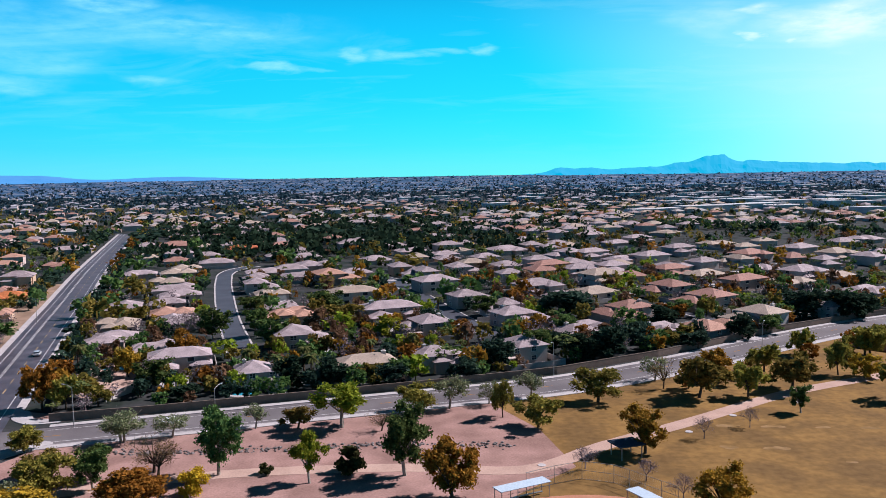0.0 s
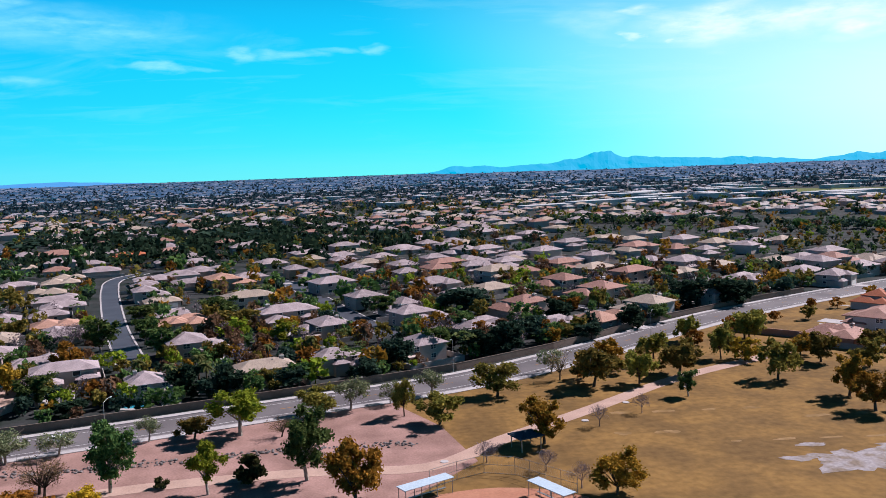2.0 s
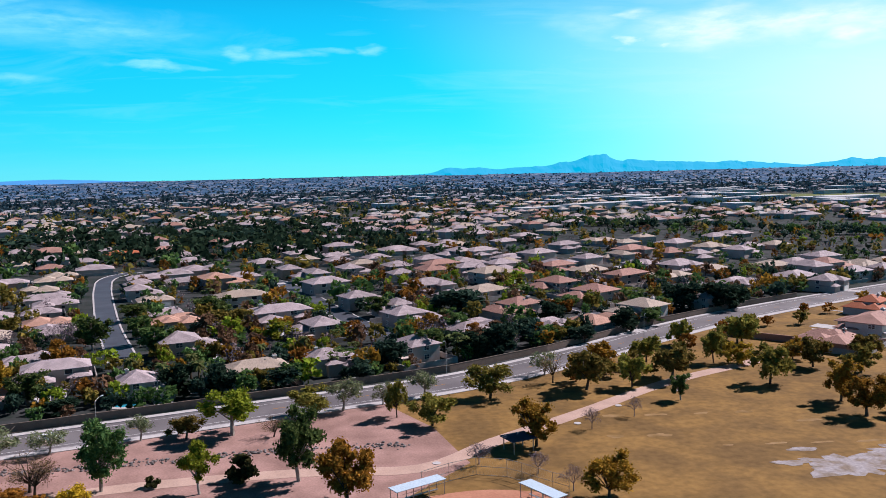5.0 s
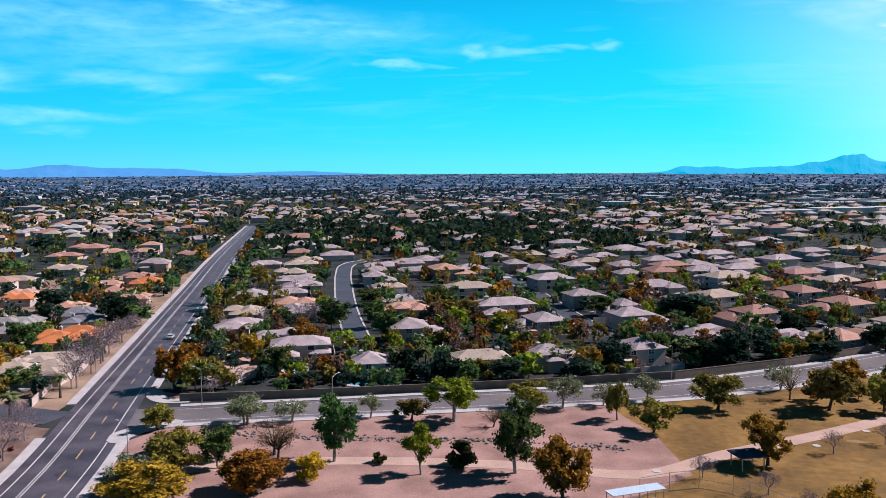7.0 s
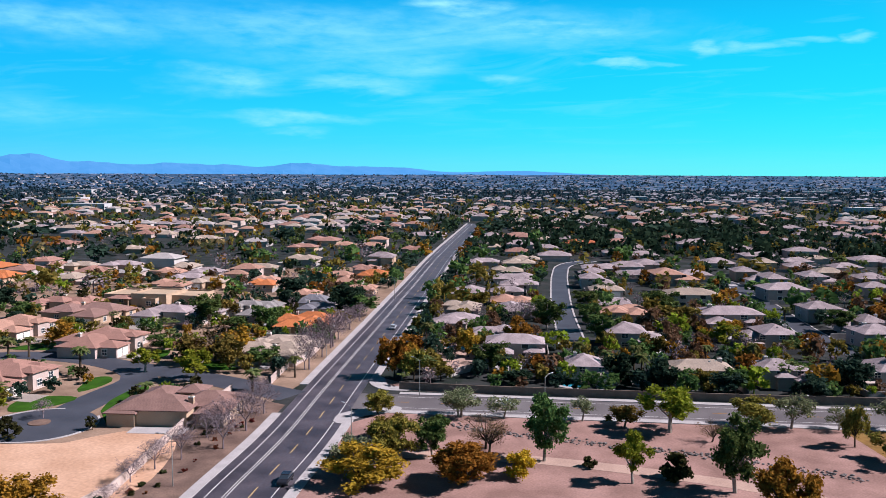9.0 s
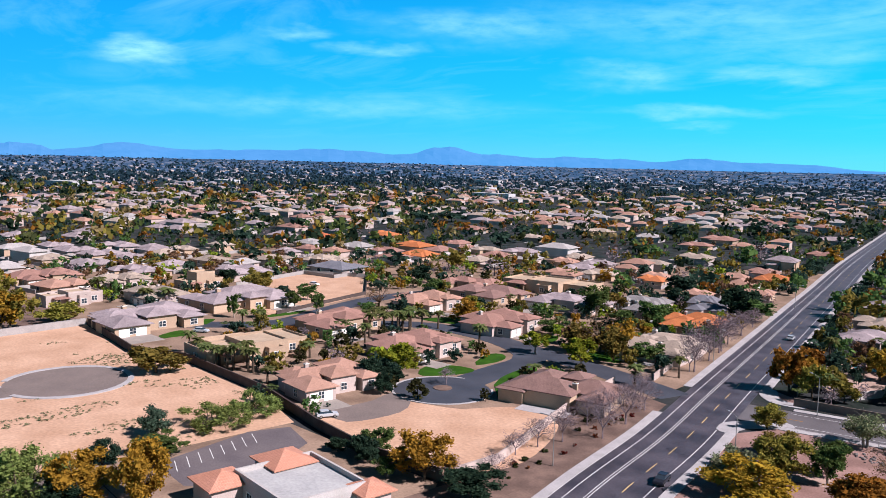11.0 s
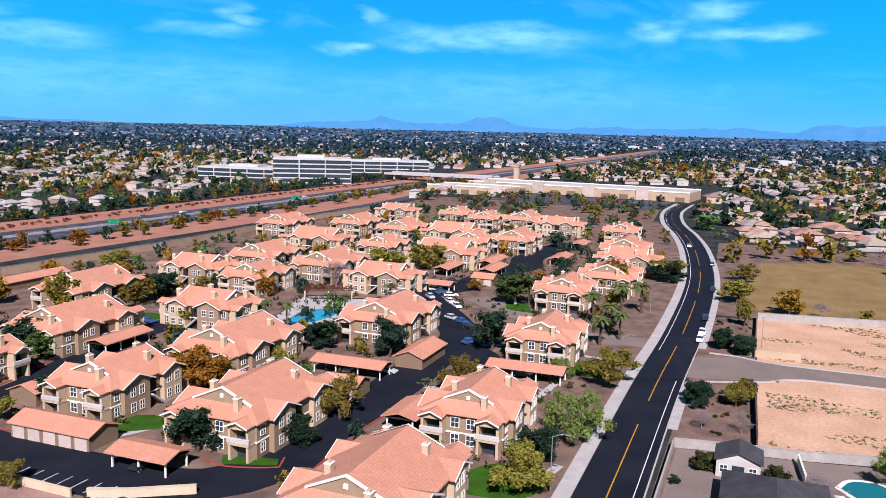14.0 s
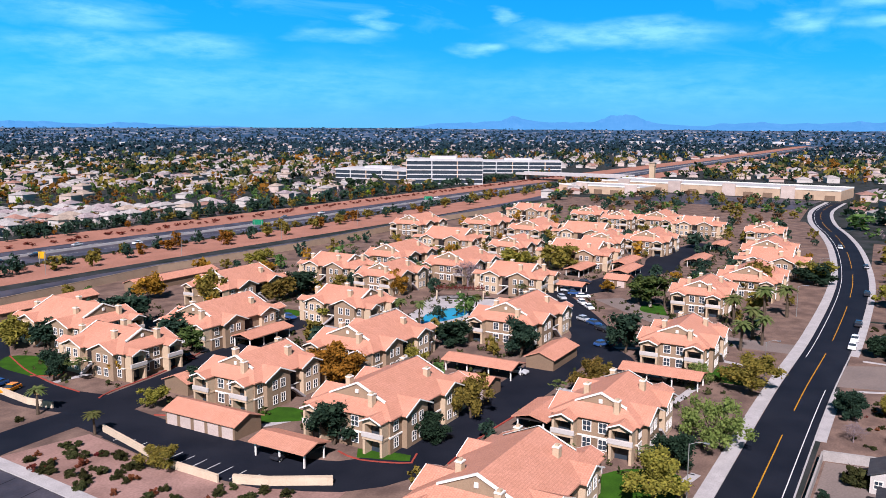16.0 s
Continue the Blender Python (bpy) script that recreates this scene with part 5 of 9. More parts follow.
def balcony_bay(t, x, y, w, side, roof=True):
    """A two-storey bay with a covered balcony over a patio; side: +x, -x, +y or -y."""
    sx, sy = {"+x": (1, 0), "-x": (-1, 0), "+y": (0, 1), "-y": (0, -1)}[side]
    rot = Matrix(((sx, -sy, 0), (sy, sx, 0), (0, 0, 1))).to_4x4()
    m = Matrix.Translation((x, y, 0)) @ rot

    def add(name, bm, mats, label="", under=None):
        bmesh.ops.transform(bm, matrix=m, verts=bm.verts)
        return part(name, bm, mats, under or t, label)
    bay = add("balcony", boxed(0, 2.0, -w / 2 - 0.3, w / 2 + 0.3, 2.6, 2.97, 0.03), WALLS["apt"], "cream stucco balcony bay")
    for q in (-1, 1):
        add("pillar", boxed(0.02, 1.88, q * w / 2 - 0.22, q * w / 2 + 0.22, 0, 5.75), WALLS["apt"], "", bay)
    add("header", boxed(0.04, 1.9, -w / 2, w / 2, 5.2, 5.7), WALLS["apt"], "", bay)
    add("balcony_rail", boxed(1.72, 2.1, -w / 2 - 0.38, w / 2 + 0.38, 3.0, 3.85, 0.05), WALLS["white"], "white balcony parapet", bay)
    for z0, z1 in ((0.05, 2.4), (2.98, 5.1)):
        add("balcony_door", boxed(0.005, 0.05, -w / 2 + 0.25, w / 2 - 0.25, z0, z1), M["glass"], "dark glazed sliding doors", bay)
    bm = bmesh.new()
    gable(bm, -2.0, 2.2, -w / 2 - 0.1, w / 2 + 0.1, 5.8, 0.42, "x", 0.35, 0.16)
    gable_end(bm, 2.0, -w / 2, w / 2, 5.72, 0.40, 1)
    rake(bm, 2.66, -w / 2 - 0.1, w / 2 + 0.1, 5.8, 0.42, 0.35)
    add("bay_roof", bm, [ROOFS["salmon"], WALLS["apt"], M["frame"]], "", bay)


VILLA_BOOK = {}


def make_villa(roof, wall, plan):
    """A sprawling single-storey villa, about 24 m wide: many hipped wings, an entry tower, garages and a patio."""
    t = empty("house", f"sprawling {wall} stucco villa with {HOUSE_WORDS[roof]} tile hip roofs", "house", "villas of the estate")
    W, R = WALLS[wall], ROOFS[roof]
    wings = ([(-12, 2, -5, 6, 3.1), (-3, 6, -9, 3, 3.7), (3, 12, -2, 8, 3.1), (-10, -4, -10, -3, 2.9), (5, 11, -8, 0, 2.9), (-6, 1, 3, 10, 3.3), (-1.2, 3.2, -10.5, -6, 4.2)],
             [(-11, 11, -3, 5, 3.3), (-12, -4, -10, 0, 3.0), (3, 12, 1, 11, 3.0), (-3, 4, -6.5, 1, 4.0), (5, 10, -8, -1, 3.0), (-9, -2, 3, 9, 3.0)],
             [(-12, 0, -6, 4, 3.1), (-4, 12, -1, 9, 3.4), (2, 11, -10, 1, 3.0), (-12, -6, 2, 9, 2.9), (-3, 2, -8.5, -3, 4.1), (7, 13, 4, 10, 2.9)])[plan]
    for i, (x0, x1, y0, y1, h) in enumerate(wings):
        e = 0.004 * i
        part("wall", boxed(x0 + e, x1 - e, y0 + e, y1 - e, 0, h), W, t)
        bm = bmesh.new()
        hip(bm, x0, x1, y0, y1, h + 0.012 * i, 0.38, 0.65)
        part("roof", bm, R, t)
        window(t, (x0 + x1) / 2, y0 + e, 0.8, 1.6, 1.5, "-y")
        window(t, x0 + e, (y0 + y1) / 2, 0.8, 1.4, 1.5, "-x")
        window(t, x1 - e, (y0 + y1) / 2, 0.8, 1.4, 1.5, "+x")
    x0, x1, y0, y1, h = wings[3 if plan == 0 else (1 if plan == 1 else 2)]
    for k in (-1, 1):
        c = (x0 + x1) / 2 + k * (x1 - x0) * 0.24
        part("garage_door", boxed(c - 1.2, c + 1.2, y0 - 0.08, y0 + 0.1, 0, 2.3), M["frame"], t, "white sectional garage door")
    part("driveway", boxed(x0, x1, y0 - 7, y0 - 0.1, -0.1, 0.09), M["drive"], t)
    part("patio", boxed(-5, 7, 9.5 if plan != 1 else 11.2, 14, -0.1, 0.09), M["concrete"], t)
    chimney(t, -3.5, 4.5, 3.0, 5.4, W)
    return t


def villa(x, y, turn, wide, roof, wall, plan=None):
    k = len(PLACED) if plan is None else plan
    PLACED.append((x, y, wide * 0.58))
    key = (roof, wall, k % 3)
    new_one = key not in VILLA_BOOK
    if new_one:
        VILLA_BOOK[key] = make_villa(*key)
    ob = VILLA_BOOK[key] if new_one else copy_thing(VILLA_BOOK[key], Matrix.Identity(4))
    s = wide / 25.0
    ob.matrix_basis = pose(x, y, 0, 0, 0, turn) @ Matrix.Diagonal((s, s, 0.75 + 0.25 * s, 1))
    return ob


def flat_villa(x, y, turn, wide, wall, label, storeys=1):
    """A villa of stepped stucco blocks with parapets, flat roofs, a few tiled porches and deep-set windows."""
    PLACED.append((x, y, wide * 0.5))
    t = empty("house", label, "house", "villas of the estate")
    s = wide / 26.0
    blocks = [(-13, -3, -5, 6, 3.4), (-4, 6, -7, 4, 4.3), (5, 13, -4, 7, 3.4), (-8, 3, 3, 9, 3.2), (0, 4, -9, -6, 3.0)]
    if storeys == 2:
        blocks[1] = (-6, 6, -6, 4, 6.4)
    for i, (x0, x1, y0, y1, h) in enumerate(blocks):
        x0, x1, y0, y1, e = x0 * s, x1 * s, y0 * s, y1 * s, 0.004 * i
        part("wall", boxed(x0 + e, x1 - e, y0 + e, y1 - e, 0, h), WALLS[wall], t)
        part("flat_roof", boxed(x0 + 0.3, x1 - 0.3, y0 + 0.3, y1 - 0.3, h + 0.005 + e, h + 0.06 + e), M["sandroof"], t, "flat pale tan roof")
        for a in ((x0 + e, x1 - e, y0 + e, y0 + 0.28), (x0 + e, x1 - e, y1 - 0.28, y1 - e), (x0 + e, x0 + 0.28, y0 + 0.28, y1 - 0.28), (x1 - 0.28, x1 - e, y0 + 0.28, y1 - 0.28)):
            part("parapet", boxed(*a, h + 0.002, h + 0.6 + e), WALLS[wall], t)
        window(t, (x0 + x1) / 2, y0 + e, 0.8, 1.8, 1.6, "-y")
        window(t, x0 + e, (y0 + y1) / 2, 0.8, 1.5, 1.5, "-x")
        window(t, x1 - e, (y0 + y1) / 2, 0.8, 1.5, 1.5, "+x")
    bm = bmesh.new()
    hip(bm, -10 * s, -4 * s, -8.5 * s, -5 * s, 2.9, 0.34, 0.4)
    part("porch_roof", bm, ROOFS["rose"], t, "rose tile porch roof")
    for px_ in (-9.7, -4.3):
        part("porch_post", boxed(px_ * s - 0.2, px_ * s + 0.2, -8.3 * s, -8.3 * s + 0.4, 0, 2.9), WALLS[wall], t)
    t.matrix_basis = pose(x, y, 0, 0, 0, turn)
    return t


APT_BOOK = {}


def make_apartment(kind):
    """A two-storey apartment house: kind A 25 x 17 m, kind B 21 x 14.5 m, its ends to the +x and -x sides."""
    t = empty("apartment_building", "two-storey tan stucco apartment building with salmon tile roof", "apartment building", "apartment buildings")
    L, Wd = (24.0, 16.5) if kind == "A" else (19.5, 14.0)
    H = 5.9
    part("upper_wall", boxed(-L / 2 + 0.05, L / 2 - 0.05, -Wd / 2 + 0.05, Wd / 2 - 0.05, 2.9, H), WALLS["apttan"], t)
    part("lower_wall", boxed(-L / 2, L / 2, -Wd / 2, Wd / 2, 0, 2.7), WALLS["aptlow"], t, "brown stucco ground floor")
    part("string_course", boxed(-L / 2 - 0.12, L / 2 + 0.12, -Wd / 2 - 0.12, Wd / 2 + 0.12, 2.68, 2.92), M["frame"], t)
    bm = bmesh.new()
    zr = dutch_hip(bm, L, Wd, H - 0.05, 0.44, 3.2)
    part("roof", bm, [ROOFS["salmon"], WALLS["apttan"], M["frame"]], t, "salmon concrete tile roof")
    # cross gables on the long sides
    for q in (-1, 1):
        for u in ((-L * 0.27, 6.0), (L * 0.22, 7.5)):
            bm = bmesh.new()
            y0, y1 = (0.5, Wd / 2 + 1.0) if q > 0 else (-Wd / 2 - 1.0, -0.5)
            gable(bm, u[0] - u[1] / 2, u[0] + u[1] / 2, y0, y1, H + 0.03, 0.43, "y", 0.45)
            gable_end(bm, q * (Wd / 2 + 0.98), u[0] - u[1] / 2, u[0] + u[1] / 2, H, 0.43, 1, "y", 0.2, q)
            rake(bm, q * (Wd / 2 + 1.56), u[0] - u[1] / 2, u[0] + u[1] / 2, H + 0.03, 0.43, 0.45, 2, "y", q)
            part("cross_gable", bm, [ROOFS["salmon"], WALLS["apttan"], M["frame"]], t)
    for q in (-1, 1):
        for i, u in enumerate(((-L * 0.27, 5.0), (L * 0.22, 6.5))):
            y0, y1 = sorted((q * (Wd / 2 - 0.3), q * (Wd / 2 + 0.95)))
            part("side_bay", boxed(u[0] - u[1] / 2, u[0] + u[1] / 2, y0, y1, 0, H), WALLS["apttan"] if i else WALLS["apt"], t)
            fy = q * (Wd / 2 + 0.95)
            for z in (0.9, 3.7):
                window(t, u[0] - 1.1, fy, z, 1.1, 1.5, "+y" if q > 0 else "-y")
                window(t, u[0] + 1.1, fy, z, 1.1, 1.5, "+y" if q > 0 else "-y")
        for z in (0.9, 3.7):
            window(t, -L * 0.44, q * Wd / 2, z, 1.1, 1.5, "+y" if q > 0 else "-y")
            window(t, L * 0.43, q * Wd / 2, z, 1.1, 1.5, "+y" if q > 0 else "-y")
        # flush dark panel: the shade of the open stairs painted on the wall
        part("stairwell", boxed(-1.6, 1.0, *sorted((q * (Wd / 2 - 0.2), q * (Wd / 2 + 0.03))), 0.05, 5.2), M["dark"], t, "dark panel for the shade of an open stair hall")
        bm = bmesh.new()
        prof = [(-2.9, 0.0)] + [p for k in range(14) for p in ((-2.9 + 0.26 * k, 0.2 * k + 0.2), (-2.64 + 0.26 * k, 0.2 * k + 0.2))] + [(0.74, 2.5), (-2.4, 0.0)]
        ya, yb = sorted((q * (Wd / 2 + 0.3), q * (Wd / 2 + 1.4)))
        fa, fb = [bm.verts.new((u, ya, v)) for u, v in prof], [bm.verts.new((u, yb, v)) for u, v in prof]
        bm.faces.new(fa), bm.faces.new(fb[::-1])
        for k in range(len(prof)):
            bm.faces.new((fa[k], fb[k], fb[(k + 1) % len(prof)], fa[(k + 1) % len(prof)]))
        bmesh.ops.recalc_face_normals(bm, faces=bm.faces)
        part("stair", bm, M["concrete"], t, "pale outdoor stair flight")
    for s, side in ((1, "+x"), (-1, "-x")):
        for q in (-1, 1):
            balcony_bay(t, s * (L / 2 - 0.02), q * (Wd / 2 - 2.2), 3.3, side)
        for z in (0.9, 3.7):
            for u in (-1.35, 1.35):
                window(t, s * L / 2, u, z, 1.3, 1.6, side)
        part("gable_vent", boxed(*sorted((s * (L / 2 - 2.4), s * (L / 2 - 2.75))), -0.3, 0.3, zr - 1.5, zr - 0.85), M["frame"], t, "white gable vent")
        chimney(t, s * (L / 2 - 1.6), Wd * 0.22 * s, H, H + 3.2, WALLS["apt"])
        chimney(t, s * (L / 2 - 6.5), -Wd * 0.27 * s, H + 0.8, H + 3.6, WALLS["apt"])
    return t


def apartment(x, y, turn, kind, mirror=1):
    PLACED.append((x, y, 15))
    new_one = kind not in APT_BOOK
    if new_one:
        APT_BOOK[kind] = make_apartment(kind)
    ob = APT_BOOK[kind] if new_one else copy_thing(APT_BOOK[kind], Matrix.Identity(4))
    ob.matrix_basis = pose(x, y, 0, 0, 0, turn)
    return ob


def garage_block(x, y, turn, length):
    """A long tiled garage with a row of doors on its +x side."""
    PLACED.append((x, y, length * 0.5))
    t = empty("garage_block", "long tan garage with salmon tile roof and cream doors", "garage", "garages")
    part("wall", boxed(-3.2, 3.2, -length / 2, length / 2, 0, 2.6), WALLS["aptlow"], t)
    bm = bmesh.new()
    gable(bm, -3.2, 3.2, -length / 2, length / 2, 2.6, 0.38, "y", 0.45)
    for s in (-1, 1):
        gable_end(bm, s * length / 2, -3.2, 3.2, 2.6, 0.38, 1, "y", 0.2, s)
    part("roof", bm, [ROOFS["salmon"], WALLS["aptlow"]], t)
    n = max(1, int(length / 3.1))
    for k in range(n):
        yc = (k - (n - 1) / 2) * length / n
        part("garage_door", boxed(3.1, 3.26, yc - 1.25, yc + 1.25, 0, 2.15, 0.02), WALLS["cream"], t, "cream garage door")
    t.matrix_basis = pose(x, y, 0, 0, 0, turn)
    return t


def carport(x, y, turn, length):
    """A carport: a tiled roof on two rows of white posts."""
    PLACED.append((x, y, length * 0.5))
    t = empty("carport", "open carport with salmon tile roof on white posts", "carport", "carports")
    bm = bmesh.new()
    gable(bm, -3.0, 3.0, -length / 2, length / 2, 2.55, 0.26, "y", 0.35, 0.22)
    part("roof", bm, ROOFS["salmon"], t)
    n = max(2, int(length / 4.5) + 1)
    for k in range(n):
        for s in (-1, 1):
            yc = (k / (n - 1) - 0.5) * (length - 0.8)
            part("post", boxed(s * 2.4 - 0.12, s * 2.4 + 0.12, yc - 0.12, yc + 0.12, 0, 2.75), M["frame"], t)
    # dark slab under the whole roof, its colour standing for shade
    part("beam", boxed(-2.6, 2.6, -length / 2, length / 2, 2.32, 2.5), M["dark"], t)
    t.matrix_basis = pose(x, y, 0, 0, 0, turn)
    return t


CAR_BOOK = {}


def make_car(colour):
    t = empty("car", "", "car")
    paint = gloss_mat(f"{colour[0]}_car_paint", colour[1], 0.2, 0.1)
    bm = bmesh.new()
    prof = [(-2.25, 0.35), (-2.3, 0.75), (-2.15, 0.98), (1.05, 1.0), (2.15, 0.85), (2.3, 0.6), (2.25, 0.32)]
    a = [bm.verts.new((x, -0.88, z)) for x, z in prof]
    b = [bm.verts.new((x, 0.88, z)) for x, z in prof]
    bm.faces.new(a[::-1]); bm.faces.new(b)
    for i in range(len(prof)):
        j = (i + 1) % len(prof)
        bm.faces.new((a[i], a[j], b[j], b[i]))
    bmesh.ops.recalc_face_normals(bm, faces=bm.faces)
    bmesh.ops.bevel(bm, geom=list(bm.edges), offset=0.07, segments=2, affect="EDGES")
    part("body", bm, paint, t)
    for name, pr, w, mm in (("cabin_glass", [(-1.9, 0.97), (-1.5, 1.38), (0.3, 1.42), (1.1, 0.98)], 0.78, M["glass"]), ("roof", [(-1.5, 1.385), (-1.4, 1.48), (0.2, 1.5), (0.32, 1.425)], 0.72, paint)):
        bm = bmesh.new()
        a = [bm.verts.new((x, -w + (0.12 if z > 1.2 and name == "cabin_glass" else 0), z)) for x, z in pr]
        b = [bm.verts.new((x, w - (0.12 if z > 1.2 and name == "cabin_glass" else 0), z)) for x, z in pr]
        bm.faces.new(a[::-1]); bm.faces.new(b)
        for i in range(len(pr)):
            j = (i + 1) % len(pr)
            bm.faces.new((a[i], a[j], b[j], b[i]))
        bmesh.ops.recalc_face_normals(bm, faces=bm.faces)
        part(name, bm, mm, t)
    for x in (-1.4, 1.4):
        for s in (-1, 1):
            bm = bmesh.new()
            tube(bm, (x, s * 0.68, 0.33), (x, s * 0.9, 0.33), 0.33, 0.33, 12)
            wheel = part("wheel", bm, M["tyre"], t)
            part("rim", tube(bmesh.new(), (x, s * 0.8, 0.33), (x, s * 0.915, 0.33), 0.2, 0.19, 10), M["metal"], wheel)
    return t


CAR_COLOURS = {"white": (0.75, 0.75, 0.75), "silver": (0.42, 0.44, 0.46), "black": (0.02, 0.02, 0.025), "red": (0.28, 0.025, 0.02), "blue": (0.03, 0.08, 0.22), "orange": (0.75, 0.25, 0.02), "grey": (0.14, 0.15, 0.16)}


def car(x, y, turn, colour):
    if colour not in CAR_BOOK:
        CAR_BOOK[colour] = make_car((colour, CAR_COLOURS[colour]))
        ob = CAR_BOOK[colour]
    else:
        ob = copy_thing(CAR_BOOK[colour], Matrix.Identity(4))
    ob.matrix_basis = pose(x, y, 0.06, 0, 0, turn)
    return tagged(ob, f"parked {colour} car with dark windows", "car", "parked cars")


def block_wall(points, h, material, label, thick=0.2, cap=True):
    """A garden wall along a line of plan points, with a cap course."""
    line = [Vector((*p, 0)) for p in points]
    t = empty("garden_wall", label, "wall", "", "structure")
    part("wall_face", strip(bmesh.new(), line, thick / 2, -thick / 2, 0, h), material, t)
    if cap:
        part("wall_cap", strip(bmesh.new(), line, thick / 2 + 0.05, -thick / 2 - 0.05, h, h + 0.1), material, t)
    return t


def street_lamp(x, y, turn, h=8.5):
    t = empty("street_lamp", "tall slim grey street lamp with a curved arm", "street lamp", "street lamps")
    bm = bmesh.new()
    tube(bm, (0, 0, 0), (0, 0, h), 0.1, 0.06, 8)
    part("pole", bm, M["pole"], t)
    bm = bmesh.new()
    tube(bm, (0, 0, h - 0.1), (1.2, 0, h + 0.45), 0.05, 0.045, 6)
    tube(bm, (1.2, 0, h + 0.45), (2.2, 0, h + 0.5), 0.045, 0.04, 6)
    arm = part("arm", bm, M["pole"], t)
    part("lamp_head", boxed(2.0, 2.75, -0.16, 0.16, h + 0.42, h + 0.58, 0.03), M["metal"], arm)
    t.matrix_basis = pose(x, y, 0, 0, 0, turn)
    return t


# ---- houses of the suburb, nearest first ----
house(-46, 203, 18, 13.2, 2, "taupe", "cream", 2)
house(-21, 210, 20, 15.8, 2, "tan", "cream", 2)
house(-1, 218, 22, 13.9, 2, "taupe", "cream", 2)
house(20, 227, 26, 14.9, 2, "taupe", "cream", 2)
house(-134, 198, 18, 19.0, 1, "tan", "cream", 2)
house(140, 215, 36, 15.2, 1, "rose", "rose", 2)
house(-44, 250, 20, 17.7, 2, "taupe", "cream", 2)
house(-86, 241, 18, 13, 1, "taupe", "tan", 2)
house(44, 257, 30, 17.3, 1, "taupe", "cream", 2)
house(-7, 265, 24, 16.1, 2, "taupe", "cream", 2)
house(69, 258, 32, 13, 1, "taupe", "cream", 2)
house(-146, 227, 22, 15.8, 1, "orange", "tan", 2)
house(85, 260, 33, 17.2, 1, "pink", "cream", 2)
house(160, 228, 36, 20.0, 2, "rose", "white", 2)
house(26, 280, 26, 17.1, 2, "taupe", "cream", 2)
house(104, 271, 33, 17.7, 2, "tan", "white", 2)
house(-19, 292, 22, 21.3, 2, "taupe", "cream", 2)
house(63, 286, 30, 17.8, 2, "rose", "cream", 2)
house(-172, 238, 18, 14.2, 1, "grey", "cream", 2)
house(136, 287, 34, 13, 2, "taupe", "cream", 2)
house(-56, 295, 20, 16.9, 1, "pink", "cream", 2)
house(21, 300, 26, 13, 2, "taupe", "cream", 2)
house(-160, 257, 18, 13, 1, "slate", "cream", 2)
house(183, 260, 36, 13, 2, "red", "white", 2)
house(-101, 304, 18, 16.5, 1, "pink", "cream", 2)
house(-63, 315, 20, 13, 1, "taupe", "cream", 2)
house(11, 323, 25, 16.6, 2, "taupe", "cream", 2)
house(99, 309, 32, 19.3, 2, "rose", "cream", 2)
house(47, 330, 28, 13, 1, "taupe", "cream", 1)
house(-38, 337, 22, 21.2, 2, "tan", "white", 1)
house(-183, 286, 18, 13, 1, "pink", "tan", 1)
house(62, 340, 30, 18.2, 1, "tan", "cream", 1)
house(-111, 328, 18, 14.2, 1, "taupe", "cream", 1)
house(92, 339, 30, 18.5, 2, "rose", "cream", 1)
house(40, 349, 28, 18.5, 2, "taupe", "cream", 1)
house(-170, 308, 18, 13, 1, "pink", "tan", 1)
house(-74, 351, 18, 14.7, 1, "tan", "cream", 1)
house(-4, 369, 24, 18.9, 2, "taupe", "cream", 1)
house(171, 330, 36, 18.4, 1, "taupe", "cream", 1)
house(-217, 303, 17, 13, 1, "orange", "tan", 1)
house(202, 314, 36, 14.7, 2, "taupe", "cream", 1)
house(129, 357, 33, 20.0, 2, "rose", "cream", 1)
house(-83, 372, 18, 15.6, 2, "taupe", "cream", 1)
house(-321, 206, 14, 22.2, 1, "slate", "cream", 1)
house(-242, 298, 16, 15.8, 1, "tan", "tan", 1)
house(-223, 314, 20, 13, 1, "pink", "tan", 1)
house(74, 382, 30, 19.2, 2, "tan", "white", 1)
house(-122, 370, 18, 19.3, 1, "taupe", "cream", 1)
house(151, 360, 33, 18.5, 1, "tan", "cream", 1)
house(204, 343, 36, 18.4, 1, "taupe", "cream", 1)
house(-202, 344, 18, 13.7, 1, "pink", "tan", 1)
house(-392, 81, 8, 16.5, 1, "white", "cream", 1)
house(-188, 354, 18, 15.8, 1, "orange", "tan", 1)
house(-387, 115, 10, 19.4, 1, "taupe", "cream", 1)
house(-53, 401, 22, 21.3, 2, "pink", "cream", 1)
house(124, 392, 32, 18.9, 1, "tan", "cream", 1)
house(112, 399, 30, 17.7, 2, "rose", "cream", 1)
house(-134, 396, 18, 16.5, 1, "tan", "cream", 1)
house(168, 383, 34, 19.2, 2, "taupe", "cream", 1)
house(182, 380, 34, 16.1, 1, "tan", "cream", 1)
house(10, 424, 24, 16.7, 2, "taupe", "cream", 1)
house(-46, 423, 22, 17.4, 1, "taupe", "cream", 1)
house(56, 424, 28, 19.7, 2, "rose", "cream", 1)
house(159, 410, 33, 15.9, 1, "taupe", "cream", 1)
house(-345, 273, 14, 18.0, 1, "orange", "tan", 1)
house(-95, 430, 18, 17.9, 1, "taupe", "cream", 1)
house(-388, 218, 12, 15.2, 1, "taupe", "cream", 0)
house(136, 430, 31, 14.8, 2, "taupe", "cream", 0)
house(-426, 176, 10, 13, 1, "tan", "tan", 0)
house(-433, 161, 10, 19.0, 1, "taupe", "cream", 0)
house(-420, 194, 10, 13, 2, "tan", "tan", 0)
house(-446, 125, 10, 19.0, 1, "taupe", "cream", 0)
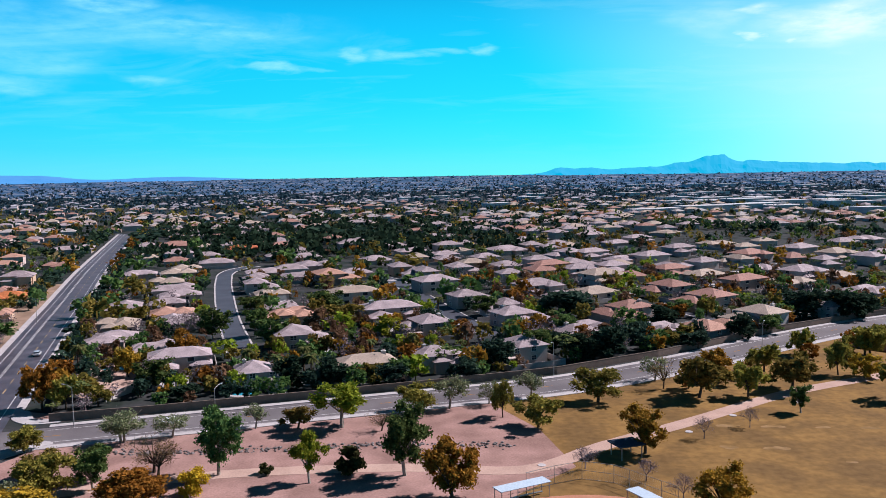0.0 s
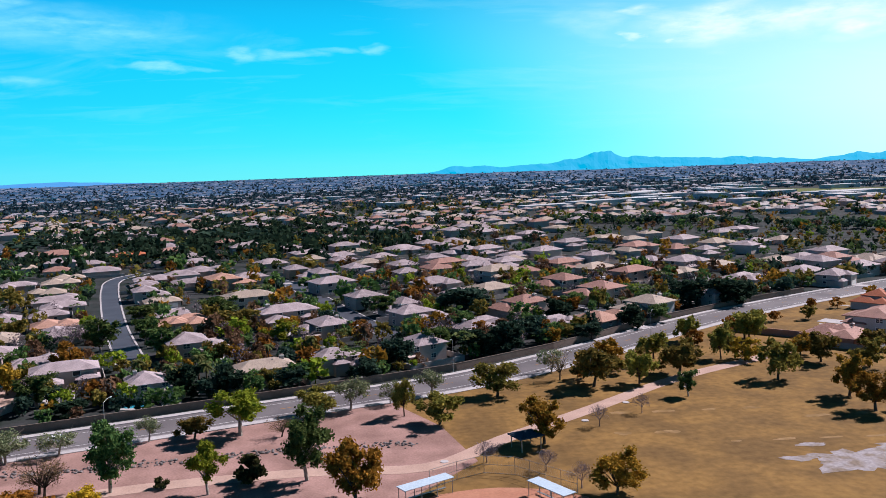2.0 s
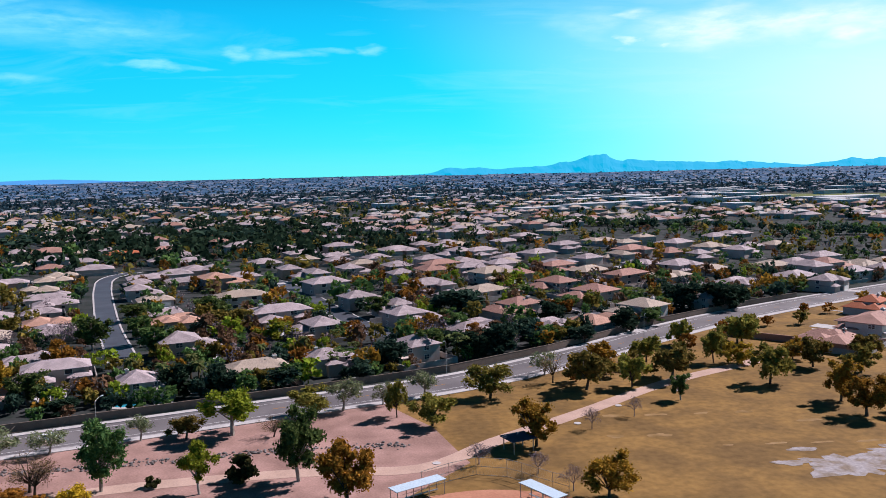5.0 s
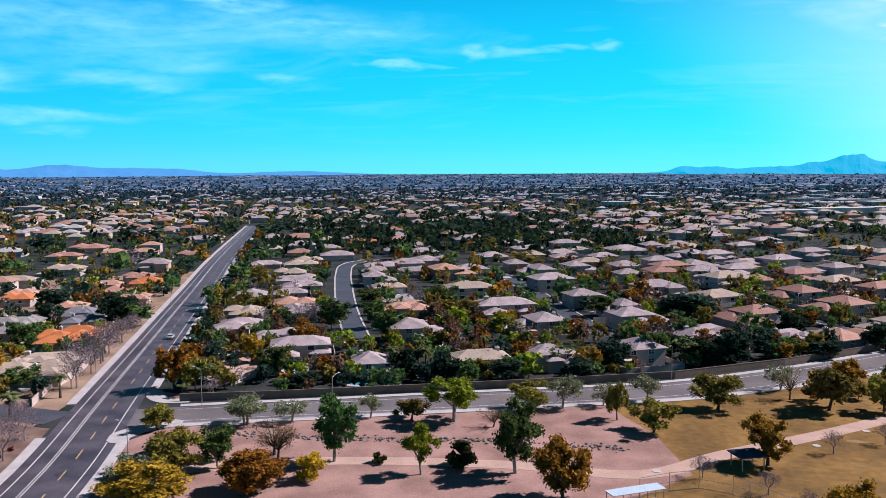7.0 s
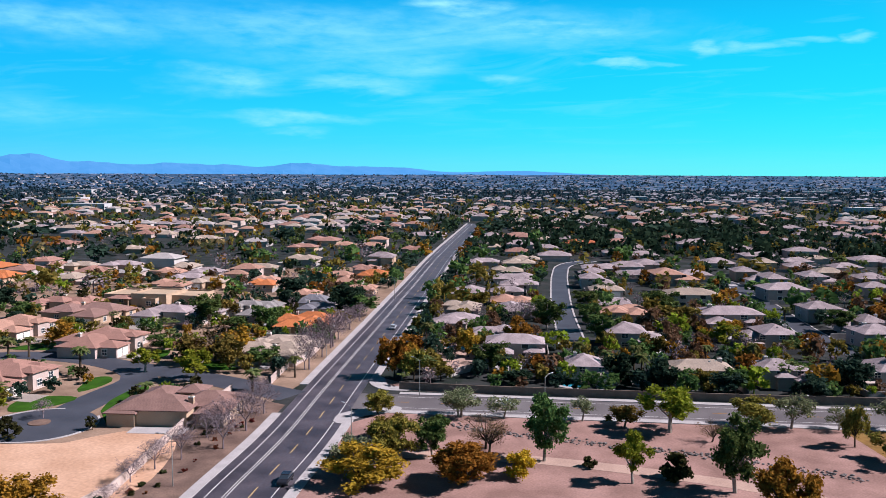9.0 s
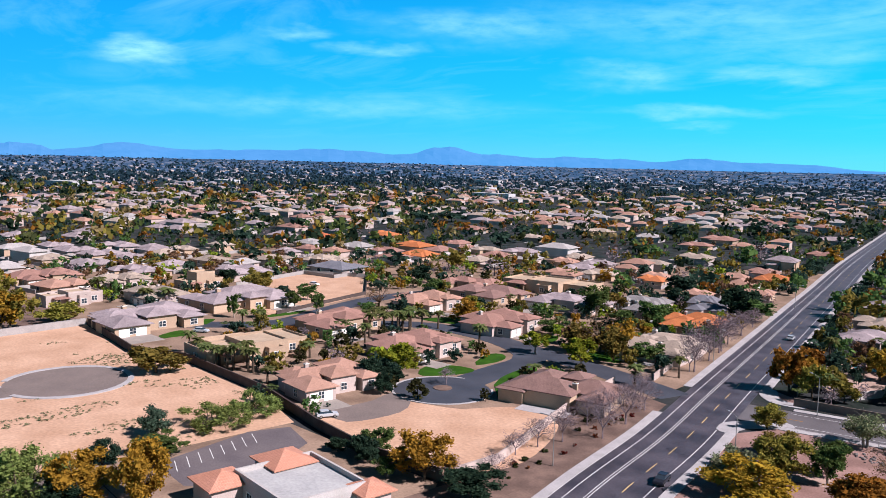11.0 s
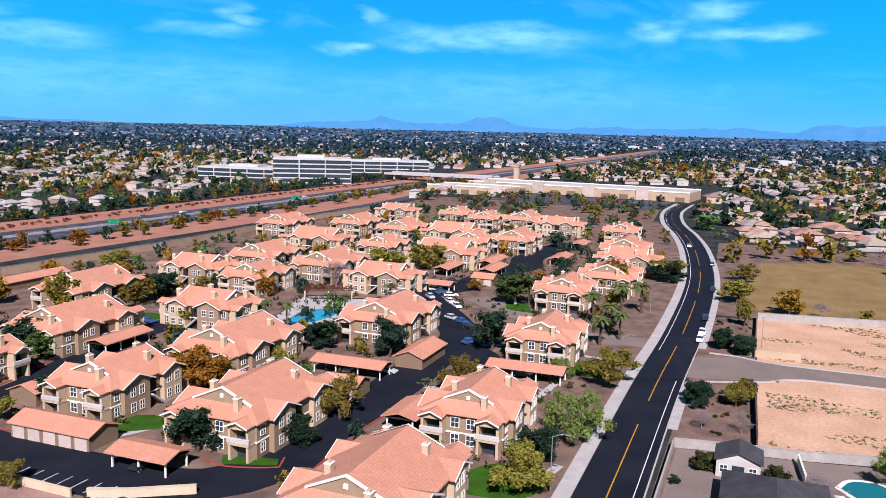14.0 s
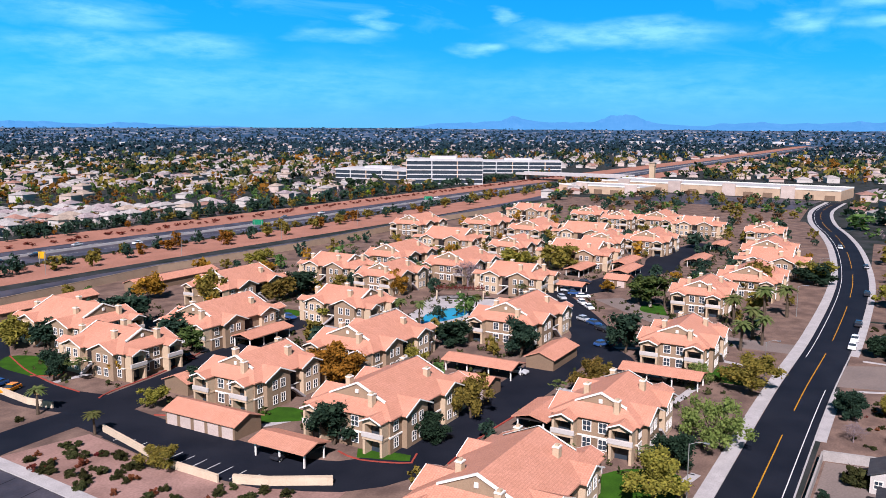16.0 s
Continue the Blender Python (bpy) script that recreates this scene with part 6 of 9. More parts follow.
house(-72, 461, 20, 23.0, 1, "taupe", "cream", 0)
house(-317, 352, 16, 21.0, 2, "white", "white", 0)
house(101, 463, 30, 19.3, 1, "taupe", "cream", 0)
house(-258, 399, 18, 19.5, 1, "tan", "cream", 0)
house(-396, 267, 14, 17.9, 1, "white", "white", 0)
house(-478, 5, 0, 13, 2, "pink", "white", 0)
house(-143, 456, 18, 16.3, 1, "tan", "cream", 0)
house(117, 464, 30, 18.9, 2, "taupe", "cream", 0)
house(-455, 152, 10, 19.7, 1, "taupe", "cream", 0)
house(-381, 297, 14, 21.4, 1, "orange", "tan", 0)
house(-40, 487, 22, 17.6, 1, "taupe", "cream", 0)
house(-473, 123, 5, 16.1, 1, "taupe", "cream", 0)
house(-421, 253, 12, 20.1, 1, "white", "white", 0)
house(25, 493, 25, 16.2, 1, "taupe", "cream", 0)
house(89, 487, 29, 20.1, 2, "taupe", "cream", 0)
house(73, 490, 28, 19.5, 2, "taupe", "cream", 0)
house(174, 464, 33, 20.2, 2, "rose", "cream", 0)
house(-493, 63, 4, 16.3, 1, "taupe", "cream", 0)
house(231, 443, 36, 18.0, 2, "taupe", "cream", 0)
house(-134, 485, 16, 20.5, 1, "taupe", "cream", 0)
house(-382, 332, 14, 13.8, 1, "rose", "tan", 0)
house(-505, 37, 2, 20.0, 1, "pink", "tan", 0)
house(222, 463, 35, 19.5, 2, "tan", "white", 0)
house(0, 514, 24, 17.6, 1, "taupe", "cream", 0)
house(-515, -9, 0, 15.2, 1, "pink", "tan", 0)
house(-86, 511, 20, 18.7, 1, "taupe", "cream", 0)
house(147, 507, 31, 20.1, 2, "taupe", "cream", 0)
house(-226, 481, 18, 17.4, 1, "rose", "tan", 0)
house(41, 534, 26, 24.6, 1, "taupe", "cream", 0)
house(-21, 537, 23, 21.2, 1, "taupe", "cream", 0)
house(-458, 283, 12, 14.7, 1, "red", "tan", 0)
house(214, 495, 34, 20.5, 2, "taupe", "cream", 0)
house(-299, 463, 17, 18.8, 1, "rose", "tan", 0)
house(-448, 323, 14, 20.7, 1, "orange", "tan", 0)
house(-541, 120, 4, 18.2, 1, "taupe", "cream", 0)
house(-552, 81, 4, 18.3, 1, "taupe", "cream", 0)
house(-388, 405, 16, 17.2, 1, "tan", "tan", 0)
house(-561, 26, 2, 18.4, 1, "pink", "tan", 0)
house(-568, 61, 2, 18.7, 1, "pink", "tan", 0)
house(184, 549, 32, 22.0, 1, "tan", "cream", 0)
house(-36, 582, 22, 21.0, 1, "taupe", "cream", 0)
house(121, 575, 29, 19.3, 1, "taupe", "cream", 0)
house(-140, 576, 18, 24.1, 1, "red", "tan", 0)
house(-352, 486, 16, 20.5, 1, "white", "white", 0)
house(140, 587, 30, 19.8, 2, "taupe", "cream", 0)
house(-315, 515, 18, 24.7, 1, "rose", "tan", 0)
house(-117, 599, 20, 20.8, 1, "rose", "cream", 0)
house(-603, 109, 4, 18.1, 1, "rose", "tan", 0)
house(63, 611, 27, 24.2, 1, "taupe", "cream", 0)
house(-457, 412, 14, 21.0, 1, "rose", "tan", 0)
house(-400, 488, 16, 21.5, 1, "tan", "tan", 0)
house(293, 570, 36, 21.9, 1, "taupe", "cream", 0)
house(-200, 617, 18, 25.5, 1, "rose", "tan", 0)
house(-267, 592, 18, 29, 1, "taupe", "cream", 0)
house(93, 654, 28, 22.5, 2, "taupe", "cream", 0)
house(118, 657, 29, 22.7, 1, "taupe", "cream", 0)
house(179, 657, 31, 22.3, 1, "tan", "cream", 0)

# ---- villas of the estate ----
villa(-158, 99, 90, 23, "pink", "cream", 1)
villa(-175, 137, 100, 25, "rose", "cream", 0)
villa(-119, 137, 200, 24, "mauve", "tan", 2)
villa(-185, 179, 105, 26, "rose", "cream", 0)
villa(-133, 189, 190, 21, "tan", "cream", 2)
villa(-213, 137, 98, 26, "rose", "tan", 1)
villa(-249, 91, 95, 33, "taupe", "tan", 1)
villa(-266, 130, 100, 34, "taupe", "tan", 2)
villa(-228, 184, 100, 25, "pink", "cream", 0)
villa(-228, 213, 10, 26, "mauve", "tan", 2)
villa(-196, 226, 15, 28, "taupe", "cream", 1)
villa(-355, 88, 100, 27, "rose", "tan", 0)
villa(-150, 231, 15, 19, "orange", "cream", 2)
villa(-181, 248, 15, 18, "grey", "cream", 1)
villa(-167, 270, 15, 17, "slate", "cream", 0)
villa(-330, 110, 100, 22, "tan", "cream", 0)
villa(-352, 125, 10, 22, "taupe", "tan", 1)
villa(-290, 108, 10, 22, "tan", "cream", 2)
villa(-250, 225, 10, 22, "rose", "tan", 1)
villa(-330, 160, 12, 24, "taupe", "cream", 2)
villa(-345, 215, 12, 22, "tan", "tan", 0)
flat_villa(-197, 99, 92, 30, "tan", "sprawling tan stucco villa with flat parapet roofs")
flat_villa(-232, 254, 14, 38, "tan", "long tan stucco villa with stepped flat roofs")
flat_villa(-300, 83, 98, 20, "cream", "cream stucco villa with flat parapet roofs")
flat_villa(-309, 134, 100, 18, "tan", "two-storey golden stucco villa with flat roofs", 2)
tree("palm", -206.3, 86.4, 7.1, 4.6)
tree("palm", -201, 86.8, 6.2, 4.6)
tree("palm", -196, 86.9, 5.2, 4.6)
tree("palm", -190, 87.4, 5.2, 4.6)
tree("palm", -185, 87, 6.2, 4.6)
tree("palm", -180.3, 90.3, 7.1, 4.6)
tree("palm", -193, 84.6, 6.2, 4.6)
tree("palm", -187.5, 85.2, 6.7, 4.6)
tree("palm", -213.1, 147.2, 5.5, 4.6)
tree("palm", -208.3, 147.9, 7.1, 4.6)
tree("palm", -210.4, 152.6, 6.4, 4.6)
tree("palm", -205.1, 152, 5.5, 4.6)
tree("palm", -205.1, 155.9, 5.5, 4.6)
tree("palm", -205.8, 159.6, 6.6, 4.6)
tree("palm", -201.5, 152, 6.7, 4.6)
tree("palm", -199, 154.4, 6.2, 4.6)
tree("palm", -202, 157, 5.2, 4.6)
tree("palm", -197, 150, 6.2, 4.6)
tree("palm", -115.3, 174.1, 6.1, 4.6)
tree("palm", -170.2, 190.6, 5.8, 4.6)
tree("dark", -146.5, 106.5, 5, 4.5)
tree("dark", -153, 112.5, 6.5, 5)
tree("lime", -160, 121, 6, 6)
tree("dark", -150, 112, 4.5, 4.5)
tree("olive", -166, 110, 4, 4.5)
tree("olive", -190, 112, 4, 4)
tree("green", -225, 156, 5, 5)
tree("green", -262, 155, 6, 6)
tree("olive", -290, 150, 7, 9)
tree("dark", -318, 150, 6, 8)
tree("dark", -272, 150, 5, 6)
tree("gold", -200, 88, 3, 5)
tree("olive", -148, 175, 8, 9)
tree("gold", -142, 184, 9, 10)
tree("lime", -154, 163, 6, 7)
tree("green", -160, 210, 7, 7)
tree("dark", -176, 262, 8, 8)
tree("dark", -190, 285, 9, 10)
tree("olive", -186, 238, 7, 8)
tree("dark", -205, 235, 6, 6)
tree("green", -246, 205, 5, 6)
tree("dark", -276, 220, 8, 9)
tree("olive", -215, 195, 5, 6)
tree("dark", -240, 195, 5, 5)

# ---- apartments, garages and carports ----
apartment(-94.4, -44.2, 0, "A")
apartment(-131.5, -42.1, 0, "B")
apartment(-116.5, -78.2, 0, "A")
apartment(-117.5, -108.6, 0, "B")
apartment(-115.5, -147.6, 90, "B")
apartment(-146.4, -147.9, 0, "A")
apartment(-184.3, -43.3, 0, "B")
apartment(-147.6, -103.2, 0, "A")
apartment(-176.2, -131.1, 90, "B")
apartment(-186.3, -84.5, 0, "A")
apartment(-126.1, -176.0, 90, "A")
apartment(-181.2, -176.5, 0, "A")
apartment(-222.3, -169.8, 90, "B")
apartment(-254.6, -165.4, 0, "A")
apartment(-218.4, -145.0, 0, "B")
apartment(-249.8, -136.5, 0, "A")
apartment(-236.5, -109.5, 90, "B")
apartment(-302.7, -170.7, 90, "A")
apartment(-297.5, -138.0, 0, "B")
apartment(-293.8, -110.0, 90, "A")
apartment(-328.3, -110.8, 0, "B")
apartment(-343.9, -96.3, 0, "A")
apartment(-241.0, -51.5, 0, "B")
apartment(-272.5, -43.4, 0, "A")
apartment(-310.5, -43.4, 90, "B")
apartment(-339.3, -48.4, 0, "A")
apartment(-397.0, -59.0, 0, "B")
apartment(-361.3, -182.4, 0, "A")
apartment(-428.6, -190.6, 90, "B")
apartment(-352.8, -154.0, 0, "A")
apartment(-428.0, -154.4, 0, "B")
apartment(-352.3, -128.2, 90, "A")
apartment(-415.9, -133.2, 0, "B")
apartment(-423.0, -114.3, 0, "A")
apartment(-408.8, -91.8, 90, "B")
apartment(-342.8, -211.6, 0, "A")
garage_block(-99.4, -103.7, 0, 16.4)
carport(-95.8, -83.3, 0, 10.7)
carport(-151.9, -77.8, 0, 16.2)
garage_block(-167.3, -68.3, -90, 14.1)
carport(-164.5, -42.8, 0, 16.2)
carport(-129.9, -54.7, -90, 10.7)
carport(-147.5, -135.9, -90, 14.8)
garage_block(-139.2, -72.7, 0, 7.5)
garage_block(-111.2, -123.0, -90, 5.1)
carport(-244.6, -93.6, 0, 8.7)
carport(-279.1, -103.2, -90, 19.7)
carport(-297.0, -110.0, -90, 14.7)
carport(-299.5, -93.2, -90, 18.7)
carport(-281.6, -87.5, -90, 17.6)
carport(-320.3, -71.3, -90, 17.3)
carport(-364.5, -72.6, -90, 14.7)
garage_block(-262.3, -84.2, 0, 7.3)
garage_block(-140.9, -211.4, -90, 30.4)
garage_block(-188.8, -212.8, -90, 34.0)

# ---- trees and shrubs ----
tree("olive", -110.2, -29.1, 7.2, 7.8)
tree("dark", -122.4, -8.5, 1.4, 1.6)
tree("green", -107.6, 60.2, 3.8, 7.9)
tree("dark", -121.1, -28.8, 6.8, 6.2)
tree("dark", -92.3, 85, 4.2, 8.4)
tree("gold", -119.1, 42.2, 10.3, 7.6)
tree("shrub", -120.2, -40.2, 1.0, 1.1)
tree("olive", -81.9, -97.2, 3.8, 5.4)
tree("grey", -126.7, 11.7, 3.1, 6.3)
tree("dark", -123.1, 32.3, 4.8, 5.4)
tree("shrub", -96, -83.9, 1.0, 1.4)
tree("gold", 0.8, 128.6, 10.0, 8.6)
tree("gold", 42, 122.2, 7.4, 7.3)
tree("gold", -124.6, 35.3, 7.6, 8.2)
tree("shrub", -129.7, -4.8, 2.7, 3.3)
tree("gold", -101.1, 82, 8.2, 8.7)
tree("grey", -99, 84.9, 4.9, 5.5)
tree("shrub", -130.5, 6, 2.5, 3.1)
tree("shrub", -130.6, -4.6, 2.9, 3.3)
tree("dark", -103.4, -80.5, 7.8, 7.8)
tree("grey", 37.3, 125.9, 4.6, 4.2)
tree("dark", -112.9, -67.9, 5.4, 5.6)
tree("gold", -64.1, 116, 6.8, 11.2)
tree("gold", -49, 124.3, 7.6, 9.4)
tree("grey", -95.8, 93.2, 4.0, 5.6)
tree("mesquite", -132.3, 28.4, 7.7, 14.2)
tree("rust", -49.8, 126.9, 6.2, 9.5)
tree("mesquite", -134.1, -25.9, 8.9, 10.5)
tree("yellow", -41.9, 131.5, 5.0, 4.3)
tree("lime", -23.4, 136.3, 8.9, 5.3)
tree("grey", 33.6, 134.6, 4.1, 3.9)
tree("green", -7.3, 139.2, 12.9, 7.8)
tree("mesquite", -137.3, 27.2, 6.2, 10.7)
tree("dark", -115.5, 79.8, 4.6, 4.9)
tree("pale", -69.4, 122.1, 5.4, 6.9)
tree("shrub", -16.8, 140.7, 4.9, 5.1)
tree("green", -115.3, 82.7, 4.9, 4.9)
tree("mesquite", -140.3, 25.8, 4.2, 8.9)
tree("olive", -126.1, -66.9, 8.3, 7.0)
tree("grey", 24.4, 141, 4.2, 4.5)
tree("grey", -100.7, 102.5, 4.7, 5.0)
tree("shrub", -31.8, 140.9, 2.1, 2.2)
tree("dark", -138.9, 42.8, 4.7, 4.5)
tree("olive", -65.4, 130.1, 7.8, 8.1)
tree("palm", -86.3, -118, 4.7, 3.7)
tree("green", -40.1, 140.8, 12.0, 7.1)
tree("green", -59.6, 134.7, 7.4, 5.1)
tree("green", -137.9, 52.4, 3.7, 7.2)
tree("pale", -73, 128.3, 4.5, 6.6)
tree("grey", -148.4, -6.3, 3.8, 4.1)
tree("grey", -148.6, 0.4, 4.3, 3.7)
tree("grey", -101.3, 108.9, 5.9, 5.7)
tree("bare", -50.8, 141, 6.9, 6.7)
tree("green", -60.9, 138.5, 7.0, 4.7)
tree("bare", -52.1, 142.7, 6.5, 7.3)
tree("grey", -100.5, 114.8, 7.1, 6.3)
tree("rust", 36.8, 148.4, 9.8, 7.4)
tree("grey", -97.3, 122.6, 7.7, 6.5)
tree("olive", -100.8, -120.2, 4.2, 4.9)
tree("blue", -147.4, 54.9, 5.6, 5.2)
tree("olive", -70.5, 141.1, 5.0, 8.7)
tree("mesquite", -146, 65.3, 5.1, 12.1)
tree("dark", -160, -7.2, 5.3, 4.6)
tree("olive", -151.5, -53.5, 6.8, 7.2)
tree("palm", -87.5, -135.3, 5.8, 4.4)
tree("gold", -128.9, -99.2, 8.6, 10.6)
tree("dark", -163.2, -7.9, 5.1, 4.5)
tree("olive", -163.8, -0.9, 4.3, 4.7)
tree("grey", -104.3, 126.4, 6.4, 5.6)
tree("grey", 50.2, 156.2, 4.6, 3.9)
tree("dark", -111.6, -120.5, 5.2, 4.5)
tree("bare", -13.2, 164.5, 4.0, 5.1)
tree("olive", -165.5, -0.1, 5.2, 5.1)
tree("olive", 19, 165.1, 6.7, 8.5)
tree("grey", -100.1, 133.3, 8.1, 8.0)
tree("lime", -21.6, 167.3, 10.1, 9.8)
tree("mesquite", -150.6, 76.3, 4.7, 10.4)
tree("olive", -30.7, 167.1, 5.1, 7.0)
tree("olive", -168.2, -26, 7.7, 9.9)
tree("grey", -105.7, 133.4, 6.6, 5.8)
tree("mesquite", -168, -36.2, 4.8, 4.7)
tree("olive", 12.2, 172.5, 8.3, 4.5)
tree("dark", -173.5, 0.8, 3.1, 4.0)
tree("grey", 61.5, 162.7, 4.5, 3.6)
tree("olive", -141.5, -101.3, 6.1, 9.5)
tree("sparse", -64.1, 160, 6.3, 7.1)
tree("sparse", -39.6, 167.4, 5.2, 5.0)
tree("sparse", -55.4, 162.6, 4.9, 6.0)
tree("olive", -148.6, -93.9, 5.0, 6.6)
tree("sparse", -64.6, 159.8, 6.1, 7.2)
tree("gold", -109.6, -140, 5.6, 4.2)
tree("olive", -5.8, 177.8, 6.2, 9.1)
tree("grey", -103.9, 144.7, 7.3, 6.1)
tree("grey", -108.2, 143, 5.6, 6.1)
tree("olive", -81.3, 154.6, 5.2, 6.1)
tree("sparse", 0.9, 179.9, 7.6, 7.4)
tree("olive", -81.3, 154.6, 4.2, 5.6)
tree("dark", -101.8, -151.1, 6.8, 5.0)
tree("dark", -166.7, -76, 9.6, 7.5)
tree("sparse", 9.9, 182.9, 5.2, 4.4)
tree("olive", 34.6, 183.1, 8.1, 10.1)
tree("rust", 107.8, 152.9, 9.6, 7.9)
tree("dark", -153.9, 108, 7.2, 5.1)
tree("green", 76, 172.3, 6.4, 3.8)
tree("grey", -144, 122.7, 4.6, 4.6)
tree("grey", -111.2, 153.2, 5.9, 5.8)
tree("dark", -157.7, -104.9, 7.5, 8.3)
tree("sparse", 19.6, 186.1, 6.4, 6.4)
tree("palm", -168.3, 89.1, 4.6, 4.6)
tree("dark", -182.5, -56.4, 9.8, 7.8)
tree("dark", -167.5, -93.5, 6.7, 7.8)
tree("rust", 117.5, 153.3, 8.5, 7.2)
tree("lime", -154.4, 116.2, 8.7, 8.1)
tree("olive", 58.2, 185.2, 10.2, 10.5)
tree("green", -132.2, -142.7, 6.0, 6.6)
tree("palm", -116.6, 158.1, 6.1, 5.3)
tree("rust", 109.3, 164, 10.6, 6.7)
tree("palm", -117.2, 158.9, 4.0, 3.7)
tree("olive", 69.5, 185.2, 8.1, 6.7)
tree("dark", -61.3, 190, 4.1, 7.0)
tree("bare", 52.2, 193.3, 7.8, 5.4)
tree("palm", -179, 90.9, 6.9, 4.9)
tree("dark", -28, 199.2, 8.3, 6.8)
tree("palm", -198.9, -33.7, 8.2, 6.0)
tree("dark", -13.3, 201.5, 5.6, 7.5)
tree("palm", -138.9, 146.9, 2.8, 4.9)
tree("olive", -18.1, 201.7, 5.6, 6.8)
tree("dark", -136.3, -150, 8.3, 10.9)
tree("olive", -80.4, 186.7, 5.5, 5.5)
tree("olive", -86.5, 184, 8.2, 6.9)
tree("palm", -183.7, 88, 7.7, 5.5)
tree("green", -11.4, 204.2, 6.4, 6.2)
tree("dark", -204.6, -0.8, 4.9, 5.0)
tree("palm", -33.3, 201.9, 9.1, 4.4)
tree("olive", -192.1, 72, 6.7, 12.4)
tree("dark", -38.1, 201.8, 8.4, 8.3)
tree("dark", 5.8, 205.9, 5.7, 6.9)
tree("palm", -184.5, 92.2, 7.8, 5.0)
tree("gold", -92.3, 184.5, 11.1, 8.3)
tree("dark", -206.4, -0.5, 4.8, 4.9)
tree("olive", 81.6, 190.3, 8.8, 10.5)
tree("olive", 102.1, 180.8, 9.8, 8.7)
tree("palm", -176.8, -109.2, 8.6, 4.2)
tree("dark", -208.4, -5.7, 5.1, 4.5)
tree("palm", -206.4, -30.1, 8.4, 5.6)
tree("palm", -42.9, 204.6, 8.6, 4.2)
tree("palm", -190.5, 87.4, 5.7, 5.1)
tree("lime", -135.5, 160.5, 7.9, 8.5)
tree("dark", -116.9, -174.6, 7.0, 7.1)
tree("dark", -210.5, -5.3, 4.9, 5.0)
tree("sparse", 52.2, 201.4, 6.3, 5.7)
tree("green", -71.9, 200, 8.3, 7.9)
tree("gold", 67.4, 201.6, 7.8, 7.9)
tree("palm", -211.2, -33.1, 9.3, 6.3)
tree("palm", -184.5, 110, 5.1, 5.2)
tree("olive", -113.5, -183, 7.2, 8.7)
tree("palm", -197.6, 86.7, 5.1, 4.6)
tree("grey", -116.6, 182.8, 13.0, 8.7)
tree("grey", -117.5, 182, 7.3, 6.6)
tree("dark", 14.2, 217.2, 8.9, 8.8)
tree("olive", -172.8, -132.4, 7.0, 9.1)
tree("palm", -37.7, 216.6, 7.9, 4.4)
tree("palm", -180.5, -117.5, 7.5, 4.4)
tree("palm", -51.9, 214.5, 7.9, 4.4)
tree("olive", -135.8, 174.5, 9.0, 8.9)
tree("green", -130, 181.7, 5.0, 7.5)
tree("dark", -139.2, -175.2, 9.0, 10.5)
tree("olive", 82.4, 208.9, 7.5, 7.5)
tree("palm", -221.5, -39.6, 9.8, 6.6)
tree("gold", 104, 200.4, 5.7, 7.3)
tree("olive", -131.7, 183.7, 3.8, 8.3)
tree("olive", 129.3, 186.1, 7.6, 7.6)
tree("palm", -201, -105.3, 6.2, 4.0)
tree("olive", 99.2, 204.1, 9.8, 6.1)
tree("dark", 37.5, 224.3, 8.5, 9.1)
tree("palm", -181.5, -137.1, 6.2, 4.6)
tree("palm", -167.2, 154.3, 8.2, 5.5)
tree("palm", -187.6, 129.6, 7.5, 4.6)
tree("olive", 121.3, 194, 7.9, 8.4)
tree("gold", -83.8, 214.3, 8.1, 6.2)
tree("bare", -144.6, 179.3, 10.9, 10.8)
tree("green", 26.6, 229.2, 8.6, 9.3)
tree("dark", 46.4, 226.4, 10.2, 9.3)
tree("grey", -121.3, 196.9, 7.8, 7.7)
tree("palm", -8.9, 232.4, 7.9, 4.0)
tree("palm", -21.1, 233, 6.1, 4.1)
tree("gold", 120.3, 201.9, 6.0, 7.1)
tree("olive", -35.7, 233.5, 7.2, 7.1)
tree("olive", -236.5, -0.9, 8.8, 4.7)
tree("palm", -235.3, -34.1, 10.2, 7.0)
tree("dark", 31.3, 235.9, 6.5, 8.0)
tree("palm", -235.5, -49.8, 7.6, 5.8)
tree("palm", -99.2, 219.4, 8.8, 5.5)
tree("palm", -197.7, 138.1, 8.2, 5.5)
tree("grey", -125, 207.9, 11.2, 9.7)
tree("palm", -196.6, 142.7, 8.2, 5.5)
tree("palm", -241.5, -29.2, 10.0, 7.2)
tree("olive", -169.4, -174.6, 10.6, 9.8)
tree("grey", -125.7, 210.2, 11.2, 9.8)
tree("green", -235.5, -65.8, 9.8, 10.6)
tree("palm", -195.7, 147.1, 8.3, 5.6)
tree("olive", 141.5, 200.5, 6.5, 8.2)
tree("palm", -237.5, -62.1, 8.2, 4.9)
tree("olive", 99.5, 226.4, 8.2, 6.9)
tree("palm", -195.6, 151.5, 8.4, 5.6)
tree("palm", -193.5, 154.7, 7.9, 5.6)
tree("olive", -185.8, -164, 7.5, 9.9)
tree("dark", 74.2, 237.9, 5.8, 8.3)
tree("gold", -75.3, 236.5, 8.3, 8.3)
tree("green", -167.8, 185.1, 5.1, 7.5)
tree("palm", -222.1, 115.4, 7.6, 5.3)
tree("gold", -174.5, -180.9, 8.4, 8.4)
tree("gold", -211.3, -139.3, 8.0, 8.4)
tree("olive", -181.8, -177.4, 8.5, 10.2)
tree("olive", 118.2, 224.9, 8.7, 9.3)
tree("palm", -195.3, 162.6, 6.5, 5.1)
tree("olive", 117.2, 226, 8.0, 8.5)
tree("dark", 59.3, 247.6, 6.8, 7.6)
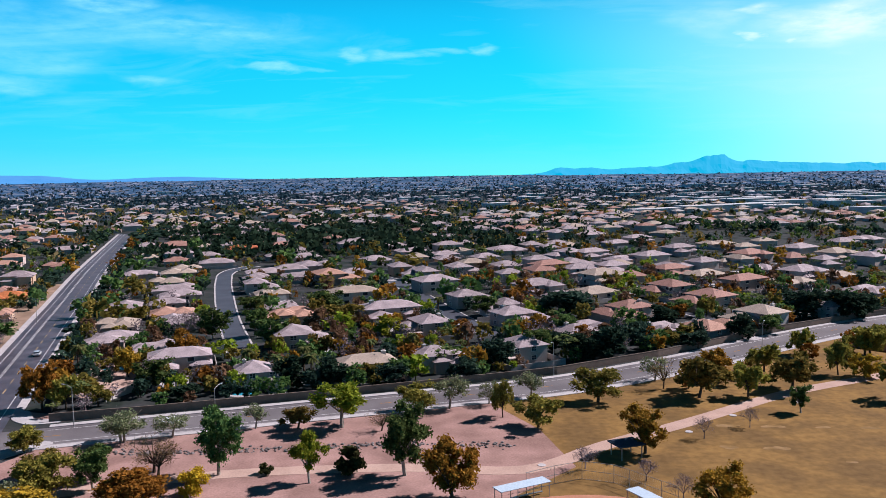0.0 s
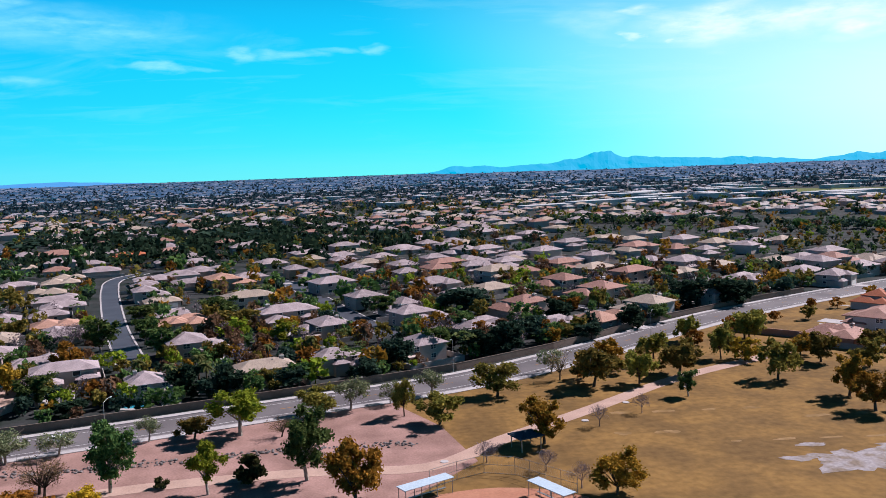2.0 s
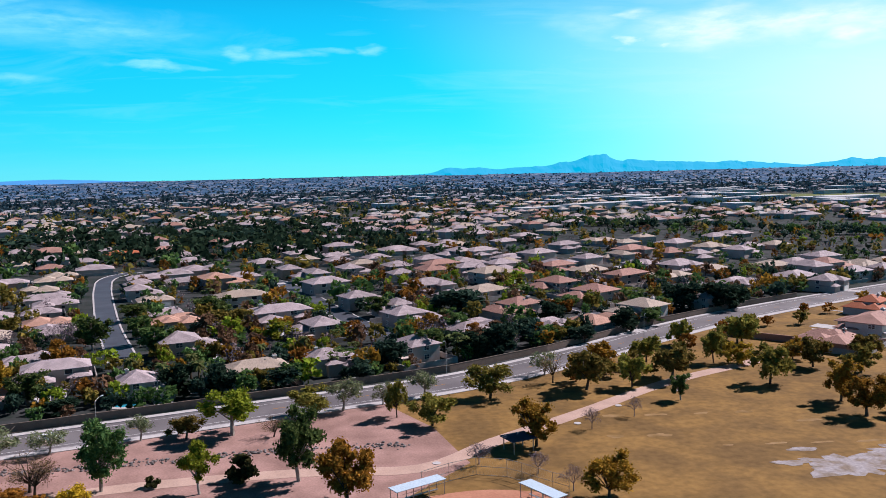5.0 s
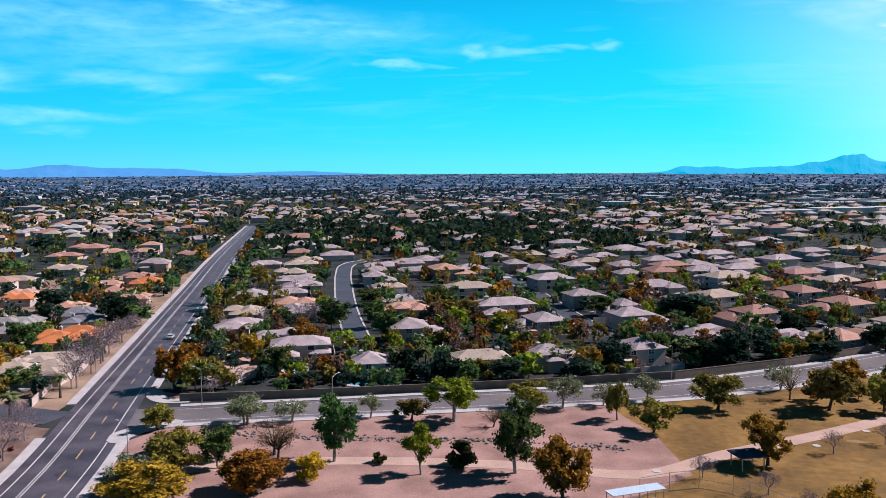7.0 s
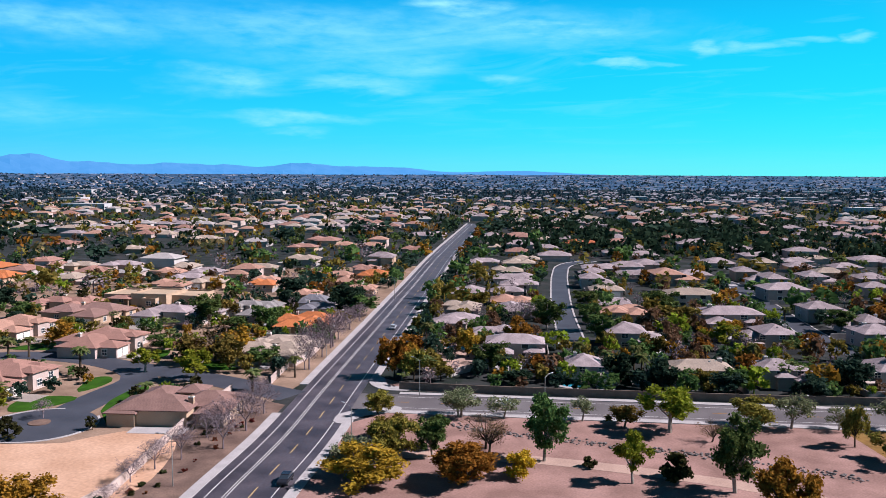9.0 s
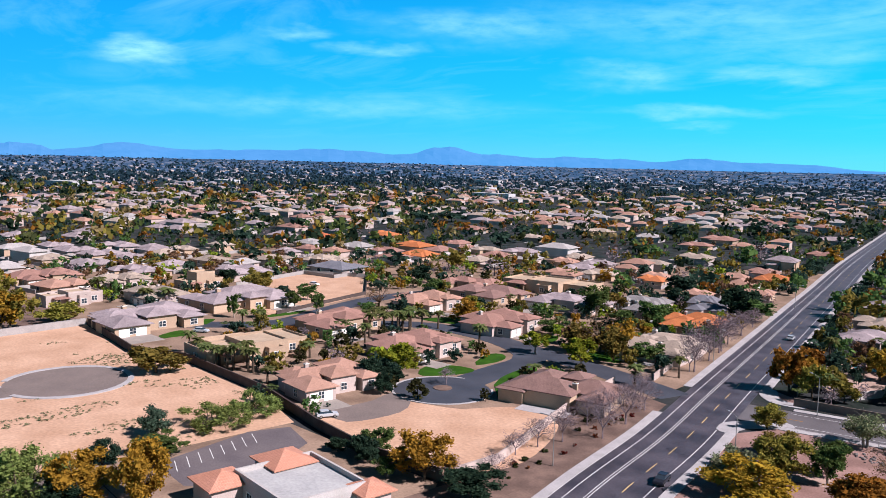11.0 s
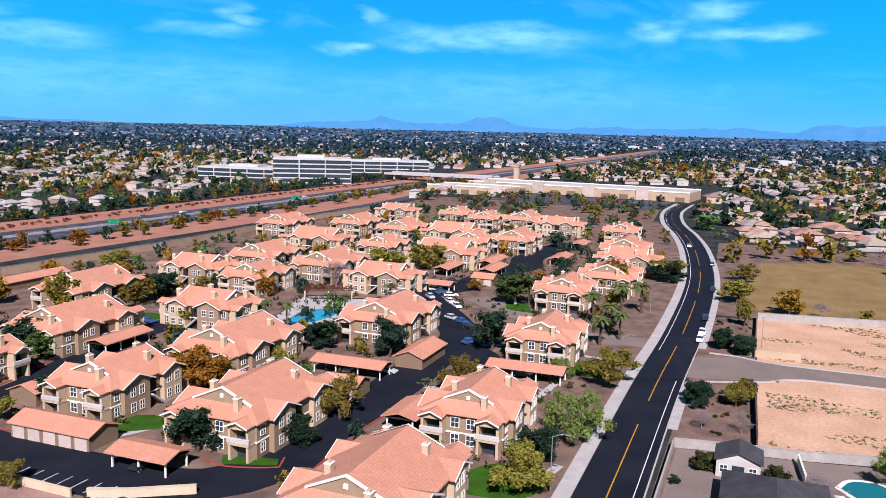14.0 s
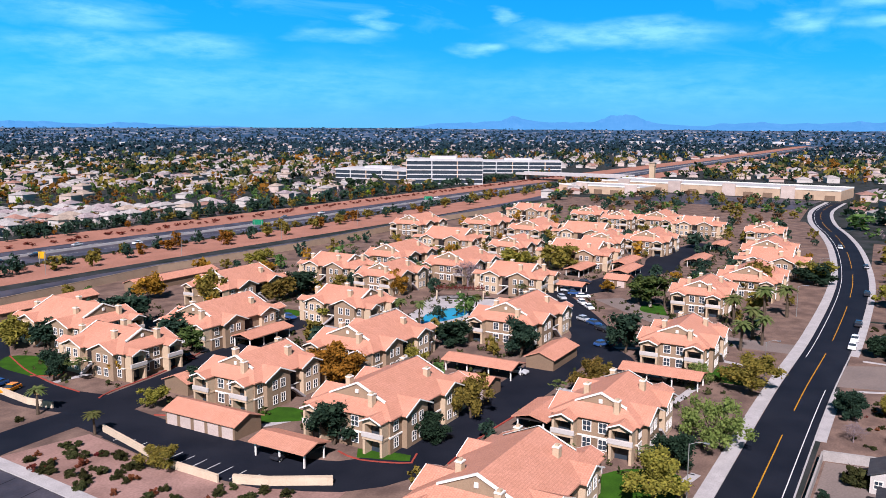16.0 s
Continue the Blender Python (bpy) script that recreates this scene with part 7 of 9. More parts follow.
tree("palm", -228.4, 112.5, 6.8, 5.1)
tree("green", -53.3, 249, 8.6, 8.5)
tree("dark", -195.8, -163.7, 7.7, 10.2)
tree("lime", -18.1, 254.7, 8.1, 11.1)
tree("grey", -129.8, 220.3, 7.6, 8.5)
tree("rust", -258.6, 11.1, 8.4, 8.3)
tree("grey", -258.9, 19.7, 4.9, 5.2)
tree("gold", -166.8, -199.1, 7.8, 8.7)
tree("olive", -259.2, 31.9, 3.5, 3.8)
tree("green", 38, 259.7, 7.1, 7.0)
tree("rust", -249.2, -83.5, 4.4, 4.2)
tree("rust", -243.7, -102.1, 5.3, 7.9)
tree("dark", 92, 250.6, 8.0, 8.0)
tree("grey", -234.8, -126.2, 9.0, 10.7)
tree("gold", -199.7, 176.6, 7.2, 8.9)
tree("rust", -261.6, 52.7, 13.9, 12.4)
tree("olive", -238.4, -120.1, 5.4, 7.1)
tree("olive", -262.2, 55.6, 13.5, 11.6)
tree("olive", -269.6, -3.8, 8.1, 9.9)
tree("olive", -266.5, -41.9, 11.2, 10.8)
tree("grey", -134.1, 235.1, 8.0, 9.0)
tree("gold", 31.3, 269.9, 5.9, 5.8)
tree("green", -74.5, 261.9, 10.3, 9.1)
tree("green", -245.8, 118.1, 8.2, 4.0)
tree("green", -61.6, 266.7, 10.0, 7.3)
tree("dark", -4.8, 273.7, 8.3, 7.3)
tree("green", -159.7, 224.9, 8.3, 9.2)
tree("grey", -240.4, -135.4, 8.4, 7.3)
tree("olive", -267, 70.6, 6.5, 11.9)
tree("olive", -225, -160.4, 6.5, 8.3)
tree("green", -236.9, 143.9, 7.4, 4.4)
tree("green", 104.4, 259.4, 5.5, 8.3)
tree("olive", -268.5, 72.2, 4.6, 9.2)
tree("green", -160.6, 227, 6.7, 8.9)
tree("grey", -84.4, 266.4, 9.3, 13.0)
tree("olive", -34.9, 280.7, 8.5, 13.2)
tree("dark", 73.1, 273.4, 7.5, 9.4)
tree("green", -180.6, 221.3, 10.5, 10.4)
tree("grey", -139.5, 251.3, 6.6, 8.6)
tree("green", -249.7, 142.3, 6.7, 5.0)
tree("bare", -236.4, 169.1, 7.4, 8.1)
tree("dark", 44, 294.6, 9.9, 16.8)
tree("green", 15, 298.3, 8.0, 8.9)
tree("green", -145.5, 260.9, 7.8, 11.9)
tree("olive", -271.2, -125.6, 8.0, 11.9)
tree("dark", -299.2, -27.1, 7.4, 12.0)
tree("palm", -280, 109.2, 6.9, 8.0)
tree("olive", -279.4, -111.8, 10.0, 12.0)
tree("palm", -283.2, 102.8, 6.9, 7.2)
tree("dark", -150.2, 262.2, 10.9, 12.0)
tree("olive", -301, -28, 7.9, 11.0)
tree("green", 84.8, 293.7, 6.1, 8.1)
tree("palm", -2.2, 306.1, 7.2, 4.5)
tree("dark", 126.6, 284.4, 10.2, 12.4)
tree("green", -44.5, 309.3, 9.4, 12.4)
tree("olive", -313.3, -2.3, 6.2, 9.3)
tree("dark", 138.2, 281.3, 10.2, 12.5)
tree("olive", -231, -213.1, 6.3, 10.4)
tree("dark", 146.2, 283.5, 9.2, 9.4)
tree("olive", -310.6, 58, 13.7, 14.7)
tree("olive", -111.4, 295.7, 6.6, 8.8)
tree("dark", -159.4, 277, 9.4, 12.7)
tree("olive", -299.9, -113.2, 4.3, 8.5)
tree("green", -247.3, 204.1, 6.4, 8.5)
tree("palm", -307.6, 94.5, 8.4, 7.7)
tree("olive", -316.8, 57.9, 14.6, 12.8)
tree("green", -74.3, 314.3, 6.8, 9.6)
far_tree("olive", -126.7, 297.4, 11.6, 12.8)
far_tree("olive", -293.6, 151, 8.7, 15.3)
far_tree("rust", -324, 63.7, 11.0, 13.1)
far_tree("green", 1, 332, 12.2, 12.1)
far_tree("green", -136.8, 309.9, 8.8, 11.2)
far_tree("dark", -338, -62.3, 4.5, 5.5)
far_tree("dark", 171.1, 299.1, 8.9, 11.4)
far_tree("dark", -336, -93.7, 5.8, 9.2)
far_tree("rust", -345, 53.7, 13, 13.8)
far_tree("dark", -329.8, -118.5, 4.6, 6.9)
far_tree("dark", -299.1, -183.2, 7.0, 10.4)
far_tree("dark", -313.1, -160.5, 8.2, 11.6)
far_tree("lime", 79.5, 343.4, 5.1, 7.0)
far_tree("green", -333.5, 122.6, 4.7, 9.4)
far_tree("olive", -355.6, -7.4, 10.6, 11.7)
far_tree("dark", -190.9, 302.1, 12.8, 16.5)
far_tree("gold", -23.7, 357.3, 6.0, 6.6)
far_tree("dark", -347.5, 94.2, 5.1, 9.5)
far_tree("bare", -337.2, 151.5, 6.1, 7.3)
far_tree("dark", -361.6, -81.9, 8.5, 12.2)
far_tree("palm", -201.1, 312.1, 9.6, 5.9)
far_tree("olive", -344.1, -142, 7.4, 9.8)
far_tree("olive", -373.9, 5.7, 12.3, 13.6)
far_tree("rust", -375.3, 20.6, 13, 13.6)
far_tree("olive", -376.3, 30.7, 12.5, 14.9)
far_tree("green", -168.6, 337.9, 9.7, 8.7)
far_tree("lime", 80.3, 369, 6.2, 7.5)
far_tree("dark", -363, -111.9, 7.5, 11.3)
far_tree("olive", -135.3, 355.2, 12.3, 12.5)
far_tree("grey", -275, 262.4, 10.1, 17.6)
far_tree("grey", -378.2, 51, 8.9, 7.6)
far_tree("green", -13.9, 382.4, 7.6, 12.1)
far_tree("green", -171.3, 344.7, 7.5, 7.6)
far_tree("olive", -386.4, 39.2, 6.4, 12.8)
far_tree("olive", 12.8, 388.6, 6.5, 11.5)
far_tree("olive", -299.8, 257.2, 11.8, 15.6)
far_tree("rust", -339, -203.1, 5.2, 10.4)
far_tree("green", -392.9, -64.7, 7.8, 10.5)
far_tree("green", -150.6, 373.2, 13, 15.9)
far_tree("palm", -217, 345, 10.5, 7.0)
far_tree("dark", -330.5, 244.3, 8.2, 16.2)
far_tree("gold", -41.1, 409.4, 10.3, 8.7)
far_tree("olive", -287.5, 298.8, 9.6, 10.9)
far_tree("olive", -377.5, -181.3, 6.9, 11.0)
far_tree("dark", -383.6, 192.6, 8.4, 14.1)
far_tree("olive", 190.9, 387.4, 5.6, 10.8)
far_tree("dark", -355.6, 245.2, 7.1, 14.2)
far_tree("green", 62.2, 436.3, 7.3, 11.6)
far_tree("grey", -271.9, 347.2, 13.0, 17.4)
far_tree("olive", -19.1, 448.5, 10.4, 20.7)
far_tree("green", -471.1, -24, 9.3, 18.6)
far_tree("green", -233.4, 410.7, 12.2, 15.5)
far_tree("green", -453.5, 140, 6.1, 12.5)
far_tree("green", -277.3, 386.7, 9.3, 12.5)
far_tree("green", -169.5, 452, 13, 19.0)
far_tree("green", -287.8, 401.3, 7.9, 13.0)
far_tree("green", -91.8, 485.6, 12.9, 16.2)
far_tree("grey", -240.8, 437.5, 12.9, 23.0)
far_tree("dark", -502.1, -17.4, 9.9, 16.5)
far_tree("dark", -361.6, 348.9, 13, 19.8)
far_tree("gold", -212.1, 466.9, 9.9, 13.5)
far_tree("dark", -459.5, 226.9, 11.7, 16.8)
far_tree("dark", -407.6, 414.3, 11.4, 19.1)
far_tree("green", -169.6, 565.3, 12.2, 15.5)
far_tree("dark", -556.6, -224, 7.9, 15.7)
far_tree("rust", -459.3, 403.8, 10.0, 16.0)
far_tree("dark", -342.3, 507.3, 13, 24.1)
far_tree("dark", -345.4, 512.1, 11.8, 16.2)
far_tree("grey", -313.3, 587.5, 13, 30.6)
far_tree("dark", -80.4, 664.3, 13, 39.5)
far_tree("dark", -318.1, 607.8, 13, 36.0)
far_tree("dark", -65.1, 689.3, 13, 31.8)
far_tree("dark", -103, 698, 13, 27.7)
far_tree("dark", -557.3, 443, 13, 23.3)
far_tree("dark", -243.4, 672.8, 13, 32.8)
far_tree("dark", -547.2, 468.1, 13, 33.0)
far_tree("dark", -357.2, 642.8, 13, 28.9)
far_tree("dark", -245.9, 732.9, 13, 27.9)
far_tree("dark", -193.1, 752.2, 13, 30.5)


# ---- park: dugouts, fence, rocks, shade ----
def dugout(x, y, turn, length):
    """A players' bench shelter: a flat pale roof on posts, with a bench and a back fence."""
    t = empty("dugout", "open dugout shelter with flat pale blue metal roof", "dugout", "dugouts")
    part("roof", boxed(-length / 2, length / 2, -1.3, 1.3, 2.5, 2.62, 0.03), M["shade_blue"], t)
    for k in range(4):
        for s in (-1, 1):
            px_ = -length / 2 + 0.3 + k * (length - 0.6) / 3
            part("post", boxed(px_ - 0.05, px_ + 0.05, s * 1.1 - 0.05, s * 1.1 + 0.05, 0, 2.5), M["pole"], t)
    part("bench", boxed(-length / 2 + 0.5, length / 2 - 0.5, 0.4, 0.75, 0.4, 0.48), M["metal"], t)
    t.matrix_basis = pose(x, y, 0.02, 0, 0, turn)


dugout(12, 127.5, 27, 9.5)
dugout(31, 121.5, -62, 8.5)


def chain_fence(points, h):
    """A chain-link fence: posts, rails and thin wires."""
    t = empty("chain_link_fence", "tall grey chain-link fence behind home plate", "fence")
    ln = smooth_line(points, 3.0)
    for p in ln:
        bm = bmesh.new()
        tube(bm, (p.x, p.y, 0), (p.x, p.y, h), 0.05, 0.05, 6)
        part("post", bm, M["pole"], t)
    for z in (0.1, h * 0.5, h - 0.03):
        part("rail", strip(bmesh.new(), ln, 0.03, -0.03, z - 0.03, z + 0.03), M["pole"], t)
    bm = bmesh.new()
    for a, b in zip(ln, ln[1:]):
        for k in range(8):
            p, q = a.lerp(b, k / 8), a.lerp(b, (k + 1) / 8)
            tube(bm, (p.x, p.y, 0.1), (q.x, q.y, h), 0.008, 0.008, 3)
            tube(bm, (p.x, p.y, h), (q.x, q.y, 0.1), 0.008, 0.008, 3)
    part("wire_mesh", bm, M["pole"], t)


chain_fence([(13, 131), (18, 134), (23, 136), (28, 134), (32, 129), (36, 124)], 3.2)


def rocks():
    """The dry creek: river stones strung along a shallow swale."""
    rng = np.random.default_rng(3)
    ln = smooth_line([(-64, 153.5), (-50, 153), (-39, 154), (-24, 154.5), (-10, 156), (12, 154)], 1.0)
    bm = bmesh.new()
    for _ in range(420):
        p = ln[int(rng.integers(len(ln)))] + Vector((rng.normal() * 0.7, rng.normal() * 0.9, 0))
        r = rng.uniform(0.12, 0.42)
        res = bmesh.ops.create_icosphere(bm, subdivisions=1, radius=r)
        for v in res["verts"]:
            v.co = Vector((v.co.x * rng.uniform(0.8, 1.3), v.co.y * rng.uniform(0.8, 1.2), v.co.z * 0.65)) + p + Vector((0, 0, r * 0.3))
    tagged(part("creek_stones", bm, M["rock"]), "grey river stones lining a dry creek", "stones", "", "stuff")


rocks()


def shade_canopy(x, y, turn):
    t = empty("shade_canopy", "dark blue-grey square picnic shade roof on posts", "picnic shelter")
    bm = bmesh.new()
    hip(bm, -2.4, 2.4, -2.0, 2.0, 2.5, 0.3, 0.3)
    part("roof", bm, M["slate_blue"], t)
    for sx in (-1, 1):
        for sy in (-1, 1):
            part("post", boxed(sx * 2.1 - 0.08, sx * 2.1 + 0.08, sy * 1.8 - 0.08, sy * 1.8 + 0.08, 0, 2.5), M["pole"], t)
    t.matrix_basis = pose(x, y, 0, 0, 0, turn)


shade_canopy(33, 147, 20)
for x, y in ((48.5, 160.5), (61, 171), (17, 143), (78, 180)):
    ob = part("manhole_pad", tube(bmesh.new(), (x, y, 0), (x, y, 0.12), 0.75, 0.75, 16), M["concrete"])
    tagged(ob, "round pale concrete utility pad in the grass", "concrete pad", "utility pads")

# ---- garden walls ----
block_wall([(-86, 174.5), (-66, 179.5), (-46, 185.5), (-20, 193.5), (2, 200.5), (16, 205.5), (29, 210), (60, 228), (82, 243.5), (107, 261.5), (150, 286), (180, 300)], 1.8, M["block"], "brown block wall along the side road")
block_wall([(-89, 182), (-105, 226), (-131, 300), (-159, 381)], 1.8, M["block"], "brown block wall along the main road")
block_wall([(-247, 2.6), (-259, 76)], 2.1, M["greyblock"], "pale grey block wall behind the dirt lot")
block_wall([(-259, 76.4), (-215, 74.4), (-199, 82.4), (-161, 84.4), (-134, 81.5), (-116, 81), (-99, 84)], 2.1, M["darkblock"], "dark brown block wall round the estate")
block_wall([(-247, 2.4), (-203, 2.2)], 1.9, M["block"], "brown block wall beside the verge")
block_wall([(-204.6, 0.6), (-204.8, 12.3)], 1.9, WALLS["apt"], "yellow-tan stucco entry wall", 0.4)
block_wall([(-176, 2.4), (-143, 3)], 1.9, M["darkblock"], "dark block wall beside the verge")
block_wall([(-137.5, -10), (-139.5, 3), (-140, 9), (-143, 23)], 1.6, M["greyblock"], "pale grey block wall of a house yard")
block_wall([(-137, -10), (-96, -10.5)], 1.6, M["greyblock"], "pale grey block wall beside the road")
block_wall([(-99, 84.5), (-99.5, 97), (-113, 130), (-121, 156)], 1.8, WALLS["cream"], "cream stucco wall along the main road")
block_wall([(-117, 166), (-135, 215), (-151, 262), (-164, 300)], 1.8, WALLS["cream"], "cream stucco wall along the main road")
block_wall([(118, 238), (138, 216), (176, 208), (214, 216)], 1.9, WALLS["rose"], "rose stucco wall round a corner house")
block_wall([(-110, -224), (-200, -233), (-273, -228), (-380, -230), (-470, -225)], 2.6, WALLS["tan"], "tan sound wall behind the apartments")
block_wall([(-88, -118), (-85.5, -107), (-83.3, -98), (-83, -86)], 1.2, WALLS["sand"], "low cream wall round the car park", 0.3)
block_wall([(-84, -84), (-86, -79), (-91, -71)], 1.3, WALLS["sand"], "cream entry sign wall", 0.5)
block_wall([(-91.5, -163), (-91, -151), (-90, -142), (-91, -136)], 1.2, WALLS["sand"], "low cream wall round the car park", 0.3)
block_wall([(-243, 132), (-262, 181), (-300, 208)], 1.2, M["darkblock"], "low dark wall round a dirt lot")
block_wall([(-306, 148), (-324, 190), (-300, 208)], 1.6, M["greyblock"], "pale grey wall round a dirt lot")


# ---- house by the pool ----
def small_house(x, y, turn, w, d, h, roof, wall, label, slope=0.3, glazed=True):
    t = empty("house", label, "house")
    part("wall", boxed(-w / 2, w / 2, -d / 2, d / 2, 0, h), wall, t)
    bm = bmesh.new()
    gable(bm, -w / 2, w / 2, -d / 2, d / 2, h, slope, "y", 0.4)
    for s in (-1, 1):
        gable_end(bm, s * d / 2, -w / 2, w / 2, h, slope, 1, "y", 0.2, s)
    part("roof", bm, [roof, wall], t)
    if glazed:
        part("door", boxed(-0.9, 0.9, -d / 2 - 0.06, -d / 2 + 0.05, 0, 2.1), M["glass"], t, "dark glazed double door")
        for u in (-w * 0.33, w * 0.33):
            window(t, u, -d / 2, 0.9, 1.0, 1.1, "-y")
    t.matrix_basis = pose(x, y, 0, 0, 0, turn)
    return t


patch("yard", [(-137, -9.5), (-139, 3), (-139.6, 9), (-142, 22), (-138.8, 40), (-100, 40), (-96, -10)], 0.044, M["pad"], "grey-brown gravel house yard", "gravel ground")
small_house(-131, 0.3, 90, 6.4, 6.0, 2.9, M["grey_roof"], WALLS["white"], "small white guest house with dark grey shingle roof", 0.4)
hip_house = empty("house", "white house with dark grey shingle hip roof", "house")
part("wall", boxed(-123, -100, -1.2, 11.8, 0, 2.9), WALLS["white"], hip_house)
bm = bmesh.new()
hip(bm, -123, -100, -1.2, 11.8, 2.9, 0.40, 0.7)
part("roof", bm, M["grey_roof"], hip_house, "dark grey shingle hip roof")
for u in (2, 8):
    window(hip_house, -123, u, 0.9, 1.6, 1.2, "-x")
patch("back_lawn", [(-123.2, 15.9), (-124.6, 25.4), (-112, 24.2), (-112, 16.4)], 0.06, M["dulllawn"], "patchy olive-green back lawn", "lawn", soft=3)
band("garden_path", smooth_line([(-128, 14.4), (-124, 15.2), (-118, 14.9), (-110, 15.2)], 1.5), 0.7, -0.7, -0.1, 0.075, M["frame"], "white curving garden path", "path")
POOL_RIM = [(-130.8, 14.9), (-134.2, 16.8), (-134.4, 20.6), (-131, 22.9), (-128.2, 23), (-126.6, 20.7), (-127.4, 17.4)]
patch("pool_deck", [(-130.6 + (p[0] + 130.6) * 1.2, 19.3 + (p[1] - 19.3) * 1.2) for p in POOL_RIM], 0.09, M["frame"], "white curving pool rim", "pool deck", soft=1.2)
patch("swimming_pool", POOL_RIM, 0.12, M["water"], "kidney-shaped deep green swimming pool", "swimming pool", soft=1.2)
pool_fence = empty("pool_fence", "low white picket fence beside the pool", "fence")
for k in range(38):
    part("picket", boxed(-0.03, 0.03, -5.6 + 0.3 * k, -5.54 + 0.3 * k, 0.05, 1.05), M["frame"], pool_fence)
for z in (0.2, 0.95):
    part("rail", boxed(-0.02, 0.02, -5.6, 5.6, z, z + 0.07), M["frame"], pool_fence)
pool_fence.matrix_basis = pose(-125.2, 20.6, 0, 0, 0, 20)
block_wall([(-138.3, 9.2), (-130, 9.9)], 1.6, M["frame"], "white garden wall", 0.2)
block_wall([(-140.3, 21.9), (-138, 30), (-126, 33)], 1.2, M["frame"], "white garden wall", 0.2)


# ---- pavilion with hip-roofed corner towers ----
def pavilion():
    t = empty("pavilion", "white flat-roofed clubhouse with pink tile hip towers", "building")
    part("wall", boxed(-8, 8, -7, 6.5, 0, 4.0), WALLS["white"], t)
    part("flat_roof", boxed(-7.6, 7.6, -6.6, 6.1, 4.01, 4.1), M["flatroof"], t, "flat grey-white roof")
    for a in ((-8, 8, -7, -6.6), (-8, 8, 6.1, 6.5), (-8, -7.6, -6.6, 6.1), (7.6, 8, -6.6, 6.1)):
        part("parapet", boxed(*a, 4.0, 4.9), WALLS["white"], t)
    for x0, x1, y0, y1, h in ((-11.5, -5, -12, -6, 3.6), (-12, -5, -1.5, 5, 4.4), (5.5, 10.5, 4.5, 9, 3.8)):
        part("tower", boxed(x0, x1, y0, y1, 0, h), WALLS["cream"], t)
        bm = bmesh.new()
        hip(bm, x0, x1, y0, y1, h, 0.42, 0.7)
        part("tower_roof", bm, ROOFS["salmon"], t, "pink tile hip roof")
    for u in (-3, 1, 5):
        window(t, u, -7, 1.0, 1.6, 1.6, "-y")
        window(t, u, 6.5, 1.0, 1.6, 1.6, "+y")
    for v in (-11, -8):
        window(t, -11.5, v, 1.0, 1.4, 1.5, "-x")
    window(t, 8, 0, 1.0, 1.8, 1.6, "+x")
    t.matrix_basis = pose(-104.5, 61, 0, 0, 0, 0)


pavilion()
patch("club_car_park", [(-134, 50), (-140, 70), (-138, 78), (-128, 76), (-117, 58), (-122, 50)], 0.05, M["lotgrey"], "pale grey asphalt clubhouse car park", "car park")
for k in range(8):
    a = Vector((-133.5, 53, 0.06)).lerp(Vector((-138.5, 70, 0.06)), k / 7)
    ob = raw("stall_line", [a, a + Vector((5, -1.5, 0)), a + Vector((5.05, -1.36, 0)), a + Vector((0.05, 0.14, 0))], [(0, 1, 2, 3)], M["white_line"])
    tagged(ob, "white painted parking stall line", "stall line", "stall lines", "structure")
patch("club_ground", [(-139, 40.2), (-140, 79), (-99, 83), (-80, 60), (-100, 40.2)], 0.038, M["tangravel"], "tan gravel ground round the clubhouse", "gravel ground")
patch("brown_verge", [(-97.5, 62), (-98, 96), (-112, 128), (-121, 155), (-103.4, 152), (-97.4, 134), (-87, 101), (-75.4, 66)], 0.04, M["mulch"], "brown gravel roadside bed", "gravel ground")

# ---- corner yard by the crossing ----
patch("back_yard", [(-104, 232), (-87, 233), (-78, 202), (-84, 194), (-91, 198)], 0.03, M["path"], "bare orange-tan dirt back yard", "dirt yard", soft=3)
patch("swimming_pool", [(-96, 224), (-92, 222.4), (-88, 223), (-88.4, 225.6), (-92, 226.2), (-95.6, 226)], 0.1, M["bluewater"], "small bright blue swimming pool", "swimming pool", soft=1)
block_wall([(-80, 190), (-76.5, 200)], 1.8, WALLS["white"], "white stucco yard wall")
for pts in ([(-108, 252), (-96, 256), (-97, 259.5), (-109, 256)], [(-105, 247), (-92, 250), (-92.6, 252.4), (-105.8, 249.6)]):
    patch("driveway", pts, 0.07, M["concrete"], "pale concrete driveway", "driveway")
for x, y, r in ((-49, 195.5, 2.2), (-33, 204.5, 2.0), (18, 224, 2.6), (-4, 262, 2.2)):
    patch("pool_deck", disc_points(x, y, r * 1.9, r * 1.4, 20), 0.06, M["concrete"], "pale concrete pool deck", "pool deck")
    patch("swimming_pool", disc_points(x, y, r * 1.3, r * 0.8, 20), 0.09, M["bluewater"], "small blue swimming pool in a back yard", "swimming pool")

# ---- apartment pool ----
patch("pool_terrace", [(-176, -105), (-190, -102), (-206, -103), (-222, -108), (-216, -127), (-196, -122), (-178, -117)], 0.06, M["concrete"], "pale concrete pool terrace", "pool deck", soft=3)
patch("swimming_pool", [(-183, -112.5), (-191.8, -116.5), (-201.5, -116), (-205, -110.5), (-198.1, -107), (-188.2, -108.5)], 0.09, M["bluewater"], "bright blue lagoon swimming pool", "swimming pool", soft=2)


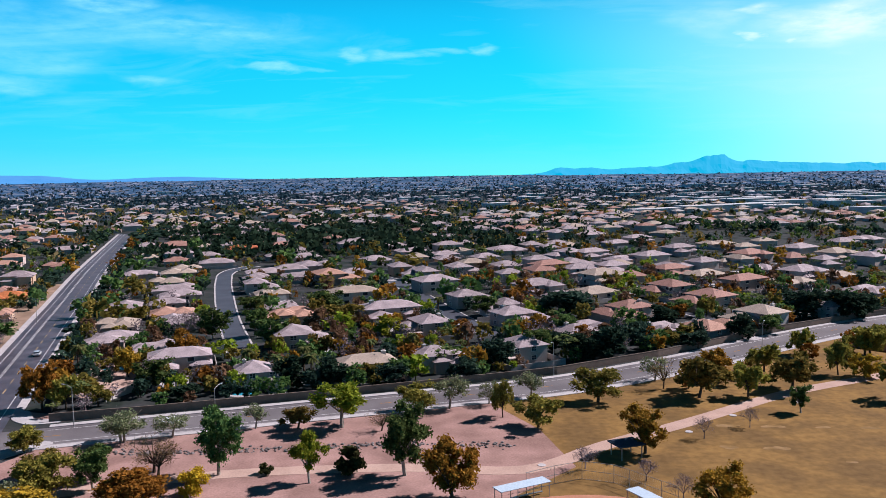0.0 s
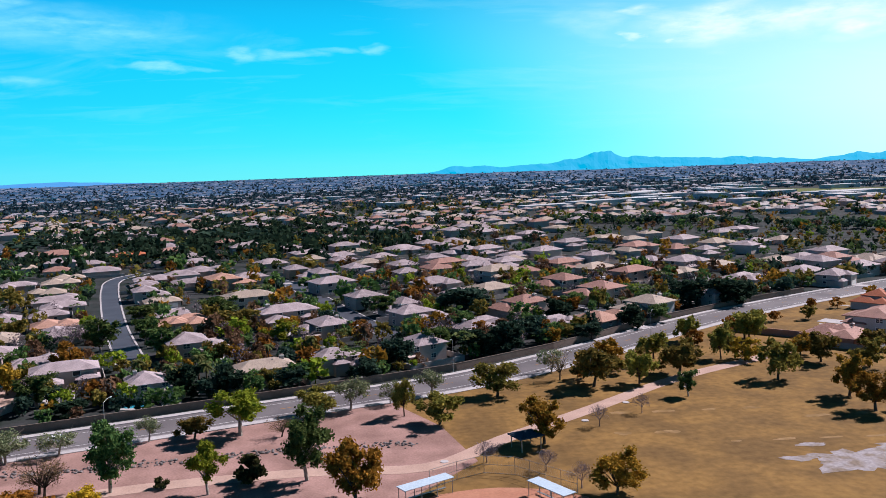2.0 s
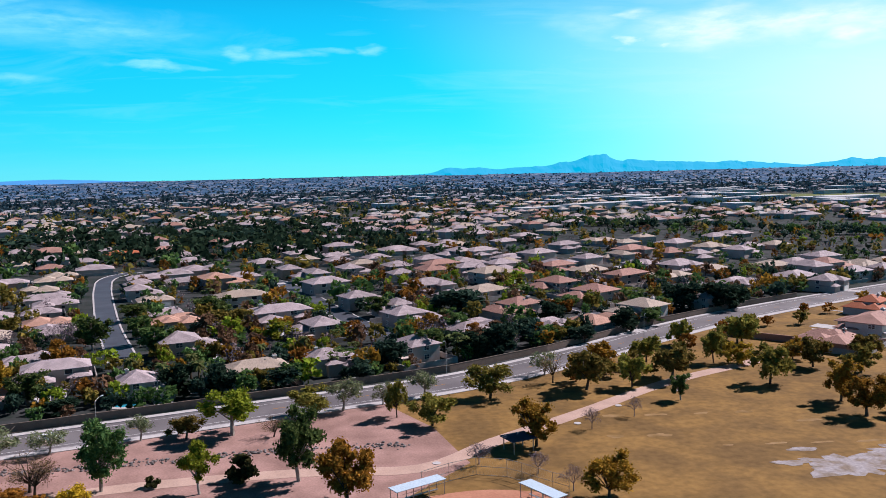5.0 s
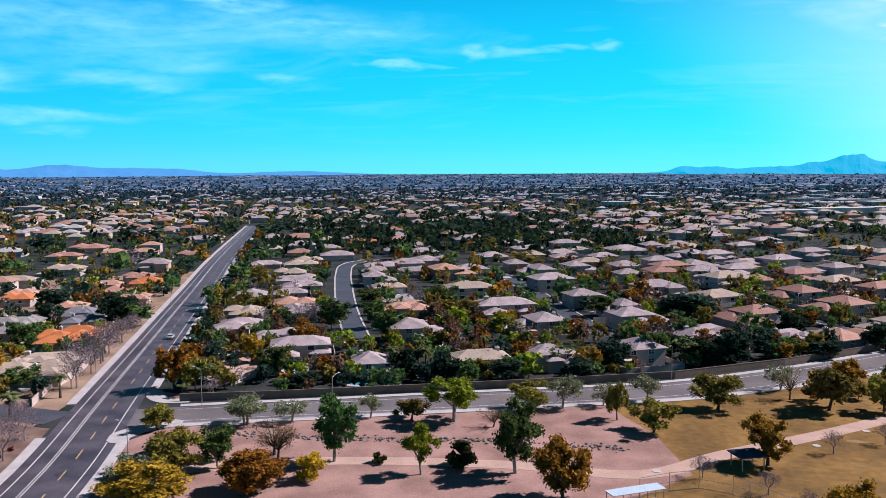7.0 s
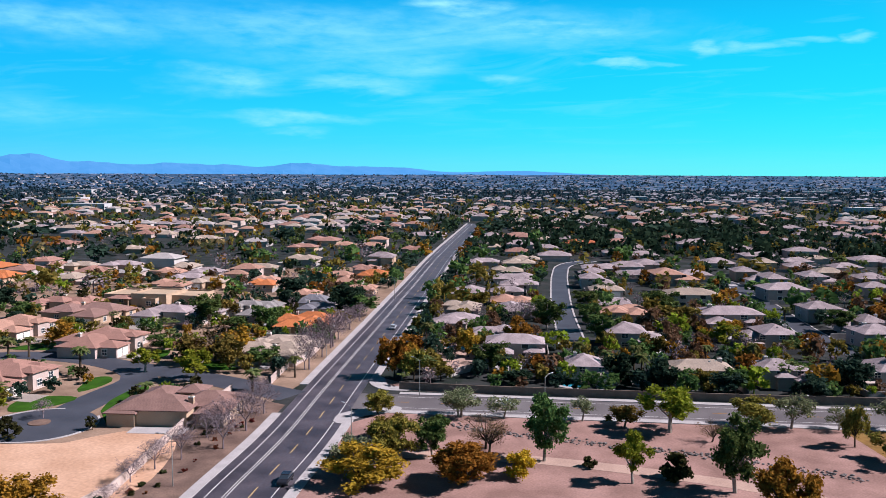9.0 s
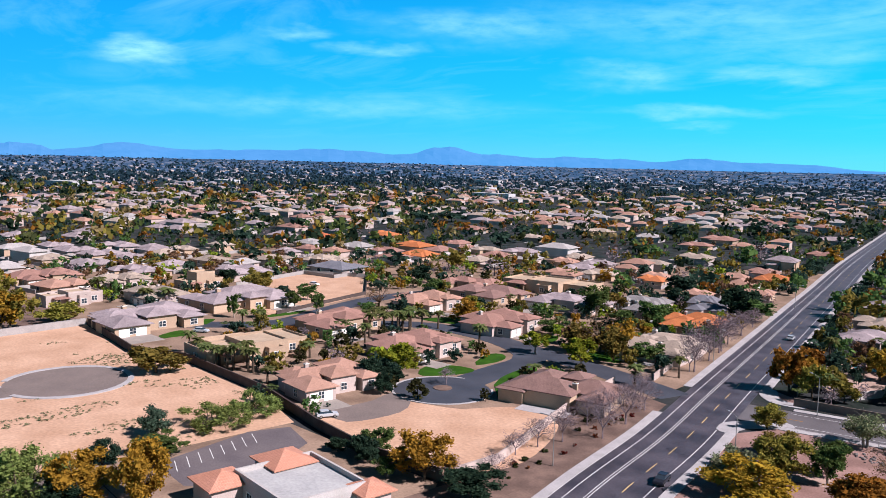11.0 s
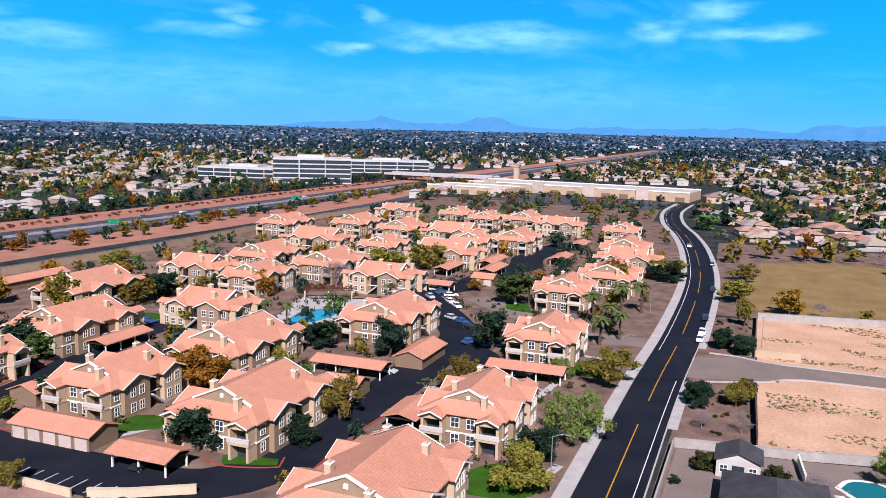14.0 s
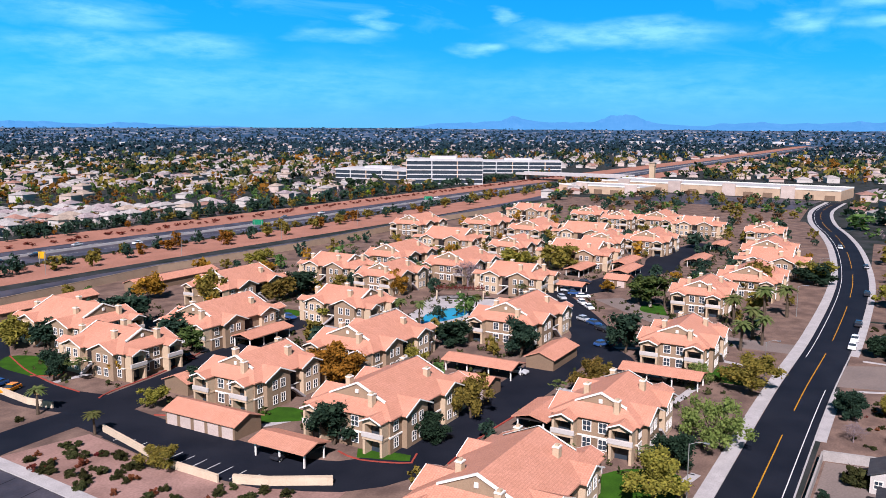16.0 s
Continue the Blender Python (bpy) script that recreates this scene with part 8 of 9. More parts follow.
def pergola(x, y, turn, length):
    """A timber pergola overgrown with a red-brown vine."""
    t = empty("pergola", "timber pergola overgrown with red-brown vine beside the pool", "pergola")
    for k in range(3):
        for q in (-1.6, 1.6):
            part("post", boxed(length * (k - 1) * 0.47 - 0.15, length * (k - 1) * 0.47 + 0.15, q - 0.15, q + 0.15, 0, 2.9), WALLS["sand"], t)
    for q in (-1.6, 1.6):
        part("beam", boxed(-length / 2, length / 2, q - 0.12, q + 0.12, 2.9, 3.15), M["bark"], t)
    for k in range(7):
        part("rafter", boxed(length * (k - 3) / 6.6 - 0.07, length * (k - 3) / 6.6 + 0.07, -2.2, 2.2, 3.15, 3.33), M["bark"], t)
    rng = np.random.default_rng(3)
    v, f = leaf_quads(rng, np.array([(length * (k - 5) / 11, q, 3.4) for k in range(11) for q in (-1.2, 0, 1.2)]), 0.8, 900, 0.16)
    v[:, 2] = np.maximum(v[:, 2], 3.0)
    raw("vine", v.tolist(), f.tolist(), LEAVES["redshrub"], t, "red-brown vine leaves")
    t.matrix_basis = pose(x, y, 0, 0, 0, turn)


pergola(-216.5, -119, 117, 15)

# ---- offices, shops, bridge beyond the freeway ----
def office(x, y, turn, w, d, floors, label):
    """An office block: white spandrel bands between dark glass bands, with fins and a flat roof."""
    t = empty("office_building", label, "office building", "office buildings")
    for k in range(floors):
        z = k * 4.2
        part("glass_band", boxed(-w / 2 + 0.3, w / 2 - 0.3, -d / 2 + 0.3, d / 2 - 0.3, z + 1.1, z + 4.2), M["glass"], t, "dark glass window band")
        part("spandrel", boxed(-w / 2, w / 2, -d / 2, d / 2, z, z + 1.1), M["officewhite"], t, "white concrete spandrel")
        n = int(w / 18)
        for i in range(n + 1):
            u = -w / 2 + w * i / n
            part("pier", boxed(max(u - 0.5, -w / 2 + 0.02), min(u + 0.5, w / 2 - 0.02), -d / 2 + 0.05, d / 2 - 0.05, z + 1.1, z + 4.2), M["officewhite"] if i % 2 else WALLS["tan"], t)
    part("parapet", boxed(-w / 2, w / 2, -d / 2, d / 2, floors * 4.2, floors * 4.2 + 1.6), M["officewhite"], t)
    part("plant_room", boxed(-w * 0.2, w * 0.15, -d * 0.2, d * 0.2, floors * 4.2 + 1.6, floors * 4.2 + 4), M["officewhite"], t)
    t.matrix_basis = pose(x, y, 0, 0, 0, turn)


office(-672, -386, 118, 70, 44, 5, "dark-glazed white office block of five storeys")
office(-872, -402, 118, 92, 40, 3, "long white office block of three storeys")
office(-700, -474, 96, 90, 45, 2, "white multi-storey car park beside offices")


def shop_row(x, y, turn, w, d, h, label):
    t = empty("shop_building", label, "shop building", "shopping centre")
    part("wall", boxed(-w / 2, w / 2, -d / 2, d / 2, 0, h), WALLS["tan"], t)
    part("roof", boxed(-w / 2 + 0.5, w / 2 - 0.5, -d / 2 + 0.5, d / 2 - 0.5, h + 0.01, h + 0.3), M["flatroof"], t, "flat white roof")
    for q in (-1, 1):
        part("parapet", boxed(-w / 2, w / 2, q * d / 2 - 0.3, q * d / 2 + 0.3, h, h + 1.0), M["frame"], t)
    n = int(w / 14)
    for i in range(n):
        u = -w / 2 + (i + 0.5) * w / n
        part("shopfront", boxed(u - 3.5, u + 3.5, -d / 2 - 0.4, -d / 2 + 0.1, 0, 3.6), M["brownband"], t)
        if i % 3 == 1:
            part("gabled_entry", boxed(u - 5, u + 5, -d / 2 - 1.2, -d / 2 + 2, 0, h + 2.2), WALLS["cream"], t)
    t.matrix_basis = pose(x, y, 0, 0, 0, turn)


shop_row(-690, -140, 83, 190, 44, 7, "long tan shopping centre with flat white roof")
shop_row(-640, -218, 83, 70, 30, 6, "tan shop building with flat grey roof")
patch("shop_car_park", [(-650, -60), (-660, -190), (-590, -200), (-570, -70)], 0.05, M["asphalt"], "grey asphalt shopping centre car park", "car park")
clock_tower = empty("clock_tower", "slim tan stucco tower at the shops", "tower")
part("shaft", boxed(-799.5, -794.5, -228.5, -223.5, 0, 15.5), WALLS["apt"], clock_tower)
part("belfry", boxed(-800, -794, -229, -223, 15.5, 18.0), WALLS["tan"], clock_tower)
bm = bmesh.new()
hip(bm, -800, -794, -229, -223, 18.0, 0.4, 0.5)
part("tower_roof", bm, ROOFS["tan"], clock_tower)
bridge = empty("road_bridge", "pale concrete road bridge over the freeway", "bridge")
part("deck", boxed(-770, -750, -350, -235, 5.2, 6.6), M["concrete"], bridge)
for q in (-770, -750.3):
    part("parapet", boxed(q, q + 0.3, -350, -235, 6.6, 7.6), M["concrete"], bridge)
for yy in (-340, -298, -245):
    part("pier", boxed(-768, -752, yy - 0.6, yy + 0.6, 0, 5.2), M["concrete"], bridge)

# ---- lamps, signs, cars ----
for x, y, r in ((-79, 171, 160), (-48, 168, 70), (28, 208.6, -110), (90, 230, 60), (-93, 104, 200), (-120, 197, 20), (-74.5, 131, 160), (-150, 300, 20), (-176, -24.8, 90), (-112, -25, 90), (-300, -27, 90), (-244, -27, 90), (-205, 3.5, 180), (-262, 28, 0), (-176, -262, 90), (-232, -256, 90), (-290, -254, 90), (-350, -254, 90), (-420, -256, 90)):
    street_lamp(x, y, r)


def road_sign(x, y, turn, w, h, z, material, label):
    t = empty("road_sign", label, "road sign")
    part("panel", boxed(-0.06, 0.06, -w / 2, w / 2, z, z + h), material, t)
    for q in (-w * 0.35, w * 0.35):
        part("post", boxed(0.07, 0.2, q - 0.08, q + 0.08, 0, z + h * 0.8), M["pole"], t)
    t.matrix_basis = pose(x, y, 0, 0, 0, turn)


road_sign(-306, -283, 20, 5.5, 2.6, 3.5, M["green_sign"], "green freeway direction sign on posts")
road_sign(-187, -280, 30, 2.6, 2.6, 3.0, M["yellow_sign"], "yellow warning sign beside the freeway")
road_sign(-470, -283, 20, 5.5, 2.6, 3.5, M["green_sign"], "green freeway direction sign on posts")

for x, y, r, c in ((-139, 87, 70, "silver"), (-122, 243, 107, "silver"), (-58, 171.5, 18, "white"), (-77, 113, 287, "black"), (-97, -168, 90, "white"), (-93.6, -161, 20, "silver"), (-93.2, -157, 10, "blue"), (-93, -152, 20, "orange"),
                   (-127, -140, 80, "red"), (-133, -142, 80, "black"), (-137, -142.5, 80, "white"), (-141, -143, 80, "silver"), (-160, -145, 80, "white"), (-164, -145.5, 80, "black"), (-169, -146, 80, "blue"), (-237, -87, 120, "white"), (-240, -91, 120, "blue"), (-244, -95, 120, "silver"),
                   (-205, -72, 60, "blue"), (-208, -76, 60, "silver"), (-200, -68, 60, "black"), (-186, -63, 150, "blue"), (-155, -71, 90, "silver"), (-153, -79, 10, "white"), (-228, -84, 40, "white"), (-223, -80, 40, "white"), (-232, -92, 40, "silver"), (-260, -95, 90, "black"),
                   (-286, -11.6, 0, "black"), (-240, -11.2, 0, "black"), (-222, -10.9, 0, "white"), (-343, -15, 8, "black"), (-214, -10.9, 0, "white"), (-395, -28, 10, "silver"), (-95, -84, 0, "black"), (-130.5, -55, 0, "black"), (-165, -44, 90, "black"), (-168, -43, 90, "grey"),
                   (-230, 100, 40, "silver"), (-292, 176, 20, "white"), (-245, -298, 0, "white"), (-200, -304, 0, "black"), (-228, -316, 0, "silver"), (-330, -290, 0, "black"), (-390, -310, 0, "white"), (-430, -292, 0, "silver"), (-520, -306, 0, "white"), (-560, -292, 0, "grey"), (-182, -300, 0, "black"), (-360, -313, 0, "grey")):
    car(x, y, r, c)


# ---- planting beds ----
def shrub_bed(poly, count, kinds, seed, low=0.6, high=1.3):
    """Clipped shrubs in a gravel bed, each a thing of its own."""
    rng = random.Random(seed)
    xs, ys = [p[0] for p in poly], [p[1] for p in poly]
    n = 0
    while n < count:
        x, y = rng.uniform(min(xs), max(xs)), rng.uniform(min(ys), max(ys))
        if inside((x, y), poly):
            h = rng.uniform(low, high)
            tree(rng.choice(kinds), x, y, h, h * rng.uniform(1.1, 1.5))
            n += 1


shrub_bed([(-72, -121), (-84, -118), (-82, -98), (-82, -86), (-85, -74), (-73, -72), (-71, -100)], 64, ("shrub", "shrub", "shrub", "shrub", "shrub", "shrub", "shrub", "redshrub"), 4, 0.8, 1.4)
shrub_bed([(-73, -160), (-88, -160), (-88, -134), (-74, -134)], 26, ("shrub", "shrub", "shrub", "redshrub"), 5, 0.9, 1.5)
shrub_bed([(-92, 92), (-97, 97), (-111, 128), (-107, 148), (-103, 146)], 30, ("shrub", "redshrub"), 6, 0.5, 1.0)
shrub_bed([(-145, -8), (-175, -8), (-175, 1), (-145, 2)], 22, ("shrub", "redshrub"), 7, 0.4, 0.9)
shrub_bed([(-205, -8), (-244, -8), (-244, 1), (-205, 1)], 16, ("shrub",), 8, 0.4, 0.9)


for kind, x, y, h, w in (("dark", -124, 31, 3.2, 3.8), ("dark", -119.5, 34, 2.6, 3.4), ("dark", -116, 30, 3.0, 3.6), ("olive", -126, 38, 3.4, 4.0), ("dark", -130, 34, 3.8, 4.2), ("dark", -113, 36, 2.6, 3.0), ("dark", -121, 78, 2.8, 3.4), ("dark", -113, 79, 3.2, 3.8), ("green", -106, 78, 3.4, 4.0)):
    tree(kind, x, y, h, w)


def ground_weeds():
    """Tufts of dry weed on the bare lots, and low planting between the apartment houses."""
    rng = np.random.default_rng(9)
    for name, kind, label, poly, count, r0, r1, drift in (
            ("weeds", "sparse", "scattered grey-green weeds on the bare dirt", [(-145, 5), (-245, 4), (-256, 74), (-162, 82), (-141, 60)], 1500, 0.15, 0.5, 1),
            ("undergrowth", "shrub", "low clipped shrubs between the apartment buildings", [(-100, -30), (-100, -180), (-330, -215), (-420, -60), (-200, -30)], 1100, 0.5, 1.2, 0)):
        C, xs, ys = [], [p[0] for p in poly], [p[1] for p in poly]
        tries = 0
        while len(C) < count and tries < 40000:
            tries += 1
            x, y = rng.uniform(min(xs), max(xs)), rng.uniform(min(ys), max(ys))
            if not inside((x, y), poly):
                continue
            if drift and noise.noise((x * 0.12, y * 0.05, 2.0)) < 0.22 - 0.25 * (min(abs(x + 186), abs(x + 206)) < 1.5 or x > -146 or y > 76 - 0.1 * (x + 200)):
                continue
            if drift and (math.hypot(x + 196, y - 53) < 14 or -203 < x < -185 and y < 45):
                continue
            if not drift and (any(near_line((x, y), smooth_line(d, 8), 6.5) for d in DRIVES) or any(math.hypot(x - a, y - b) < 11 for a, b, c in PLACED if c == 15)):
                continue
            C.append((x, y))
        V, Fc, n = [], [], 0
        for x, y in C:
            r = rng.uniform(r0, r1)
            v, f = leaf_quads(rng, np.array([(0, 0, r * 0.4)]), r, 14, r * 0.4)
            v[:, 2] = np.maximum(v[:, 2] * (0.5 if drift else 1), 0.05)
            V.append(v + (x, y, 0.03))
            Fc.append(f + n)
            n += len(v)
        tagged(raw(name, np.vstack(V).tolist(), np.vstack(Fc).tolist(), LEAVES[kind]), label, "plants", "", "stuff")


ground_weeds()


# ---- the suburb beyond, to the horizon ----
PARK = [(-90, 100), (-80, 175), (-12, 196), (80, 244), (260, 335), (300, 30), (0, 30)]
DIRT_A = [(-139, 80), (-146, 100), (-138, 110), (-122, 125), (-106, 124), (-94, 97), (-112, 80)]
DIRT_B = [(-240, 128), (-262, 182), (-300, 208), (-326, 190), (-308, 148), (-266, 122)]
ESTATE = [(-100, 60), (-170, 80), (-260, 76), (-340, 100), (-320, 230), (-160, 290)]
LOTS = [(-60, -30), (-60, 30), (-130, 40), (-170, 90), (-240, 105), (-420, 70), (-430, -30)]
FLATS = [(-50, -10), (-450, -20), (-560, -40), (-560, -252), (-380, -252), (-120, -262), (-40, -200)]
SHOPS = [(-560, -40), (-560, -225), (-860, -240), (-860, -20)]
GREENFIELD = [(638, 1173), (790, 1020), (960, 1250), (779, 1433)]
OFFICES = [(-610, -345), (-1000, -330), (-1000, -470), (-760, -540), (-610, -540)]
LINES = ((MAIN, 13), (CROSS, 13), (NEWROAD, 12), (FREEWAY, 50), (COURT, 10), (COURT_END, 9), (BACKSTREET, 9), (CULSTREET, 8), (STREET_TWO, 7))


def segments(line):
    P = np.array([(p.x, p.y) for p in line])
    return P[:-1], P[1:] - P[:-1], P.min(0), P.max(0)


SEGS = [(*segments(ln), d) for ln, d in LINES]
ZONES = [(z, min(p[0] for p in z), max(p[0] for p in z), min(p[1] for p in z), max(p[1] for p in z)) for z in (PARK, LOTS, FLATS, SHOPS, OFFICES, DIRT_A, DIRT_B, GREENFIELD)]
BUCKETS = {}
BUCKETED = [0]


def clear_of_roads(x, y, more, lines=SEGS):
    for A, D, lo, hi, d in lines:
        d += more
        if lo[0] - d < x < hi[0] + d and lo[1] - d < y < hi[1] + d:
            q = np.array((x, y)) - A
            t = np.clip((q * D).sum(1) / (D * D).sum(1), 0, 1)
            if (((q - D * t[:, None]) ** 2).sum(1) < d * d).any():
                return False
    return True


def free(x, y, r):
    if any(x0 < x < x1 and y0 < y < y1 and inside((x, y), z) for z, x0, x1, y0, y1 in ZONES):
        return False
    if not clear_of_roads(x, y, 6 if r > 7 else 0.5):
        return False
    for a, b, c in PLACED[BUCKETED[0]:]:
        BUCKETS.setdefault((int(a // 40), int(b // 40)), []).append((a, b, c))
    BUCKETED[0] = len(PLACED)
    i, j = int(x // 40), int(y // 40)
    return all((x - a) ** 2 + (y - b) ** 2 > (r + c) ** 2 for u in (-1, 0, 1) for v in (-1, 0, 1) for a, b, c in BUCKETS.get((i + u, j + v), ()))


def zone(az, d):
    """Roof and wall colours and how leafy it is, by the part of town."""
    if az < 12:
        return (("taupe", "taupe", "tan", "taupe", "rose"), ("cream", "cream", "tan"), 1.0) if d < 900 else (("tan", "taupe", "white", "rose"), ("cream", "white"), 1.3)
    if az < 65:
        return ("tan", "rose", "taupe", "white", "tan", "taupe", "pink", "rose"), ("cream", "tan", "white"), 1.9
    if az < 104:
        return ("pink", "rose", "taupe", "tan", "taupe", "white"), ("cream", "tan", "white"), 1.4
    return ("white", "taupe", "white", "rose", "tan", "white"), ("white", "white", "cream"), 1.5


def suburb():
    rng = random.Random(11)
    # near blocks: single houses and trees on a street grid turned 18 degrees
    c, s = math.cos(radians(18)), math.sin(radians(18))
    n_house = n_tree = 0
    spots = []
    for i in range(-45, 46):
        for j in range(-35, 60):
            if j % 5 == 4 or i % 11 == 5:
                continue
            u, v = i * 19 + rng.uniform(-1.5, 1.5), j * 23 + rng.uniform(-3, 3)
            x, y = u * c - v * s, u * s + v * c
            d, az = math.hypot(x, y), math.degrees(math.atan2(-x, y))
            if -42 < az < 158 and 190 < d < 760:
                spots.append((d, az, x, y))
    spots.sort()
    for i in range(70):
        for j in range(6):
            x, y = -90 - 13.5 * i + rng.uniform(-1.5, 1.5), -378 - 17 * j - (6 if j > 1 else 0) + rng.uniform(-1.5, 1.5)
            d, az = math.hypot(x, y), math.degrees(math.atan2(-x, y))
            if d < 560 and az < 158 and (i * 7 + j * 3) % 6 and free(x, y, 5):
                rf, wl, leafy = zone(az if x < -66 - 0.325 * (y - 62) else min(az, 11), d)
                house(x, y, rng.choice((0, 90, 180)), rng.uniform(11, 13), 2 if j < 2 else 1, rng.choice(rf), "white", 0)
    for d, az, x, y in spots:
        if n_house < 80 and az < 104 and free(x, y, 8) and not inside((x, y), ESTATE) and (d > 380 or az > 14):
            rf, wl, leafy = zone(az if x < -66 - 0.325 * (y - 62) else min(az, 11), d)
            house(x, y, 18 + rng.choice((0, 90)), rng.uniform(14, 18.5) * (0.72 if az > 104 else 1), 2 if rng.random() < (0.5 if az < 12 else 0.25) else 1, rng.choice(rf), rng.choice(wl), 0 if d > 420 else 1)
            n_house += 1
    kinds = ("green", "olive", "olive", "dark", "green", "rust", "bare", "grey", "palm", "olive", "dark", "lime", "green", "dark", "bare", "gold", "grey")
    for _ in range(26000):
        az, d = rng.uniform(-42, 158), rng.uniform(185, 700)
        x, y = -math.sin(radians(az)) * d, math.cos(radians(az)) * d
        if n_tree < 2900 and free(x, y, 0.4):
            if inside((x, y), ESTATE) and rng.random() < 0.75:
                continue
            if d > 430 and az < 104 and rng.random() < 0.7:
                continue
            if az > 104 and rng.random() < 0.35 or 20 < az < 104 and rng.random() < 0.1:
                continue
            h = rng.uniform(3.2, 7.6) * (1.25 if az < 12 and rng.random() < 0.3 else 0.8 if d > 420 else 1)
            far_tree(rng.choice(kinds), x, y, h, h * rng.uniform(0.85, 1.3))
            n_tree += 1
    # rows of trees and shrubs along the freeway
    for k in range(60):
        x = -140 - 11 * k
        far_tree(rng.choice(("olive", "olive", "rust", "dark")), x + rng.uniform(-4, 4), -268 + rng.uniform(-9, 8), rng.uniform(5, 8), rng.uniform(6, 9))
        if k % 2:
            far_tree(rng.choice(("olive", "dark")), x + rng.uniform(-4, 4), -277 + rng.uniform(-2, 2), rng.uniform(4, 7), rng.uniform(5, 8))
        far_tree("dark", x - 40 + rng.uniform(-5, 5), -357 + rng.uniform(-4, 4), rng.uniform(6, 10), rng.uniform(7, 11))
        far_tree(rng.choice(("olive", "dark", "rust", "dark")), x - 60 + rng.uniform(-5, 5), -352 + rng.uniform(-8, 6), rng.uniform(4, 8), rng.uniform(4, 8))
        far_tree("dark", x - 60 + rng.uniform(-5, 5), -366 + rng.uniform(-5, 5), rng.uniform(4, 8), rng.uniform(4, 8))
        for _ in range(3):
            far_tree("shrub", x + rng.uniform(-6, 6), -281 + rng.uniform(-1, 1), 1.8, 2.4)
            far_tree("redshrub", x - 50 + rng.uniform(-6, 6), -333 + rng.uniform(-4, 4), 1.5, 3.0)
    for k in range(150):
        x, y = rng.uniform(-640, -450), rng.uniform(-225, -60)
        if not near_line((x, y), NEWROAD, 10):
            far_tree(rng.choice(("olive", "dark", "dark", "bare", "green")), x, y, rng.uniform(4, 7.5), rng.uniform(5, 8.5))
    # garden trees between the apartment houses and over the estate
    n = 0
    for _ in range(3000):
        x, y = rng.uniform(-440, -90), rng.uniform(-222, -30)
        if n < 230 and inside((x, y), FLATS) and not any(near_line((x, y), smooth_line(d, 10), 7) for d in DRIVES) and not near_line((x, y), NEWROAD, 11) and not near_line((x, y), ENTRY, 8):
            if all((x - a) ** 2 + (y - b) ** 2 > (1.2 + (10.2 if c == 15 else c)) ** 2 for a, b, c in PLACED):
                h = rng.uniform(3.5, 7)
                far_tree(rng.choice(("olive", "dark", "green", "dark", "dark", "gold", "palm", "olive")), x, y, h, h * rng.uniform(0.85, 1.2))
                n += 1
    n = 0
    for _ in range(4000):
        x, y = rng.uniform(-340, -100), rng.uniform(80, 290)
        if n < 330 and inside((x, y), ESTATE) and free(x, y, 0.3) and not any(inside((x, y), q) for q in (DIRT_A, DIRT_B)):
            h = rng.uniform(1.2, 5.6)
            far_tree(rng.choice(("olive", "dark", "green", "dark", "gold", "palm", "lime", "shrub", "shrub")), x, y, h, h * rng.uniform(0.8, 1.2))
            n += 1
    # a belt of dark trees behind the last near rows
    for k in range(95):
        u = rng.random()
        x, y = 210 + 190 * u + rng.uniform(-14, 14), 752 - 225 * u ** 1.3 + rng.uniform(-12, 12)
        far_tree(rng.choice(("dark", "dark", "blue", "green")), x, y, rng.uniform(7, 11), rng.uniform(8, 13))
    # street trees along the main road
    for k in range(62):
        y = 205 + 9.5 * k
        p = min(MAIN, key=lambda q: abs(q.y - y))
        far_tree(rng.choice(("dark", "green", "olive", "rust", "dark")), p.x + 14 + rng.uniform(-2, 4), p.y + rng.uniform(-4, 4), rng.uniform(4.5, 8), rng.uniform(5, 9))
        if y > 320:
            far_tree(rng.choice(("dark", "green", "olive", "dark")), p.x - 14 + rng.uniform(-5, 1.5), p.y + rng.uniform(-4, 4), rng.uniform(5, 9), rng.uniform(6, 10))
    # a hedge of trees behind the side road and a grove at the end of the park
    for k in range(46):
        u = 40 + 5.2 * k
        p = min(CROSS, key=lambda q: abs(q.x - u))
        far_tree(rng.choice(("dark", "dark", "green", "olive")), p.x - 8 + rng.uniform(-3, 3), p.y + 17 + rng.uniform(-3, 4), rng.uniform(4, 7.5), rng.uniform(5, 8))
        if k % 2:
            far_tree(rng.choice(("olive", "gold", "rust", "olive")), p.x + 14 + rng.uniform(-4, 4), p.y - 16 + rng.uniform(-6, 4), rng.uniform(4, 7), rng.uniform(4.5, 7))
    plant_far_trees()


def shown(d):
    """Past 2.4 km the land is raised and shrunk to fit the camera's view, far blocks stacking up under the horizon:
    height and size of what stands there.
    """
    u = (d - 2400) / 2300
    if u <= 0:
        return 0.0, 1.0
    k = d * ((1 - u) / 2400 + u / 30000)
    return 52 * (1 - k), max(k, 0.12)


